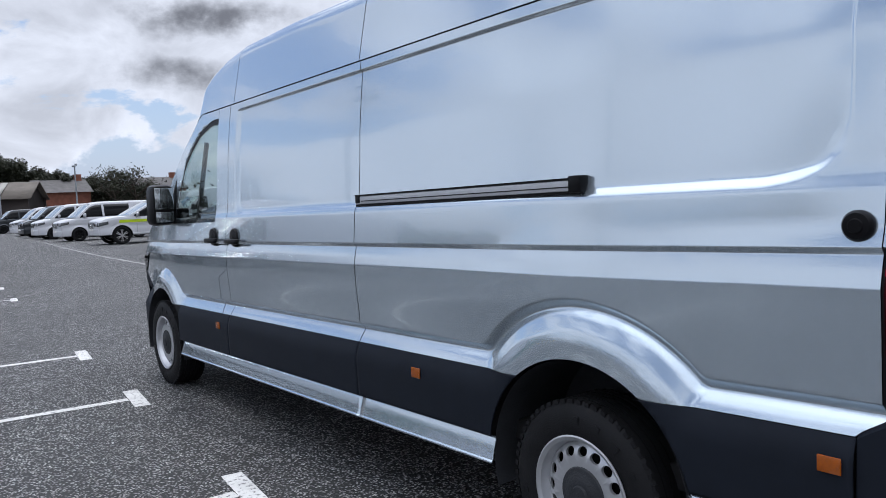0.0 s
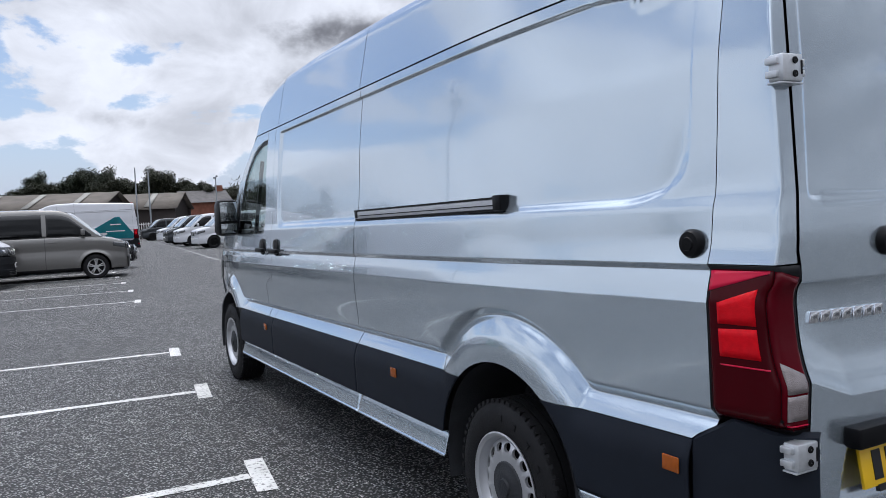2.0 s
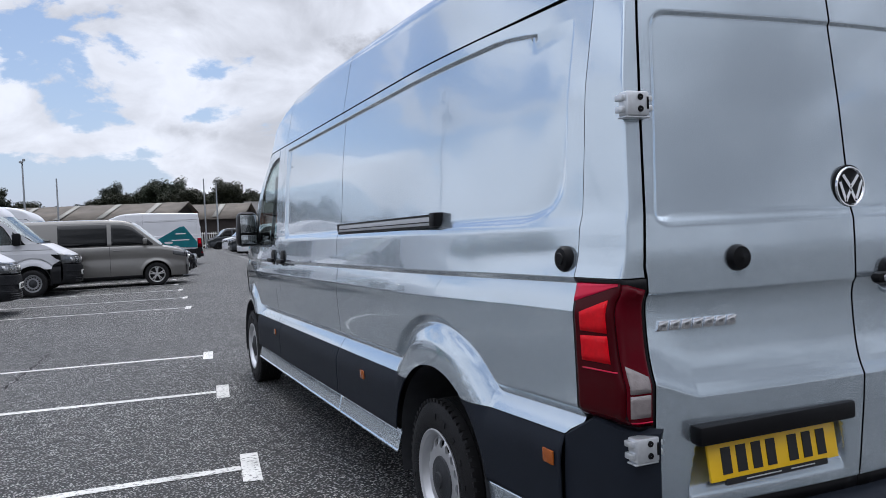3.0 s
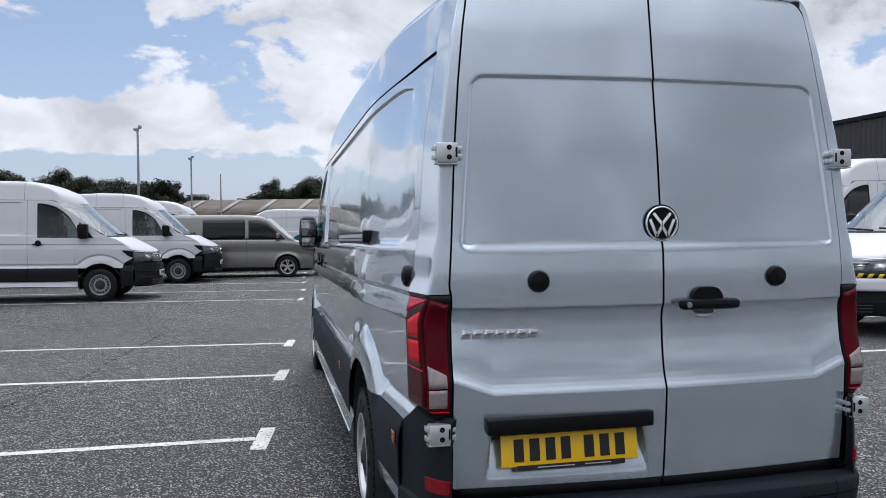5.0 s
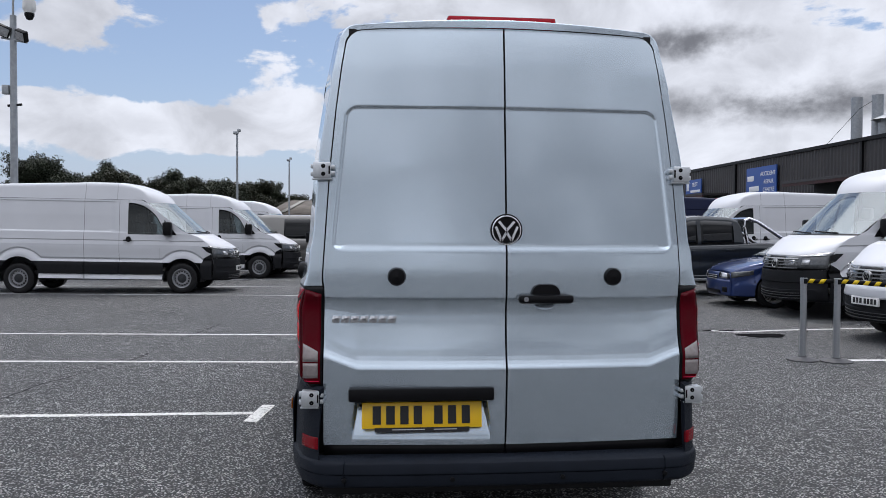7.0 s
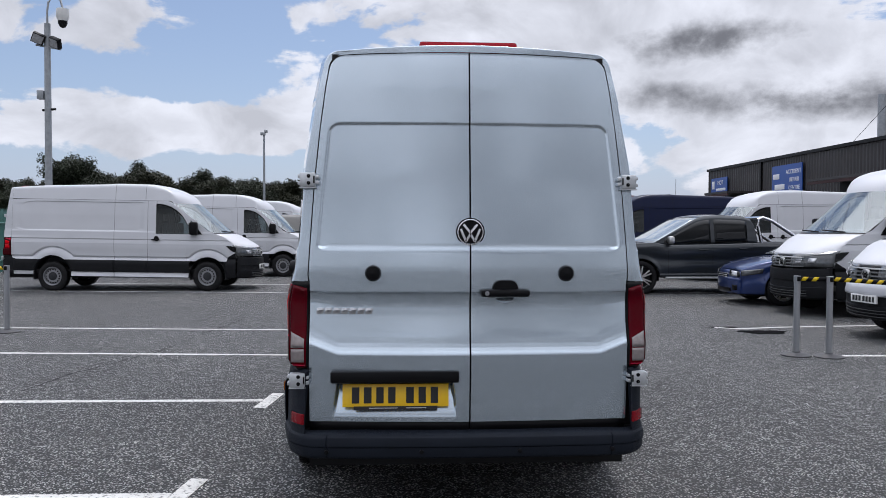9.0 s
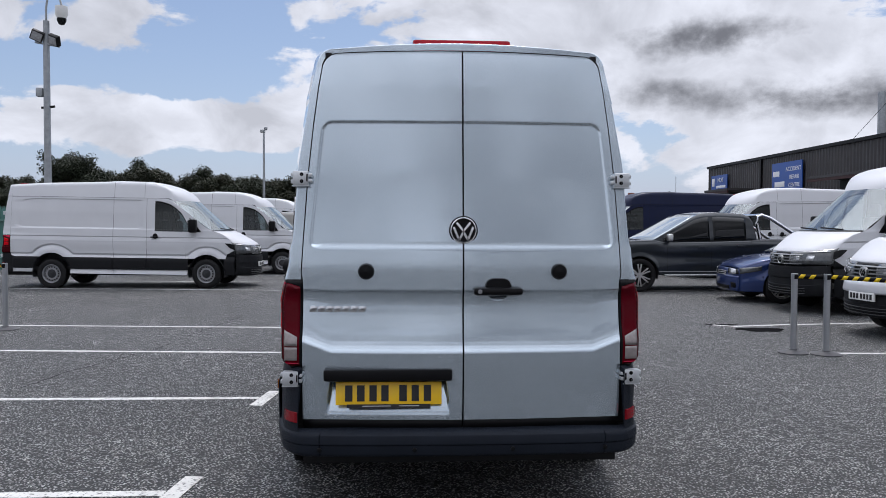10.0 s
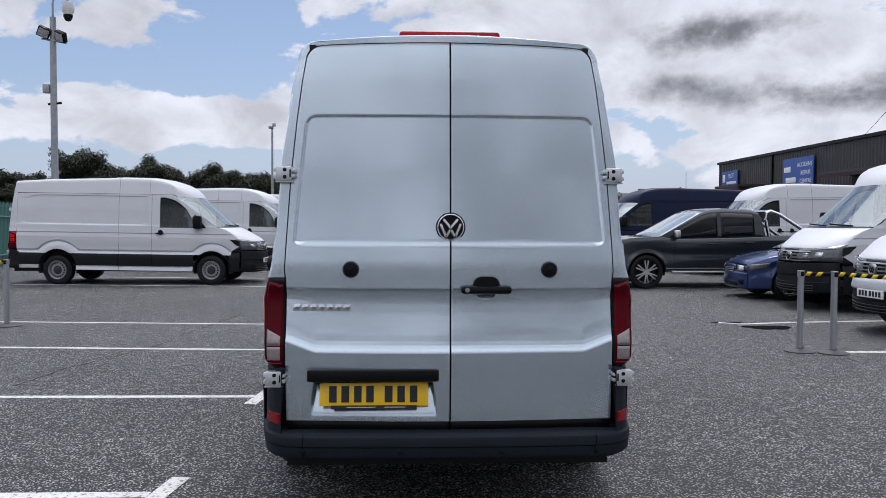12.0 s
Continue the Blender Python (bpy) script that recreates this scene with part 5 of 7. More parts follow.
    uu = R1[:, 0] / np.abs(R1[:, 0]).max()
    R0 = np.stack([np.interp(uu, us, w0[:, k]) for k in range(3)], 1)
    brow = []
    for q in np.linspace(0, 1, 12):
        e, c = math.sin(q * math.pi / 2), 1 - math.cos(q * math.pi / 2)
        brow.append(np.stack([R0[:, 0] + (R1[:, 0] - R0[:, 0]) * q, R0[:, 1] + (R1[:, 1] - R0[:, 1]) * (0.45 * q + 0.55 * c), R0[:, 2] + (R1[:, 2] - R0[:, 2]) * (0.45 * q + 0.55 * e)], 1))
    surf("roof_brow", brow, paint, root, "", (0, 3, 0.6))
    for x0, x1 in ((-0.58, -0.04), (0.05, 0.66)):
        tube("wiper", [(x0, yF + 0.36 - 0.14 * abs(x0), 1.362), ((x0 + x1) / 2, yF + 0.35 - 0.06 * abs(x0 + x1), 1.375), (x1, yF + 0.335 - 0.10 * abs(x1), 1.39)], 0.012, BLACK, root)

# ---------------------------------------------------------------- the yard
def ground():
    n = 60
    g = np.concatenate([-np.geomspace(1500, 6, n // 2), np.geomspace(6, 1500, n // 2)])
    P = np.array([[(x, y, 0.0) for y in g + 8] for x in g])
    ob = surf("ground", P, ASPHALT, None, "worn grey tarmac of a vehicle yard", (0, 0, -10))
    return tagged(ob, "worn grey tarmac of a vehicle yard", "ground", kind="structure")


ground()


def painted_line(pts, width=0.10, label="worn white parking bay line", name="bay_line"):
    """A painted stroke lying on the tarmac along points in the plan, 4 mm proud."""
    V, F = [], []
    pts = [Vector((*p, 0)) for p in pts]
    for k, p in enumerate(pts):
        d = (pts[min(k + 1, len(pts) - 1)] - pts[max(k - 1, 0)]).normalized()
        s = Vector((-d.y, d.x, 0)) * width / 2
        V += [p + s + Vector((0, 0, 0.004)), p - s + Vector((0, 0, 0.004))]
    for k in range(len(pts) - 1):
        F.append((2 * k, 2 * k + 1, 2 * k + 3, 2 * k + 2))
    me = mesh_data(name, V, F, LINE_PAINT, False)
    me.flip_normals() if me.polygons[0].normal.z < 0 else None
    return tagged(new(name, me), label, "road marking", "bay lines", "structure")


def bay(x, y, slope, length, bar=0.58, lean=0.12, width=0.09):
    painted_line([(x - 0.008, y), (x - length, y - slope * length)], width)
    painted_line([(x - lean * bar / 2 + 0.05, y - bar / 2), (x + lean * bar / 2 + 0.05, y + bar / 2)], 0.11, "worn white cross bar at a bay line's end", "bay_line_end")


for x, y, s in ((-1.62, 0.60, -0.01), (-1.53, 3.01, -0.015), (-1.37, 5.43, -0.075), (-1.235, 7.68, -0.085), (-0.85, 14.22, -0.10), (-0.68, 16.85, -0.09), (-0.55, 19.6, -0.09), (-0.45, 22.2, -0.09), (-0.3, 24.8, -0.09)):
    bay(x, y, s, 5.2 if y < 10 else 9.0)
painted_line([(4.36, 5.20), (6.0, 5.12), (9.4, 5.0)])
painted_line([(4.48, 7.86), (4.75, 7.68), (5.6, 7.86), (7.3, 8.03), (9.8, 8.1)])
painted_line([(2.9, 17.5), (3.2, 20.4), (3.4, 24.4), (3.9, 31.4), (4.33, 36.0), (5.2, 46.0), (6.1, 60.0)], 0.13, "pale worn strip along the far aisle", "aisle_strip").data.materials[0] = FADED
painted_line([(5.4, 14.15), (7.9, 14.55), (10.4, 14.9)])

def crack(pts, width, seed):
    """An old joint in the tarmac: a ragged dark strip 2 mm above it."""
    rnd = random.Random(seed)
    V, F = [], []
    for (x0, y0), (x1, y1) in zip(pts[:-1], pts[1:]):
        n = max(2, int(math.hypot(x1 - x0, y1 - y0) / 0.06))
        for k in range(n):
            q = k / n
            c = Vector((x0 + (x1 - x0) * q + rnd.gauss(0, 0.012), y0 + (y1 - y0) * q, 0.002))
            w = width * rnd.uniform(0.15, 1.0)
            V += [c - Vector((w, 0, 0)), c + Vector((w, 0, 0))]
    F = [(2 * k, 2 * k + 1, 2 * k + 3, 2 * k + 2) for k in range(len(V) // 2 - 1)]
    return tagged(new("tarmac_crack", mesh_data("tarmac_crack", V, F, JOINT, False)), "thin dark crack along an old joint in the tarmac", "crack", kind="structure")


JOINT = material("dark_bitumen_joint", (0.030, 0.030, 0.032), 0.95, 0.0, 0.0, 0.3, 30.0, 0.3, 80.0, spec=0.1)
crack([(-3.79, 3.5), (-3.71, 4.37), (-3.41, 5.29), (-3.24, 5.86), (-3.23, 6.56), (-3.02, 8.33), (-2.95, 9.2)], 0.016, 5)
crack([(-3.02, 8.33), (-1.9, 8.42), (-0.4, 8.30)], 0.012, 8)

# ---------------------------------------------------------------- vans
main_van = panel_van("panel_van", SILVER, 1.255, 5.745, 2.70, 4.335, step=0.016)
tagged(main_van, "silver high-roof panel van parked in the aisle", "van")
white_van = panel_van("panel_van", WHITE, 1.255, 4.895, 2.70, 3.485, step=0.05, rail=False, bump_paint=PLASTIC_DARK)
tagged(white_van, "white high-roof panel van parked in a bay", "van", "white panel vans")


def park(van, front_x, front_y, heading, axle):
    """The pose that brings the middle of the front axle to a place, nose along the heading (degrees from +y to the left)."""
    return Matrix.Translation((front_x, front_y, 0)) @ pose(0, 0, 0, 0, 0, heading) @ Matrix.Translation((0, -axle, 0))


white_van.matrix_world = park(white_van, -4.93, 15.04 + 0.95, -91.3, 4.895) @ Matrix.Diagonal((1, 1, 1.03, 1))
for x, y, h in ((-3.95, 21.5, -92), (-3.6, 27.0, -92)):
    copy_thing(white_van, park(white_van, x, y, h, 4.895))
plain_front = copy_thing(white_van, park(white_van, 7.62, 9.95, 95, 4.895) @ Matrix.Diagonal((1, 1, 1.05, 1)))
# this one carries no front plate
for ob in list(plain_front.children):
    if ob.name.startswith("plate_bar") or (ob.name.startswith("number_plate") and not ob.children):
        bpy.data.objects.remove(ob)
near_white = copy_thing(white_van, park(white_van, 7.15, 6.65, 94, 4.895))
tagged(near_white, "white panel van with a white upper bumper, nose to the aisle", "van", "white panel vans")
S_near = VanShape(1.255, 4.895, 2.70, 3.485)
u_near = np.linspace(-1, 1, 33)
band = []
for ze, yc, zc in ((0.62, 1.118, 0.585), (0.65, 1.126, 0.615), (0.72, 1.126, 0.690), (0.775, 1.112, 0.748)):
    ye = float(S_near.edge_y(ze))
    f = np.abs(u_near) ** 2.6
    band.append(np.stack([u_near * (float(S_near.x(ye, ze)) + 0.008), (4.895 + yc) * (1 - f) + (ye + 0.004) * f, zc * (1 - f) + ze * f], 1))
surf("bumper_band", band, WHITE, near_white, "white painted upper bumper", (0, 3, 0.6), 0.006)

# ---------------------------------------------------------------- other vehicles
class CarShape:
    def __init__(self, L, W, axles, arch, sill, belt, roof, glass, lean=0.16, axle_z=0.33, nose=0.16, bow=0.10):
        self.L, self.W, self.axles, self.ar, self.sill, self.az = L, W, axles, arch, sill, axle_z
        self.belt, self.roof, self.glass, self.lean = np.array(belt, float), np.array(roof, float), glass, lean
        self.nose, self.bow = nose, bow

    def plan(self, y):
        e = np.clip((self.L - y) / 0.75, 0, 1)
        b = np.clip(y / 0.45, 0, 1)
        return self.W * (1 - self.nose * (1 - e) ** 2.2) * (1 - 0.07 * (1 - b) ** 2)

    def belt_z(self, y):
        return np.interp(y, self.belt[:, 0], self.belt[:, 1])

    def roof_z(self, y):
        return np.interp(y, self.roof[:, 0], self.roof[:, 1])

    def x(self, y, z):
        y, z = np.broadcast_arrays(np.asarray(y, float), np.asarray(z, float))
        bz = self.belt_z(y)
        w = self.plan(y)
        low = np.clip((z - 0.2) / 0.35, 0, 1)
        u = w * (0.955 + 0.045 * np.sin(low * math.pi / 2)) - 0.020 * np.exp(-((z - 0.66 * bz - 0.03) / 0.10) ** 2) + 0.0
        for c in self.axles:
            r = np.hypot(y - c, z - self.az)
            u = u + 0.028 * (1 - smooth01((r - self.ar) / 0.11))
        u = u - 0.03 * smooth01((z - bz + 0.10) / 0.10) * (z <= bz + 1e-6) - 0.03 * (z > bz)
        return u - np.maximum(z - bz, 0) * self.lean - 0.10 * np.maximum(z - bz, 0) ** 2

    def arch(self, y):
        z = np.full_like(y, self.sill)
        for c in self.axles:
            q = self.ar**2 - (y - c) ** 2
            z = np.maximum(z, np.where(q > 0, self.az + np.sqrt(np.maximum(q, 0)), 0))
        return z


def car_skin(S, a, b, zlo, zhi, side, step=0.06, nz=16, off=0.0):
    ys = set(np.linspace(a, b, max(2, int((b - a) / step) + 1)).round(4))
    for c in S.axles:
        for k in np.linspace(-1, 1, 25):
            v = c + S.ar * math.sin(k * math.pi / 2)
            if a < v < b:
                ys.add(round(v, 4))
    ys = np.array(sorted(ys))
    lo, hi = zlo(ys), zhi(ys)
    hi = np.maximum(hi, lo)
    Z = lo[:, None] + (hi - lo)[:, None] * np.linspace(0, 1, nz)[None, :]
    Y = np.repeat(ys[:, None], nz, 1)
    return np.stack([side * (S.x(Y, Z) + off), Y, Z], -1)


def car(name, paint, S, bumper, wheel, windows, seams=(), bed=None, lamp=(0.62, 0.86), grille=(0.50, 0.80), trim=None, mirror_at=None, handles=(), mirror_mat=None, intake=False):
    """A road vehicle: side skins with wheel arches, decks, glass, ends and fittings. Nose at y = L."""
    root = empty(name)
    L = S.L
    out = (0, L / 2, 0.6)
    y_g0, y_g1, y_ws, y_rw = S.glass
    for side in (-1, 1):
        body = surf("body_side", car_skin(S, 0.0, L, S.arch, S.belt_z, side, nz=26), paint, root, "", out, 0.004)
        surf("pillar_frame", car_skin(S, y_g0, y_g1, S.belt_z, lambda y: np.maximum(S.roof_z(y), S.belt_z(y)), side, nz=10), paint, root, "", out, 0.004)
        for a, b, pad in windows:
            surf("side_window", car_skin(S, a, b, lambda y: S.belt_z(y) + 0.025, lambda y: np.maximum(S.roof_z(y) - pad, S.belt_z(y) + 0.03), side, nz=6, off=0.003), GLASS_DARK, root, "dark side window", out, 0.004)
        for ys in seams:
            zb, zt = float(S.arch(np.array([ys]))[0]) + 0.06, float(S.belt_z(ys))
            zz = np.linspace(zb, zt, 12)
            surf("door_seam", [np.stack([side * (S.x(np.full(12, q), zz) + 0.0015), np.full(12, q), zz], 1) for q in (ys - 0.004, ys + 0.004)], GAP, body, "", out)
        for yh in handles:
            zh = float(S.belt_z(yh)) - 0.13
            xh = float(S.x(yh, zh))
            boxed("door_handle", paint if trim is None else trim, body, min(side * xh, side * (xh + 0.03)), max(side * xh, side * (xh + 0.03)), yh - 0.10, yh + 0.10, zh - 0.016, zh + 0.016, bevel=0.008)
        sl = car_skin(S, S.axles[0] + S.ar, S.axles[1] - S.ar, lambda y: np.full_like(y, S.sill - 0.03), lambda y: np.full_like(y, S.sill + 0.06), side, nz=4, off=0.006)
        surf("sill_trim", sl, bumper, root, "dark sill trim", out, 0.006)
        for c in S.axles:
            wheel(root, (side * (S.W - 0.115), c, S.az), side)
            a = np.linspace(-0.2, math.pi + 0.2, 20)
            P = np.stack([np.stack([np.full_like(a, px), c + pr * np.cos(a), S.az + pr * np.sin(a)], 1) for px, pr in ((side * (S.W - 0.02), S.ar - 0.004), (side * 0.5, S.ar - 0.004), (side * 0.48, 0.0))])
            surf("wheel_housing", P, GAP, root, "", (side * 0.5, c, -3))
        if mirror_at:
            my, mz = mirror_at
            xm = float(S.x(my, S.belt_z(my))) + 0.10
            boxed("door_mirror", mirror_mat or paint, root, min(side * (xm - 0.11), side * (xm + 0.09)), max(side * (xm - 0.11), side * (xm + 0.09)), my - 0.05, my + 0.07, mz - 0.08, mz + 0.09, bevel=0.035)

    for side in (-1, 1):
        surf("headlamp_side", car_skin(S, L - 0.36, L - 0.004, lambda y: lamp[0] + 0.01 + (L - y) * 0.22, lambda y: lamp[1] + 0.03 + (L - y) * 0.13, side, nz=5, off=0.005), LENS_GREY, root, "headlamp's side lens", out, 0.004)

    def across(y, z, crown, n=21, inset=0.0):
        w = float(S.x(y, z)) - inset
        u = np.linspace(-1, 1, n)
        return np.stack([u * w, np.full(n, y), z + crown * (1 - u**2)], 1)

    def deck(nm, ys, fz, crown, mat, label="", thick=0.004, bow=0.0):
        rows = []
        for y in ys:
            r = across(y, float(fz(y)), crown)
            r[:, 1] += bow * (1 - np.linspace(-1, 1, len(r)) ** 2)
            rows.append(r)
        return surf(nm, rows, mat, root, label, (0, L / 2, 0.2), thick)

    deck("bonnet", np.linspace(y_g1 - 0.02, L, 14), S.belt_z, 0.035, paint)
    deck("windscreen", np.linspace(y_ws, y_g1, 8), S.roof_z, 0.02, SKY_GLASS, "windscreen glass", 0.004, 0.10)
    deck("roof", np.linspace(y_rw, y_ws, 12), S.roof_z, 0.035, paint)
    if y_g0 < y_rw - 0.02:
        deck("rear_window", np.linspace(y_g0, y_rw, 6), S.roof_z, 0.02, GLASS_DARK, "rear window glass")
    if y_g0 > 0.3 and bed is None:
        deck("boot_lid", np.linspace(0, y_g0, 6), S.belt_z, 0.02, paint)
    # ends: flat-bowed faces closing the nose and the tail
    for y, sgn, nm in ((L, 1, "nose"), (0.0, -1, "tail")):
        top = float(S.belt_z(y)) if (sgn > 0 or y_g0 > 0.3) else float(S.roof_z(0.0))
        zz = np.linspace(S.sill, top, 14)
        bulge = S.bow if sgn > 0 else 0.03
        rows = []
        for z in zz:
            r = across(y, z, 0)
            u = np.linspace(-1, 1, len(r))
            r[:, 1] += sgn * bulge * (1 - np.abs(u) ** 2.5) * (0.55 + 0.45 * math.sin(math.pi * min(1, (z - S.sill) / (top - S.sill) * 0.8 + 0.1)))
            if sgn > 0:
                r[:, 2] += 0.035 * (1 - u**2) * (z - S.sill) / (top - S.sill)
            rows.append(r)
        rows = np.array(rows)
        surf(nm, rows, paint, root, "", (0, L / 2, 0.6), 0.004)
        nb = int(np.searchsorted(zz, S.sill + 0.33))
        surf("front_bumper" if sgn > 0 else "rear_bumper", rows[:nb] + np.array([0, sgn * 0.012, 0]), bumper, root, "", (0, L / 2, 0.6), 0.006)
        if intake and sgn > 0:
            surf("lower_intake", rows[1:4, 4:17] + np.array([0, 0.024, 0]), BLACK, root, "black lower air intake", (0, L / 2, 0.6), 0.006)
            for cut in (slice(1, 4), slice(17, 20)):
                surf("side_intake", rows[2:6, cut] + np.array([0, 0.022, 0]), BLACK, root, "black side air intake", (0, L / 2, 0.6), 0.006)
        if sgn > 0:
            g0, g1 = (int(np.argmin(np.abs(zz - q))) for q in grille)
            surf("front_grille", rows[g0:g1 + 1, 6:15] + np.array([0, 0.014, 0]), BLACK, root, "black front grille", (0, L / 2, 0.6), 0.004)
            for k in range(g0, g1 + 1):
                p = rows[k, 6:15] + np.array([0, 0.022, 0])
                surf("grille_bar", [p - np.array([0, 0, 0.007]), p + np.array([0, 0, 0.007])], ALU, root, "silver grille bar", (0, L / 2, 0.6), 0.004)
            l0, l1 = (int(np.argmin(np.abs(zz - q))) for q in lamp)
            for sl in (slice(0, 6), slice(15, 21)):
                q = rows[l0:l1 + 1, sl] + np.array([0, 0.018, 0])
                lp = surf("headlamp", q, GLASS_DARK, root, "headlamp", (0, L / 2, 0.6), 0.004)
                surf("lamp_reflector", q[:, 1:-1][: max(2, len(q) - 0)] * np.array([1, 1, 1]) + np.array([0, 0.006, 0.0]), LAMP, lp, "", (0, L / 2, 0.6), 0.003)
            boxed("number_plate", PLATE_WHITE, root, -0.26, 0.26, L + 0.085, L + 0.13, S.sill + 0.20, S.sill + 0.31, label="white front number plate")
            turned("badge", [(L + 0.10, 0.06), (L + 0.135, 0.06), (L + 0.14, 0.001)], CHROME, root, at=(0, 0, sum(grille) / 2), axis="y", n=20, label="round chrome badge")
        else:
            for side in (-1, 1):
                w = float(S.x(0.0, top * 0.55))
                boxed("tail_lamp", RED_LENS, root, min(side * (w - 0.16), side * (w + 0.006)), max(side * (w - 0.16), side * (w + 0.006)), -0.03, 0.10, top * 0.50, top * 0.50 + 0.30, bevel=0.02, label="red tail lamp")
    boxed("underbody", GAP, root, -S.W + 0.25, S.W - 0.25, 0.1, L - 0.1, S.sill - 0.04, S.sill + 0.12)
    return root


def alloys(r, rim, spokes, dark=False, two_tone=False):
    return lambda root, at, side: alloy_wheel("wheel", root, at, side, r, 0.22, rim, spokes, dark, two_tone)


def transporter(paint, dark_wheels=False):
    S = CarShape(4.82, 0.945, (1.00, 4.00), 0.395, 0.27, [(0, 1.20), (3.5, 1.19), (4.12, 1.15), (4.45, 1.09), (4.70, 1.02), (4.82, 0.94)],
                 [(0, 1.86), (0.06, 1.93), (0.4, 1.955), (2.6, 1.955), (3.15, 1.92), (3.38, 1.84), (4.12, 1.175), (4.3, 1.12)], (0.0, 4.14, 3.34, 0.05))
    ob = car("van", paint, S, BLACK if paint is GREYVAN else paint, alloys(0.34, 0.225, 5, dark_wheels), ((1.42, 2.70, 0.125), (2.81, 3.92, 0.12)), seams=(2.755, 1.38), handles=(2.95,), mirror_at=(3.70, 1.31), lamp=(0.80, 0.93), grille=(0.68, 0.88))
    return ob


def pickup(paint):
    S = CarShape(5.25, 0.955, (1.25, 4.35), 0.44, 0.42, [(0, 1.19), (1.60, 1.20), (2.6, 1.17), (3.70, 1.15), (4.00, 1.20), (4.70, 1.17), (5.02, 1.11), (5.18, 1.03), (5.25, 0.96)],
                 [(1.52, 1.20), (1.60, 1.62), (1.68, 1.76), (1.85, 1.82), (2.45, 1.845), (2.80, 1.825), (3.02, 1.765), (4.06, 1.19), (4.2, 1.15)], (1.53, 4.06, 2.96, 1.66), axle_z=0.385, lean=0.13)
    ob = car("pickup", paint, S, paint, alloys(0.385, 0.285, 6, False, True), ((1.78, 2.58, 0.095), (2.67, 3.80, 0.09)), seams=(2.63, 1.66, 3.70), handles=(2.86, 1.90), mirror_at=(3.66, 1.26), bed=True, lamp=(0.80, 0.94), grille=(0.72, 0.94), mirror_mat=ALU)
    boxed("tonneau_cover", BLACK, ob, -0.84, 0.84, 0.06, 1.52, 1.16, 1.205, bevel=0.015, label="black load bed cover")
    return ob


def hatchback(paint):
    S = CarShape(4.05, 0.875, (0.80, 3.30), 0.365, 0.22, [(0, 0.95), (2.6, 0.92), (2.95, 0.96), (3.4, 0.90), (3.75, 0.82), (3.95, 0.74), (4.05, 0.66)],
                 [(0.0, 0.97), (0.30, 1.34), (0.65, 1.43), (1.6, 1.455), (2.1, 1.41), (2.98, 0.985), (3.2, 0.94)], (0.02, 2.98, 2.05, 0.42), axle_z=0.325, nose=0.30, bow=0.15)
    return car("hatchback", paint, S, paint, alloys(0.325, 0.225, 5), ((0.75, 1.55, 0.10), (1.63, 2.75, 0.09)), seams=(1.59, 2.72), handles=(1.78, 0.95), mirror_at=(2.60, 1.0), lamp=(0.56, 0.66), grille=(0.54, 0.60), intake=True)


grey_van = transporter(GREYVAN)
tagged(grey_van, "grey metallic passenger van parked in a bay", "van")
grey_van.matrix_world = park(grey_van, -0.85, 23.3, -93, 4.00)
black_car = hatchback(BLACKPAINT)
tagged(black_car, "black car parked beside a grey van", "car")
black_car.matrix_world = park(black_car, -0.35, 27.4, -93, 3.36) @ Matrix.Diagonal((1.06, 1.06, 1.12, 1))
dark_pickup = pickup(CHARCOAL)
tagged(dark_pickup, "dark grey double-cab pickup with steel sports bar", "pickup")
dark_pickup.matrix_world = park(dark_pickup, 5.20, 14.85, 92, 4.35)
for side in (-1, 1):
    tube("sports_bar", [(side * 0.78, 1.36, 1.18), (side * 0.75, 1.44, 1.60), (side * 0.72, 1.42, 1.76), (side * 0.72, 1.32, 1.80), (side * 0.74, 1.10, 1.72), (side * 0.79, 0.55, 1.36), (side * 0.81, 0.36, 1.24), (side * 0.82, 0.26, 1.18)], 0.042, CHROME, dark_pickup, "polished steel sports bar")
    boxed("side_step", ALU, dark_pickup, min(side * 0.93, side * 1.02), max(side * 0.93, side * 1.02), 1.85, 3.78, 0.36, 0.41, bevel=0.015, label="bright metal side step")
tube("sports_bar", [(-0.73, 1.38, 1.79), (0.73, 1.38, 1.79)], 0.042, CHROME, dark_pickup, "polished steel sports bar")
blue_car = hatchback(BLUE)
tagged(blue_car, "blue metallic hatchback between a pickup and a white van", "car")
blue_car.matrix_world = park(blue_car, 7.25, 11.95, 87, 3.30)

navy_van = panel_van("panel_van", NAVY, 1.255, 4.895, 2.70, 3.485, step=0.06, rail=False)
tagged(navy_van, "navy blue high-roof panel van behind a pickup", "van")
navy_van.matrix_world = park(navy_van, 6.5, 22.2, 92, 4.895) @ Matrix.Diagonal((1.03, 1.03, 1.075, 1))
far_white = copy_thing(white_van, park(white_van, 9.4, 19.4, 92, 4.895))
far_white.scale = (1.03, 1.03, 1.08)
tagged(far_white, "white high-roof panel van behind a pickup", "van", "white panel vans")

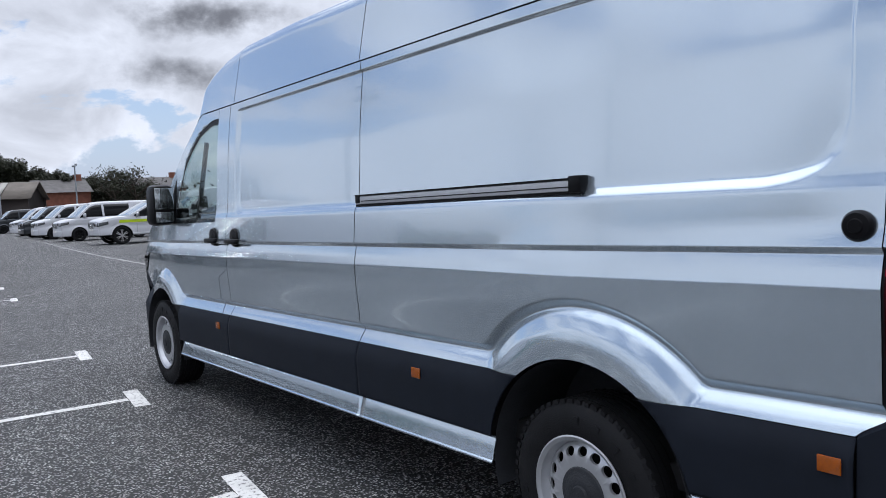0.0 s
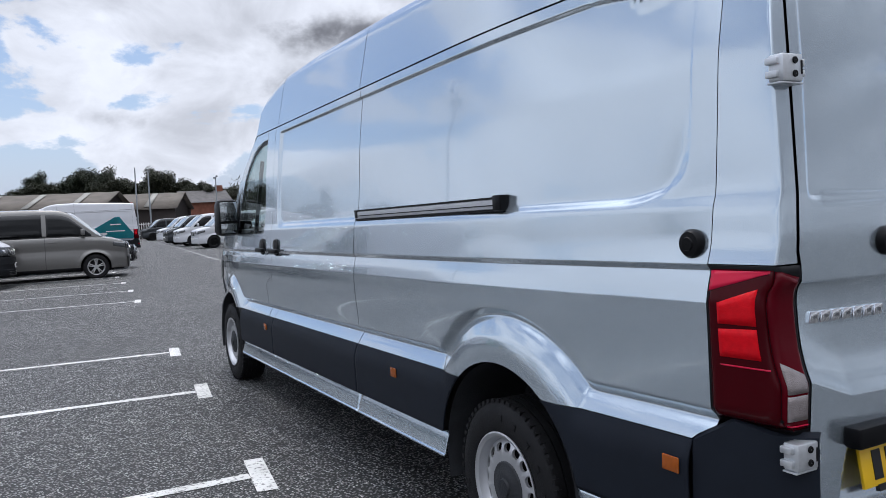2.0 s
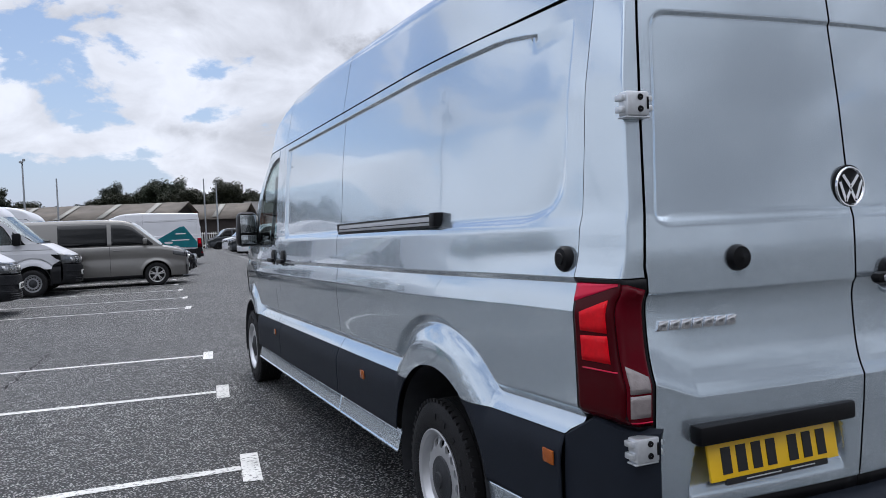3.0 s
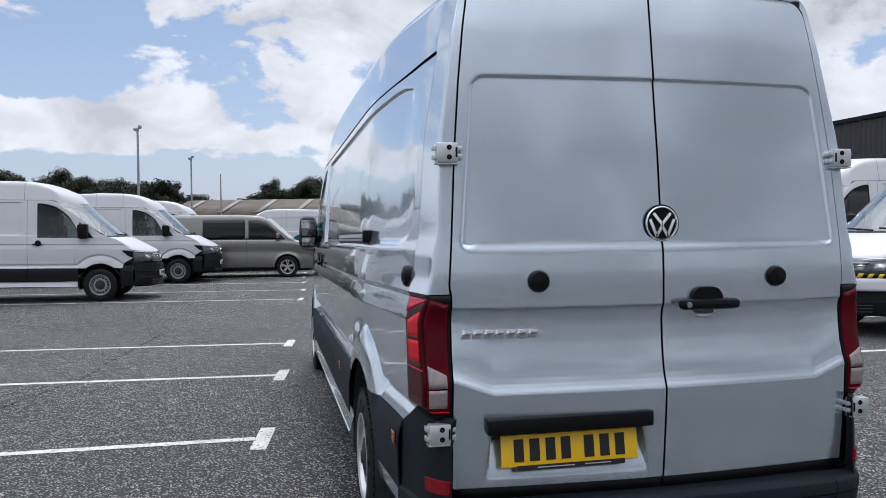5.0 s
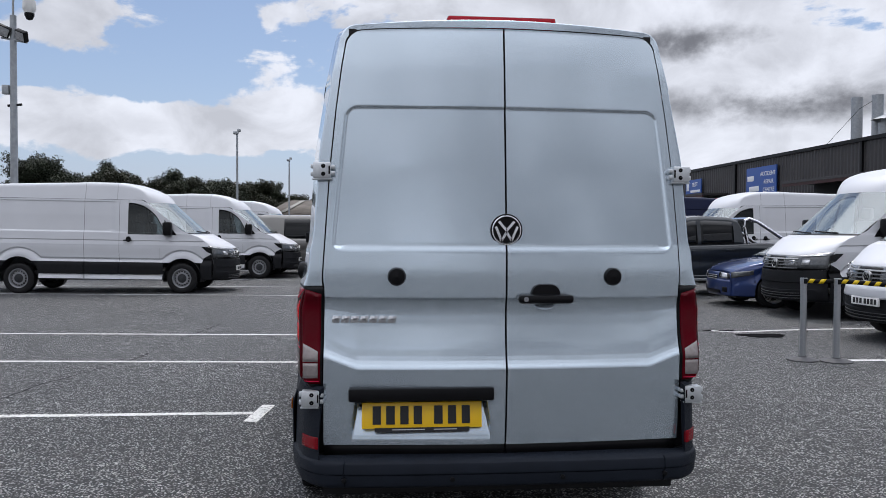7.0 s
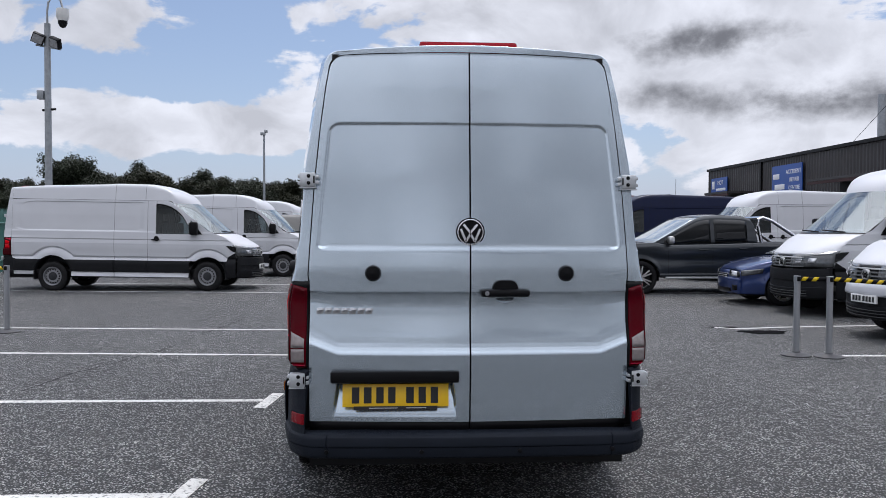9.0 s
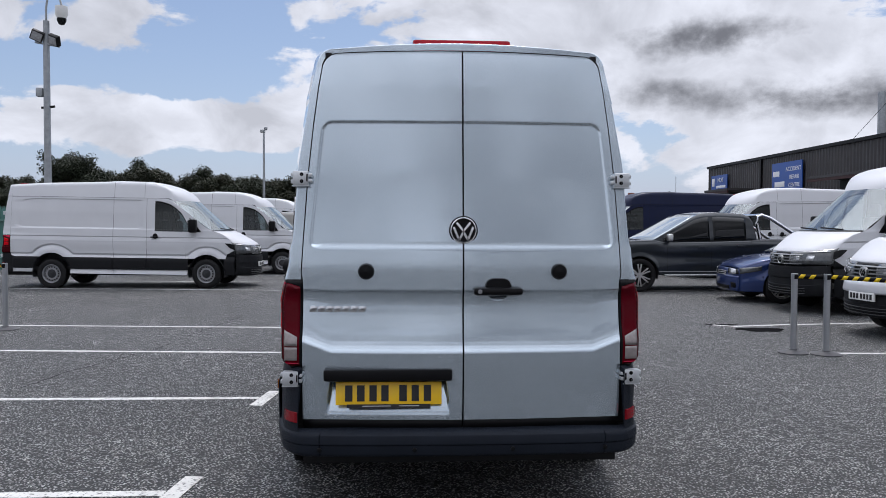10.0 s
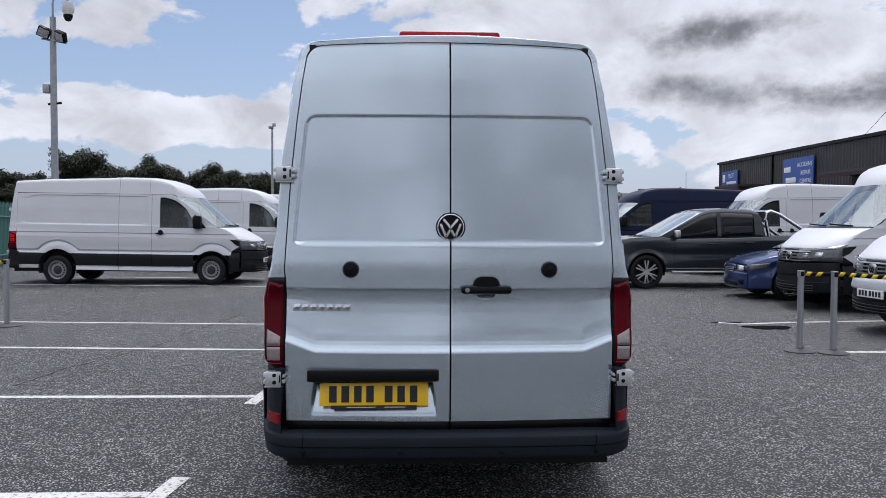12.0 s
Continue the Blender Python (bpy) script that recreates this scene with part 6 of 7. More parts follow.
# far end of the yard
white_pickup = pickup(WHITE)
tagged(white_pickup, "white pickup with a yellow-green side stripe", "pickup")
white_pickup.matrix_world = park(white_pickup, 6.45, 35.4, 92, 4.35)
for side in (-1, 1):
    boxed("stripe", HIVIS, white_pickup, min(side * 0.930, side * 0.962), max(side * 0.930, side * 0.962), 1.9, 4.45, 0.93, 1.05, label="yellow-green reflective stripe")
white_t = transporter(WHITE, True)
tagged(white_t, "white panel van parked nose out in the far row", "van", "far row of vans")
white_t.matrix_world = park(white_t, 6.4, 43.0, 93, 4.0)
for x, y in ((6.4, 49.0), (7.0, 60.5)):
    copy_thing(white_t, park(white_t, x, y, 93, 4.0))
dark_t = transporter(CHARCOAL, True)
tagged(dark_t, "dark grey panel van parked nose out in the far row", "van", "far row of vans")
dark_t.matrix_world = park(dark_t, 6.6, 54.5, 93, 4.0)
copy_thing(dark_t, park(dark_t, 7.4, 74, 93, 4.0))
for x, y in ((12.6, 50.0), (12.2, 43.5)):
    copy_thing(white_van, park(white_van, x, y, 93, 4.895))
red_van = copy_thing(dark_t, park(dark_t, 13.0, 57, 93, 4.0))
tagged(red_van, "dark van in the second far row", "van")
# van with teal vinyl, its rear doors to the aisle
teal_van = copy_thing(white_van, Matrix.Translation((2.15, 38.4, 0)) @ pose(0, 0, 0, 0, 0, 87))
tagged(teal_van, "white panel van with a teal vinyl panel on its side", "van", "white panel vans")
bm = bmesh.new()
vs = [bm.verts.new(p) for p in ((-0.985, 0.28, 0.82), (-0.985, 2.75, 0.88), (-0.985, 1.05, 1.80), (-0.985, 0.85, 1.82), (-0.985, 0.28, 1.05))]
f = bm.faces.new(vs)
bmesh.ops.solidify(bm, geom=[f], thickness=-0.006)
part("vinyl_panel", bm, TEAL, teal_van, "teal vinyl panel")
boxed("vinyl_bar", SIGN_WHITE, teal_van, -0.995, -0.984, 0.80, 1.25, 1.45, 1.50)
boxed("vinyl_bar", SIGN_WHITE, teal_van, -0.995, -0.984, 0.65, 1.45, 1.16, 1.20)
boxed("vinyl_panel", TEAL, teal_van, -0.960, -0.945, 3.6, 4.4, 1.62, 1.86, label="teal vinyl panel")

# ---------------------------------------------------------------- barrier posts
def barrier_post(x, y, h=0.955):
    p = empty("barrier_post", Matrix.Translation((x, y, 0)))
    turned("base", [(0.0, 0.175), (0.012, 0.175), (0.022, 0.15), (0.040, 0.05), (0.050, 0.042)], BASE, p, axis="z", n=40, label="round metal base")
    turned("post", [(0.03, 0.036), (h - 0.07, 0.036), (h - 0.07, 0.040), (h, 0.040), (h, 0.001)], POST, p, axis="z", n=28)
    boxed("tape_head", BLACK, p, -0.020, 0.020, -0.045, -0.030, h - 0.065, h - 0.008, bevel=0.003)
    return tagged(p, "grey metal barrier post on a round base", "barrier post", "barrier posts")


posts = [(4.39, 5.23), (4.72, 5.10), (-5.96, 7.62)]
for q in posts:
    barrier_post(*q)


def barrier_tape(a, b, sag, n=30):
    """Black and yellow webbing between two heads: a band with slanted yellow pieces."""
    a, b = Vector(a), Vector(b)
    t = empty("barrier_tape", Matrix.Translation(a))
    d = b - a
    pt = lambda q, dz: d * q + Vector((0, 0, -sag * 4 * q * (1 - q) + dz))
    nrm = Vector((-d.y, d.x, 0)).normalized() * (-1 if -d.x < 0 else 1)
    if nrm.y > 0:
        nrm = -nrm
    surf("webbing", [[pt(q, -0.025) + nrm * s for q in np.linspace(0, 1, 24)] for s in (0, 0)][:1] + [[pt(q, 0.025) for q in np.linspace(0, 1, 24)]], BLACK, t, "", tuple(-nrm * 5), 0.002)
    ln = d.length
    k = 0.0
    while k < ln - 0.06:
        q0, q1 = k / ln, (k + 0.055) / ln
        s = 0.035 / ln
        P = [[pt(q0, -0.025) + nrm * 0.003, pt(q1, -0.025) + nrm * 0.003], [pt(q0 + s, 0.025) + nrm * 0.003, pt(q1 + s, 0.025) + nrm * 0.003]]
        surf("yellow_stripe", P, TAPE_Y, t, "", tuple(-nrm * 5), 0.001)
        k += 0.115
    return tagged(t, "black and yellow striped barrier tape between posts", "barrier tape")


barrier_tape((4.42, 5.21, 0.925), (4.69, 5.11, 0.925), 0.006)
barrier_tape((4.75, 5.09, 0.925), (7.4, 4.30, 0.925), 0.05)
barrier_tape((-5.99, 7.60, 0.925), (-7.6, 7.2, 0.925), 0.02)

# ---------------------------------------------------------------- workshop building
def workshop():
    b = empty("workshop", Matrix.Translation((23.6, 0, 0)))
    y0, y1, h = 4.0, 55.1, 6.05
    n = int((y1 - y0) / 0.3)
    row = []
    for k in range(n + 1):
        y = y0 + (y1 - y0) * k / n
        for dy, dx in ((0.0, 0.0), (0.12, 0.0), (0.15, -0.035), (0.27, -0.035)):
            row.append((dx, y + dy))
    surf("wall", [[(x, y, z) for x, y in row] for z in (2.9, h)], CLADDING, b, "dark brown profiled metal cladding", (30, 30, 3))
    boxed("lower_wall", SHED_WALL, b, 0.05, 0.3, y0, y1, 0, 2.95)
    boxed("end_wall", CLADDING, b, 0.0, 26.0, y1, y1 + 0.25, 0, h)
    boxed("eaves_trim", BLACK, b, -0.16, 0.10, y0, y1 + 0.35, h - 0.04, h + 0.14)
    bm = bmesh.new()
    vs = [bm.verts.new(p) for p in ((-0.05, y0, h + 0.08), (-0.05, y1 + 0.3, h + 0.08), (13, y1 + 0.3, h + 1.3), (13, y0, h + 1.3))]
    f = bm.faces.new(vs)
    bmesh.ops.solidify(bm, geom=[f], thickness=0.1)
    part("roof", bm, SHED_ROOF, b)
    for ya, yb, za in ((47.6, 51.5, 4.02), (8.0, 37.3, 4.12)):
        boxed("canopy", CLADDING, b, -1.9, 0.0, ya, yb, za, za + 0.14)
        boxed("canopy_fascia", RED_DULL, b, -1.88, -1.80, ya, yb, za - 0.16, za)
        # dark sheet on the wall paints in the shade below the canopy
        boxed("painted_canopy_shade", GAP, b, -0.04, 0.0, ya, yb, za - 1.4, za)
    for y in (46.4, 33.0, 20.0):
        boxed("downpipe", BLACK, b, -0.14, -0.03, y, y + 0.14, 0.0, h)
    return tagged(b, "dark brown metal-clad workshop with flat eaves", "workshop")


shop = workshop()


def flue(x, y, r, z0, z1, cap):
    f = empty("flue", Matrix.Translation((x, y, 0)))
    turned("pipe", [(z0, r), (z1, r), (z1, r - 0.03), (z1 - 0.3, r - 0.03)], GALV, f, axis="z", n=24)
    turned("collar", [(z0, r + 0.08), (z0 + 0.25, r + 0.02), (z0 + 0.3, r)], GALV, f, axis="z", n=24)
    if cap:
        turned("cowl", [(z1 + 0.15, r + 0.32), (z1 + 0.42, 0.02)], GALV, f, axis="z", n=24)
        turned("cowl_stay", [(z1 - 0.1, r * 0.5), (z1 + 0.3, r * 0.5)], GALV, f, axis="z", n=12)
    return tagged(f, "galvanised steel flue on the workshop roof" + (" with a rain cowl" if cap else ""), "flue", "workshop flues")


def wall_sign(y0, y1, z0, z1, words, bars):
    """A flat board on the workshop wall, facing -x; lettering reads from far to near."""
    s = empty("wall_sign", Matrix.Translation((23.5, y1, z0)))
    w, h = y1 - y0, z1 - z0
    boxed("board", SIGN_BLUE, s, -0.10, -0.04, -w, 0, 0, h)
    for text, u, v, size in words:
        cu = bpy.data.curves.new("lettering", "FONT")
        cu.body, cu.size, cu.align_x, cu.align_y, cu.extrude = text, size, "CENTER", "CENTER", 0.006
        cu.materials.append(SIGN_WHITE)
        ob = new("lettering", cu)
        ob.parent = s
        ob.matrix_local = Matrix.Translation((-0.11, -u * w, v * h)) @ pose(0, 0, 0, 90, 0, -90)
    for u0, u1, v0, v1 in bars:
        boxed("sign_bar", SIGN_WHITE, s, -0.112, -0.10, -u1 * w, -u0 * w, v0 * h, v1 * h, bevel=0.004)
    return s


tagged(wall_sign(41.0, 44.7, 3.2, 5.55, (("ACCIDENT", 0.73, 0.80, 0.37), ("REPAIR", 0.76, 0.59, 0.37), ("CENTRE", 0.76, 0.38, 0.37)), ((0.04, 0.26, 0.64, 0.78), (0.10, 0.44, 0.36, 0.50))),
       "blue sign board with white words on the workshop wall", "sign")
tagged(wall_sign(51.6, 54.4, 4.25, 5.40, (("MOT", 0.6, 0.66, 0.46),), ((0.06, 0.22, 0.30, 0.80), (0.32, 0.92, 0.16, 0.32))), "small blue sign board high on the workshop wall", "sign")

# ---------------------------------------------------------------- poles
def floodlight_pole():
    p = empty("camera_pole", Matrix.Translation((-10.64, 19.6, 0)))
    tube("mast", [(0, 0, 0), (0, 0, 4.2), (0, 0, 7.45)], [0.105, 0.095, 0.085], GALV, p, n=16)
    tube("gooseneck", [(0, 0, 7.4), (0, 0, 7.82), (0.04, 0, 8.08), (0.20, 0, 8.24), (0.38, 0, 8.14), (0.44, 0, 7.91)], 0.030, GALV, p)
    turned("dome_camera", [(7.91, 0.06), (7.88, 0.17), (7.64, 0.18), (7.58, 0.14), (7.48, 0.12), (7.42, 0.02)], PLATE_WHITE, p, at=(0.44, 0, 0), axis="z", n=20, label="white dome camera housing")
    turned("dome_glass", [(7.58, 0.13), (7.46, 0.13), (7.36, 0.08), (7.33, 0.001)], GLASS_DARK, p, at=(0.44, 0, 0), axis="z", n=20)
    for sx, rz in ((-0.20, 20), (0.30, -20)):
        boxed("floodlight", BLACK, p, -0.17, 0.17, -0.10, 0.05, -0.15, 0.15, bevel=0.02, m=Matrix.Translation((sx, -0.12, 7.0 - 0.12 * (sx > 0))) @ pose(0, 0, 0, 30, 22, rz), label="black floodlight")
        boxed("lamp_glass", LAMP, p, -0.14, 0.14, -0.108, -0.10, -0.12, 0.12, m=Matrix.Translation((sx, -0.12, 7.0 - 0.12 * (sx > 0))) @ pose(0, 0, 0, 30, 22, rz))
    tube("bracket", [(-0.3, -0.05, 6.82), (0.4, -0.05, 6.70)], 0.03, GALV, p)
    boxed("junction_box", GALV, p, -0.28, -0.10, -0.10, 0.08, 5.25, 5.50, bevel=0.01)
    tube("clamp", [(-0.16, 0, 4.93), (0.22, 0, 4.97)], 0.035, BLACK, p)
    return tagged(p, "grey steel pole with floodlights and a dome camera", "pole")


floodlight_pole()


def lamp_pole(x, y, h, head=True):
    p = empty("lamp_pole", Matrix.Translation((x, y, 0)))
    tube("mast", [(0, 0, 0), (0, 0, h * 0.5), (0, 0, h)], [0.085, 0.075, 0.06], GALV, p, n=10)
    if head:
        boxed("lamp_head", GALV, p, -0.22, 0.08, -0.12, 0.12, h - 0.05, h + 0.14, bevel=0.04)
        boxed("lamp_head", GALV, p, 0.02, 0.22, -0.1, 0.1, h + 0.10, h + 0.30, bevel=0.04)
    return tagged(p, "tall grey lamp pole beyond the parked vans", "pole", "lamp poles")


for x, y, h, hd in ((-8.9, 45.6, 7.4, True), (-7.8, 65.3, 7.5, True), (-5.9, 72.9, 6.8, False), (7.1, 80.0, 7.1, False), (8.3, 80.0, 6.8, False), (14.8, 80, 5.9, True), (-13.9, 10.0, 8.0, True)):
    lamp_pole(x, y, h, hd)

# ---------------------------------------------------------------- fence
fence = empty("palisade_fence", Matrix.Translation((-12.2, 16.2, -0.10)))
tagged(fence, "green steel palisade fence behind the bays", "fence")
bm = bmesh.new()
vs = [(-0.035, 0.0, 0.1), (-0.03, 0.02, 0.1), (0.03, 0.02, 0.1), (0.035, 0.0, 0.1), (-0.035, 0.0, 2.1), (-0.03, 0.02, 2.1), (0.03, 0.02, 2.1), (0.035, 0.0, 2.1), (-0.012, 0.01, 2.25), (0.012, 0.01, 2.25)]
vb = [bm.verts.new(v) for v in vs]
for f in ((0, 1, 5, 4), (1, 2, 6, 5), (2, 3, 7, 6), (3, 0, 4, 7), (4, 5, 8), (5, 6, 9, 8), (6, 7, 9), (7, 4, 8, 9)):
    bm.faces.new([vb[k] for k in f])
pale = bpy.data.meshes.new("pale")
bm.to_mesh(pale)
bm.free()
pale.materials.append(GREEN_STEEL)
for k in range(70):
    child("pale", pale, fence, at=pose(-0.14 * k * 0.25, 0.155 * k, 0, 0, 0, 90))
for z in (0.5, 1.75):
    tube("fence_rail", [(0.05, 0, z), (-2.4, 10.8, z)], 0.03, GREEN_STEEL, fence)

# ---------------------------------------------------------------- sheds and houses
def shed(x, y, L, D, turn, eave, ridge, name="shed"):
    """A long shed whose near gable corner stands at x, y; turned clockwise so that the gable shows."""
    s = empty(name, Matrix.Translation((x, y, 0)) @ pose(0, 0, 0, 0, 0, -turn) @ Matrix.Translation((-L, 0, 0)))
    boxed("wall", SHED_WALL, s, 0, L, 0.0, 0.25, 0, eave)
    boxed("wall", SHED_WALL, s, 0, L, D - 0.25, D, 0, eave)
    for xg in (0.0, L - 0.25):
        bm = bmesh.new()
        vs = [bm.verts.new(p) for p in ((xg, 0, 0), (xg, D, 0), (xg, D, eave), (xg, D / 2, ridge - 0.05), (xg, 0, eave))]
        f = bm.faces.new(vs)
        bmesh.ops.solidify(bm, geom=[f], thickness=-0.25)
        part("gable", bm, SHED_WALL, s)
    for ya, yb in ((-0.4, D / 2), (D + 0.4, D / 2)):
        za = eave - 0.15
        n = int(L / 1.0)
        P = [[(-0.3 + (L + 0.6) * k / n, ya, za + (0.05 if k % 2 else 0)) for k in range(n + 1)], [(-0.3 + (L + 0.6) * k / n, yb, ridge + (0.05 if k % 2 else 0)) for k in range(n + 1)]]
        surf("roof", P, SHED_ROOF, s, "weathered corrugated roof", (L / 2, D / 2, -5), 0.06)
    for k in range(int(L / 4)):
        xa = 1.5 + 4.2 * k
        P = [[(xa + 0.6 * q, -0.2 + (D / 2 + 0.1) * t, eave - 0.02 + (ridge - eave + 0.02) * t + 0.09) for q in (0, 1.0)] for t in (0.05, 0.95)]
        surf("rooflight", P, ROOFLIGHT, s, "pale translucent roof sheet", (L / 2, D / 2, -5), 0.03)
    return tagged(s, "brown shed with a weathered sheet roof", "shed", "far sheds")


shed(3.6, 78.4, 17, 11.5, 21, 3.3, 4.95)
shed(11.2, 83.5, 13, 9.5, 20, 3.2, 4.85)
shed(-12.5, 82.0, 16, 12, 21, 2.4, 4.0)
for x, y, r in ((14.6, 97, 4.0), (27, 100, 4.2)):
    hs = empty("house", Matrix.Translation((x, y, 0)))
    boxed("wall", BRICK_FAR, hs, 0, 5.5, 0, 7, 0, r)
    bm = bmesh.new()
    vs = [bm.verts.new(p) for p in ((-0.3, -0.3, r - 0.1), (5.8, -0.3, r - 0.1), (5.8, 7.3, r - 0.1), (-0.3, 7.3, r - 0.1), (-0.3, 3.5, r + 1.5), (5.8, 3.5, r + 1.5))]
    for f in ((0, 1, 5, 4), (2, 3, 4, 5), (1, 2, 5), (3, 0, 4), (0, 3, 2, 1)):
        bm.faces.new([vs[k] for k in f])
    part("roof", bm, TILE_FAR, hs)
    boxed("chimney", BRICK_FAR, hs, 4.6, 5.3, 3.1, 3.9, r + 0.8, r + 2.1)
    tagged(hs, "far brick house with a tiled roof", "house")

# white rail fence at the far end
rf = empty("railing", Matrix.Translation((6.6, 81, 0)))
tagged(rf, "white railing at the far end of the yard", "railing")
for k in range(16):
    boxed("railing_bar", PLATE_WHITE, rf, k * 0.22, k * 0.22 + 0.06, 0, 0.05, 0.1, 1.7)
for z in (0.3, 1.5):
    boxed("railing_rail", PLATE_WHITE, rf, 0, 3.5, -0.02, 0.07, z, z + 0.08)
boxed("yard_wall", SHED_WALL, rf, 3.6, 28, 0, 0.2, 0, 1.9)

# ---------------------------------------------------------------- trees
def tree_meshes(seed, h, spread, leaf, mat, bare=False):
    rnd = random.Random(seed)
    V, F = [], []
    tips = []

    def limb(p, d, length, r, level):
        n = 5
        pts, q = [p], p
        for k in range(n):
            d = (d + Vector((rnd.uniform(-1, 1), rnd.uniform(-1, 1), rnd.uniform(-0.3, 0.6))) * 0.16).normalized()
            q = q + d * length / n
            pts.append(q)
        base = len(V)
        for k, c in enumerate(pts):
            rr = r * (1 - 0.7 * k / n)
            u = d.cross(Vector((0.3, 1, 0.2))).normalized()
            w = d.cross(u)
            for j in range(6):
                V.append(c + (u * math.cos(j * math.pi / 3) + w * math.sin(j * math.pi / 3)) * rr)
        for k in range(n):
            for j in range(6):
                a, b2 = base + 6 * k + j, base + 6 * k + (j + 1) % 6
                F.append((a, b2, b2 + 6, a + 6))
        if level < 3:
            for k in range(4 if level else 7):
                t = rnd.uniform(0.35, 1.0)
                c = pts[min(n, int(t * n))]
                ang = rnd.uniform(0, 2 * math.pi)
                dd = Vector((math.cos(ang), math.sin(ang), rnd.uniform(0.15, 0.9))).normalized()
                limb(c, dd, length * rnd.uniform(0.45, 0.7), r * 0.45, level + 1)
        if level >= 1:
            tips.extend(pts[2:])

    limb(Vector((0, 0, 0)), Vector((0, 0, 1)), h * 0.62, h * 0.028, 0)
    trunk = mesh_data("trunk", V, F, BARK, True)
    LV, LF = [], []
    for c in tips:
        for k in range(3 if bare else 92):
            dv = Vector((rnd.gauss(0, 1), rnd.gauss(0, 1), rnd.gauss(0, 1))).normalized() * rnd.random() ** 0.4
            o = c + Vector((dv.x, dv.y, dv.z * 0.8)) * h * 0.075 * spread
            a = Vector((rnd.uniform(-1, 1), rnd.uniform(-1, 1), rnd.uniform(-1, 1))).normalized()
            b2 = a.cross(Vector((rnd.uniform(-1, 1), rnd.uniform(-1, 1), 1))).normalized()
            s = leaf * rnd.uniform(0.6, 1.3)
            i = len(LV)
            LV += [o - a * s, o + b2 * s * 0.6, o + a * s, o - b2 * s * 0.6 + Vector((0, 0, s * 0.2))]
            LF.append((i, i + 1, i + 2, i + 3))
    crown = mesh_data("crown", LV, LF, mat, False)
    return trunk, crown


kinds = [tree_meshes(11, 11.5, 1.05, 0.125, LEAF), tree_meshes(23, 11.0, 1.15, 0.13, LEAF), tree_meshes(5, 8.5, 1.20, 0.115, LEAF_B), tree_meshes(42, 7.5, 0.9, 0.12, LEAF_B, True), tree_meshes(71, 12.0, 0.85, 0.12, LEAF)]
rnd = random.Random(3)
tops = [max(v.co.z for v in crown.vertices) for _, crown in kinds]
# bearing (degrees from +y to the right), height, kind: single trees along the yard's far edge
TREES = ((-43, 8.6, 1), (-40, 9.0, 0), (-36.5, 8.2, 2), (-33.5, 8.8, 1), (-30.5, 8.0, 2), (-28, 7.8, 0), (-26, 8.2, 2), (-24.6, 8.6, 1), (-21.7, 10.6, 0), (-20.2, 11.2, 1), (-18.7, 10.8, 4), (-17.2, 9.2, 2), (-15.8, 8.2, 2),
         (-14.2, 9.5, 4), (-12.9, 8.4, 2), (-11.6, 9.6, 1), (-10.2, 8.7, 0), (-8.8, 8.6, 2), (-7.2, 8.5, 4), (-5.4, 6.6, 2), (-3.0, 5.8, 2), (-0.6, 7.2, 2), (0.8, 8.7, 1), (2.2, 9.4, 0), (3.7, 8.6, 4), (4.9, 7.8, 2), (6.5, 9.3, 4), (7.3, 8.2, 2),
         (9.8, 7.0, 2), (11.3, 6.4, 2), (12.8, 6.0, 2))
spots = []
for az, h, k in TREES:
    far = 108 + rnd.uniform(-3, 5)
    spots.append((-1.0 + far * math.sin(radians(az)), -3.0 + far * math.cos(radians(az)), k, h))
    az2, far = az + rnd.uniform(0.5, 1.1), 118 + rnd.uniform(-2, 4)
    spots.append((-1.0 + far * math.sin(radians(az2)), -3.0 + far * math.cos(radians(az2)), rnd.choice((0, 1, 2)), h * rnd.uniform(0.72, 0.86)))
for az in range(-122, -46, 5):
    far = 76 + rnd.uniform(-6, 8)
    spots.append((-1.0 + far * math.sin(radians(az)), -3.0 + far * math.cos(radians(az)), rnd.choice((0, 1, 2, 4)), rnd.uniform(6.5, 9.5)))
for az, h in ((13.6, 6.6), (14.6, 7.2)):
    for k, q in ((3, 1.0), (2, 0.70)):
        far = 100 + rnd.uniform(-2, 2) + 4 * (k == 2)
        spots.append((-1.0 + far * math.sin(radians(az)), -3.0 + far * math.cos(radians(az)), k, h * q))
for x, y, k, h in spots:
    t = empty("tree", Matrix.Translation((x, y, 0)) @ pose(0, 0, 0, 0, 0, rnd.uniform(0, 360)) @ Matrix.Scale(h / tops[k], 4))
    child("trunk", kinds[k][0], t)
    child("crown", kinds[k][1], t)
    tagged(t, "bare-branched tree beyond the yard" if k == 3 else "dark green leafy tree beyond the yard", "tree", "trees beyond the yard")
hedge_v, hedge_f = [], []
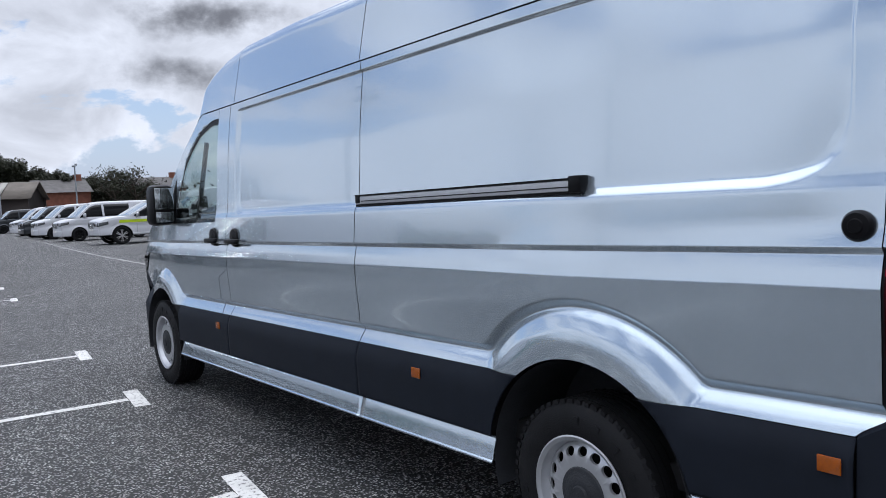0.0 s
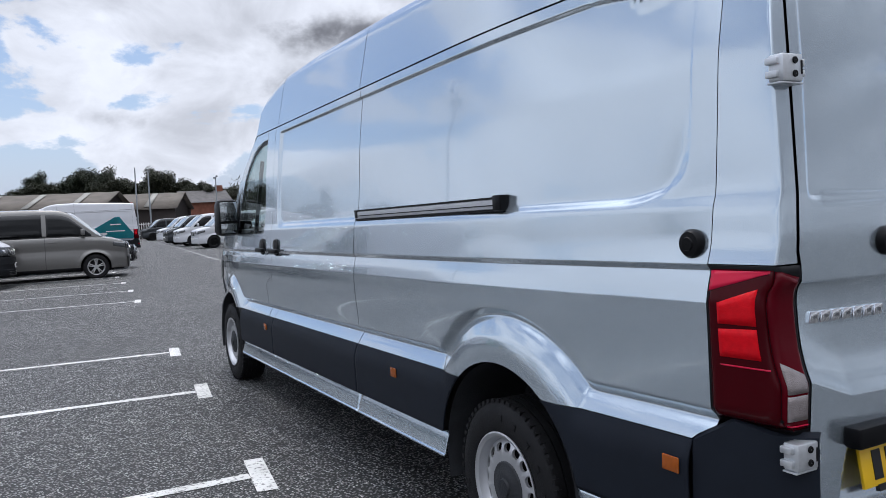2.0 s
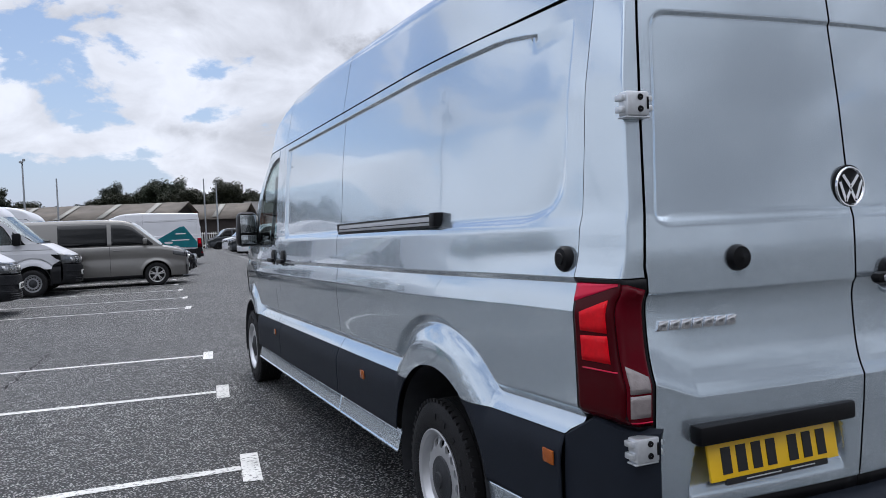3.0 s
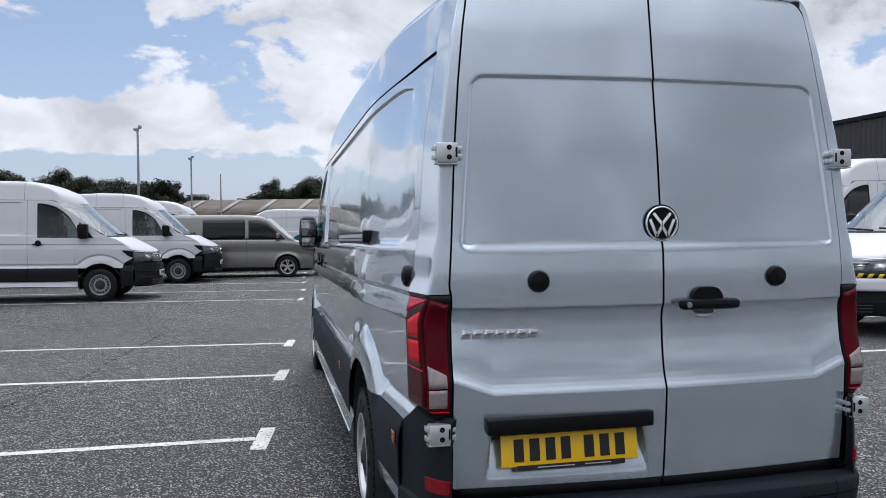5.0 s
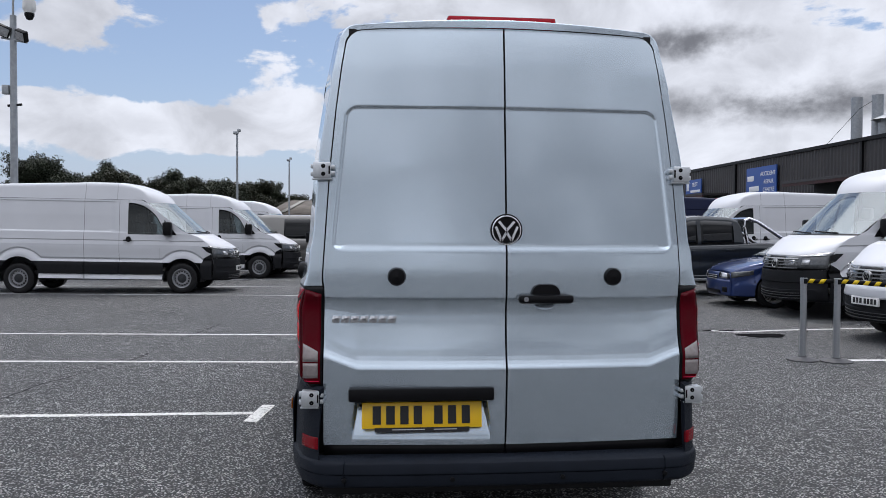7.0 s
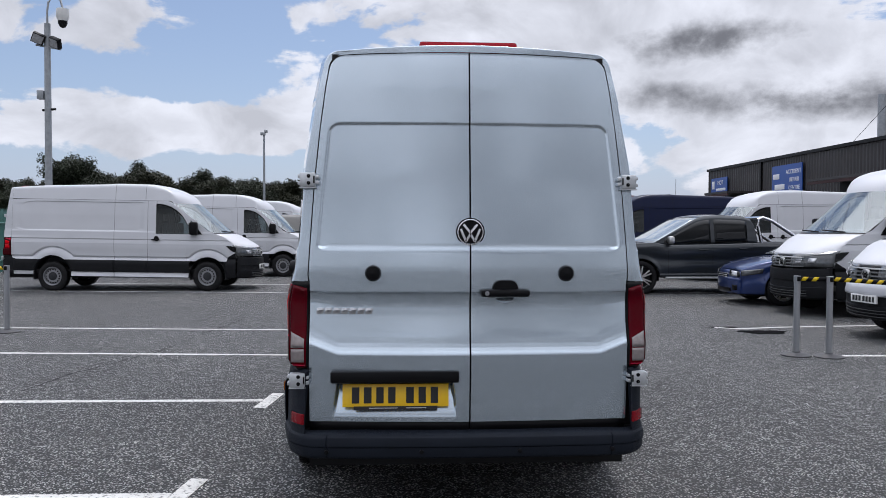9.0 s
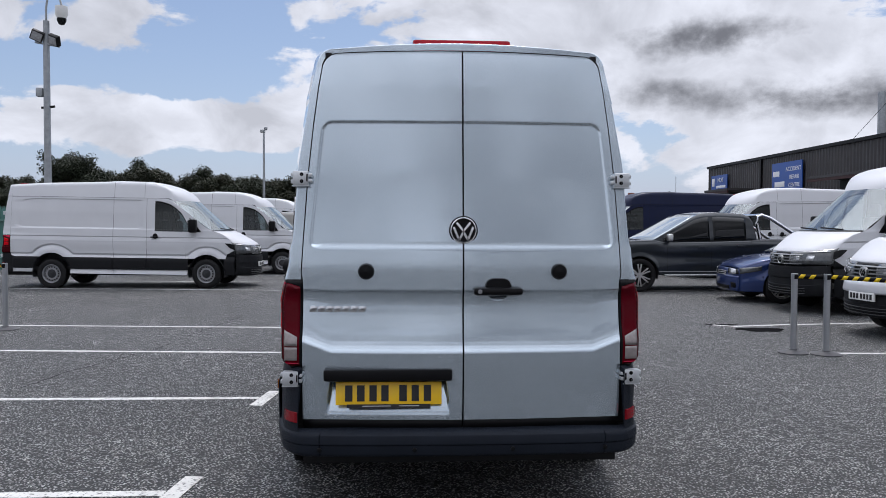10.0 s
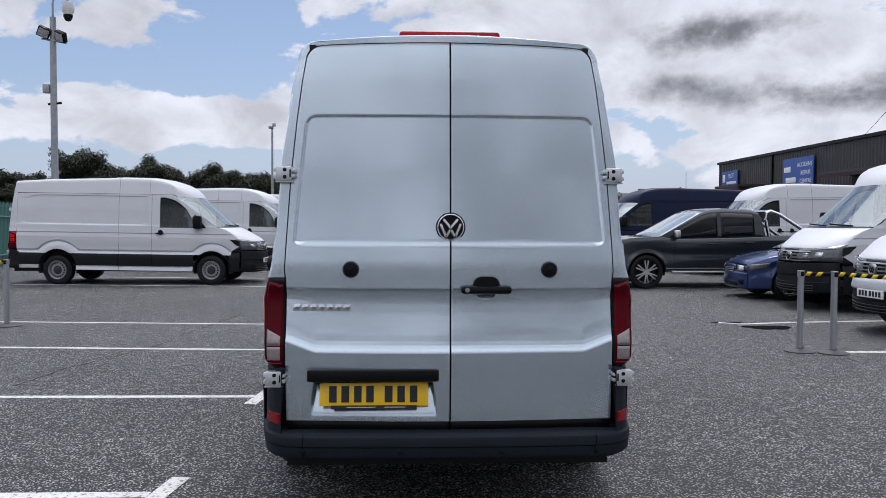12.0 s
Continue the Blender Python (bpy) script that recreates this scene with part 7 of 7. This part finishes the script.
for k in range(16000):
    x, z = rnd.uniform(-90, 45), abs(rnd.gauss(0, 1.0)) * 1.5
    o = Vector((x, 118 + rnd.uniform(-2, 2), z + 0.3 + 0.8 * math.sin(x * 0.35)))
    a = Vector((rnd.uniform(-1, 1), rnd.uniform(-1, 1), rnd.uniform(-1, 1))).normalized()
    b2 = a.cross(Vector((rnd.uniform(-1, 1), 1, rnd.uniform(-1, 1)))).normalized()
    i = len(hedge_v)
    hedge_v += [o - a * 0.3, o + b2 * 0.22, o + a * 0.3, o - b2 * 0.22]
    hedge_f.append((i, i + 1, i + 2, i + 3))
tagged(new("hedge", mesh_data("hedge", hedge_v, hedge_f, LEAF, False)), "dark undergrowth along the yard's far edge", "hedge", kind="stuff")

# a stay wire over the workshop roof and a thin aerial beyond it
tube("stay_wire", [(0.6, 37.6, 6.1), (0.6, 34.37, 7.82), (1.3, 34.1, 8.3)], 0.012, BLACK, shop, "thin black stay wire", 6)
aerial = empty("aerial", Matrix.Translation((22.65, 60.0, 0)))
tube("mast", [(0, 0, 0), (0, 0, 5.75)], [0.03, 0.02], GALV, aerial, n=6)
tagged(aerial, "thin grey aerial mast beside the workshop", "aerial")

# flues stand on the workshop roof
for x, y, r, z0, z1, cap in ((25.0, 35.8, 0.28, 6.05, 8.65, False), (25.0, 34.1, 0.27, 6.05, 8.5, False), (24.9, 33.4, 0.30, 6.05, 7.0, True)):
    flue(x, y, r, z0, z1, cap)

# oil stain and a dropped kerb drain
OIL = material("dark_damp_patch", (0.012, 0.012, 0.013), 1.0, 0.0, 0.0, 0.3, 9.0, spec=0.0)
for cx, cy, rx, ry in ((4.98, 7.28, 0.33, 0.26), (4.62, 7.86, 0.24, 0.10)):
    st = []
    for a in np.linspace(0, 2 * math.pi, 41)[:-1]:
        st.append((cx + rx * math.cos(a) * (1 + 0.22 * math.sin(3 * a) + 0.06 * math.sin(11 * a)), cy + ry * math.sin(a) * (1 + 0.2 * math.cos(2 * a) + 0.08 * math.sin(9 * a)), 0.003))
    tagged(new("oil_stain", mesh_data("oil_stain", st, [tuple(range(40))], OIL, False)), "dark damp stain on the tarmac", "stain", kind="structure")
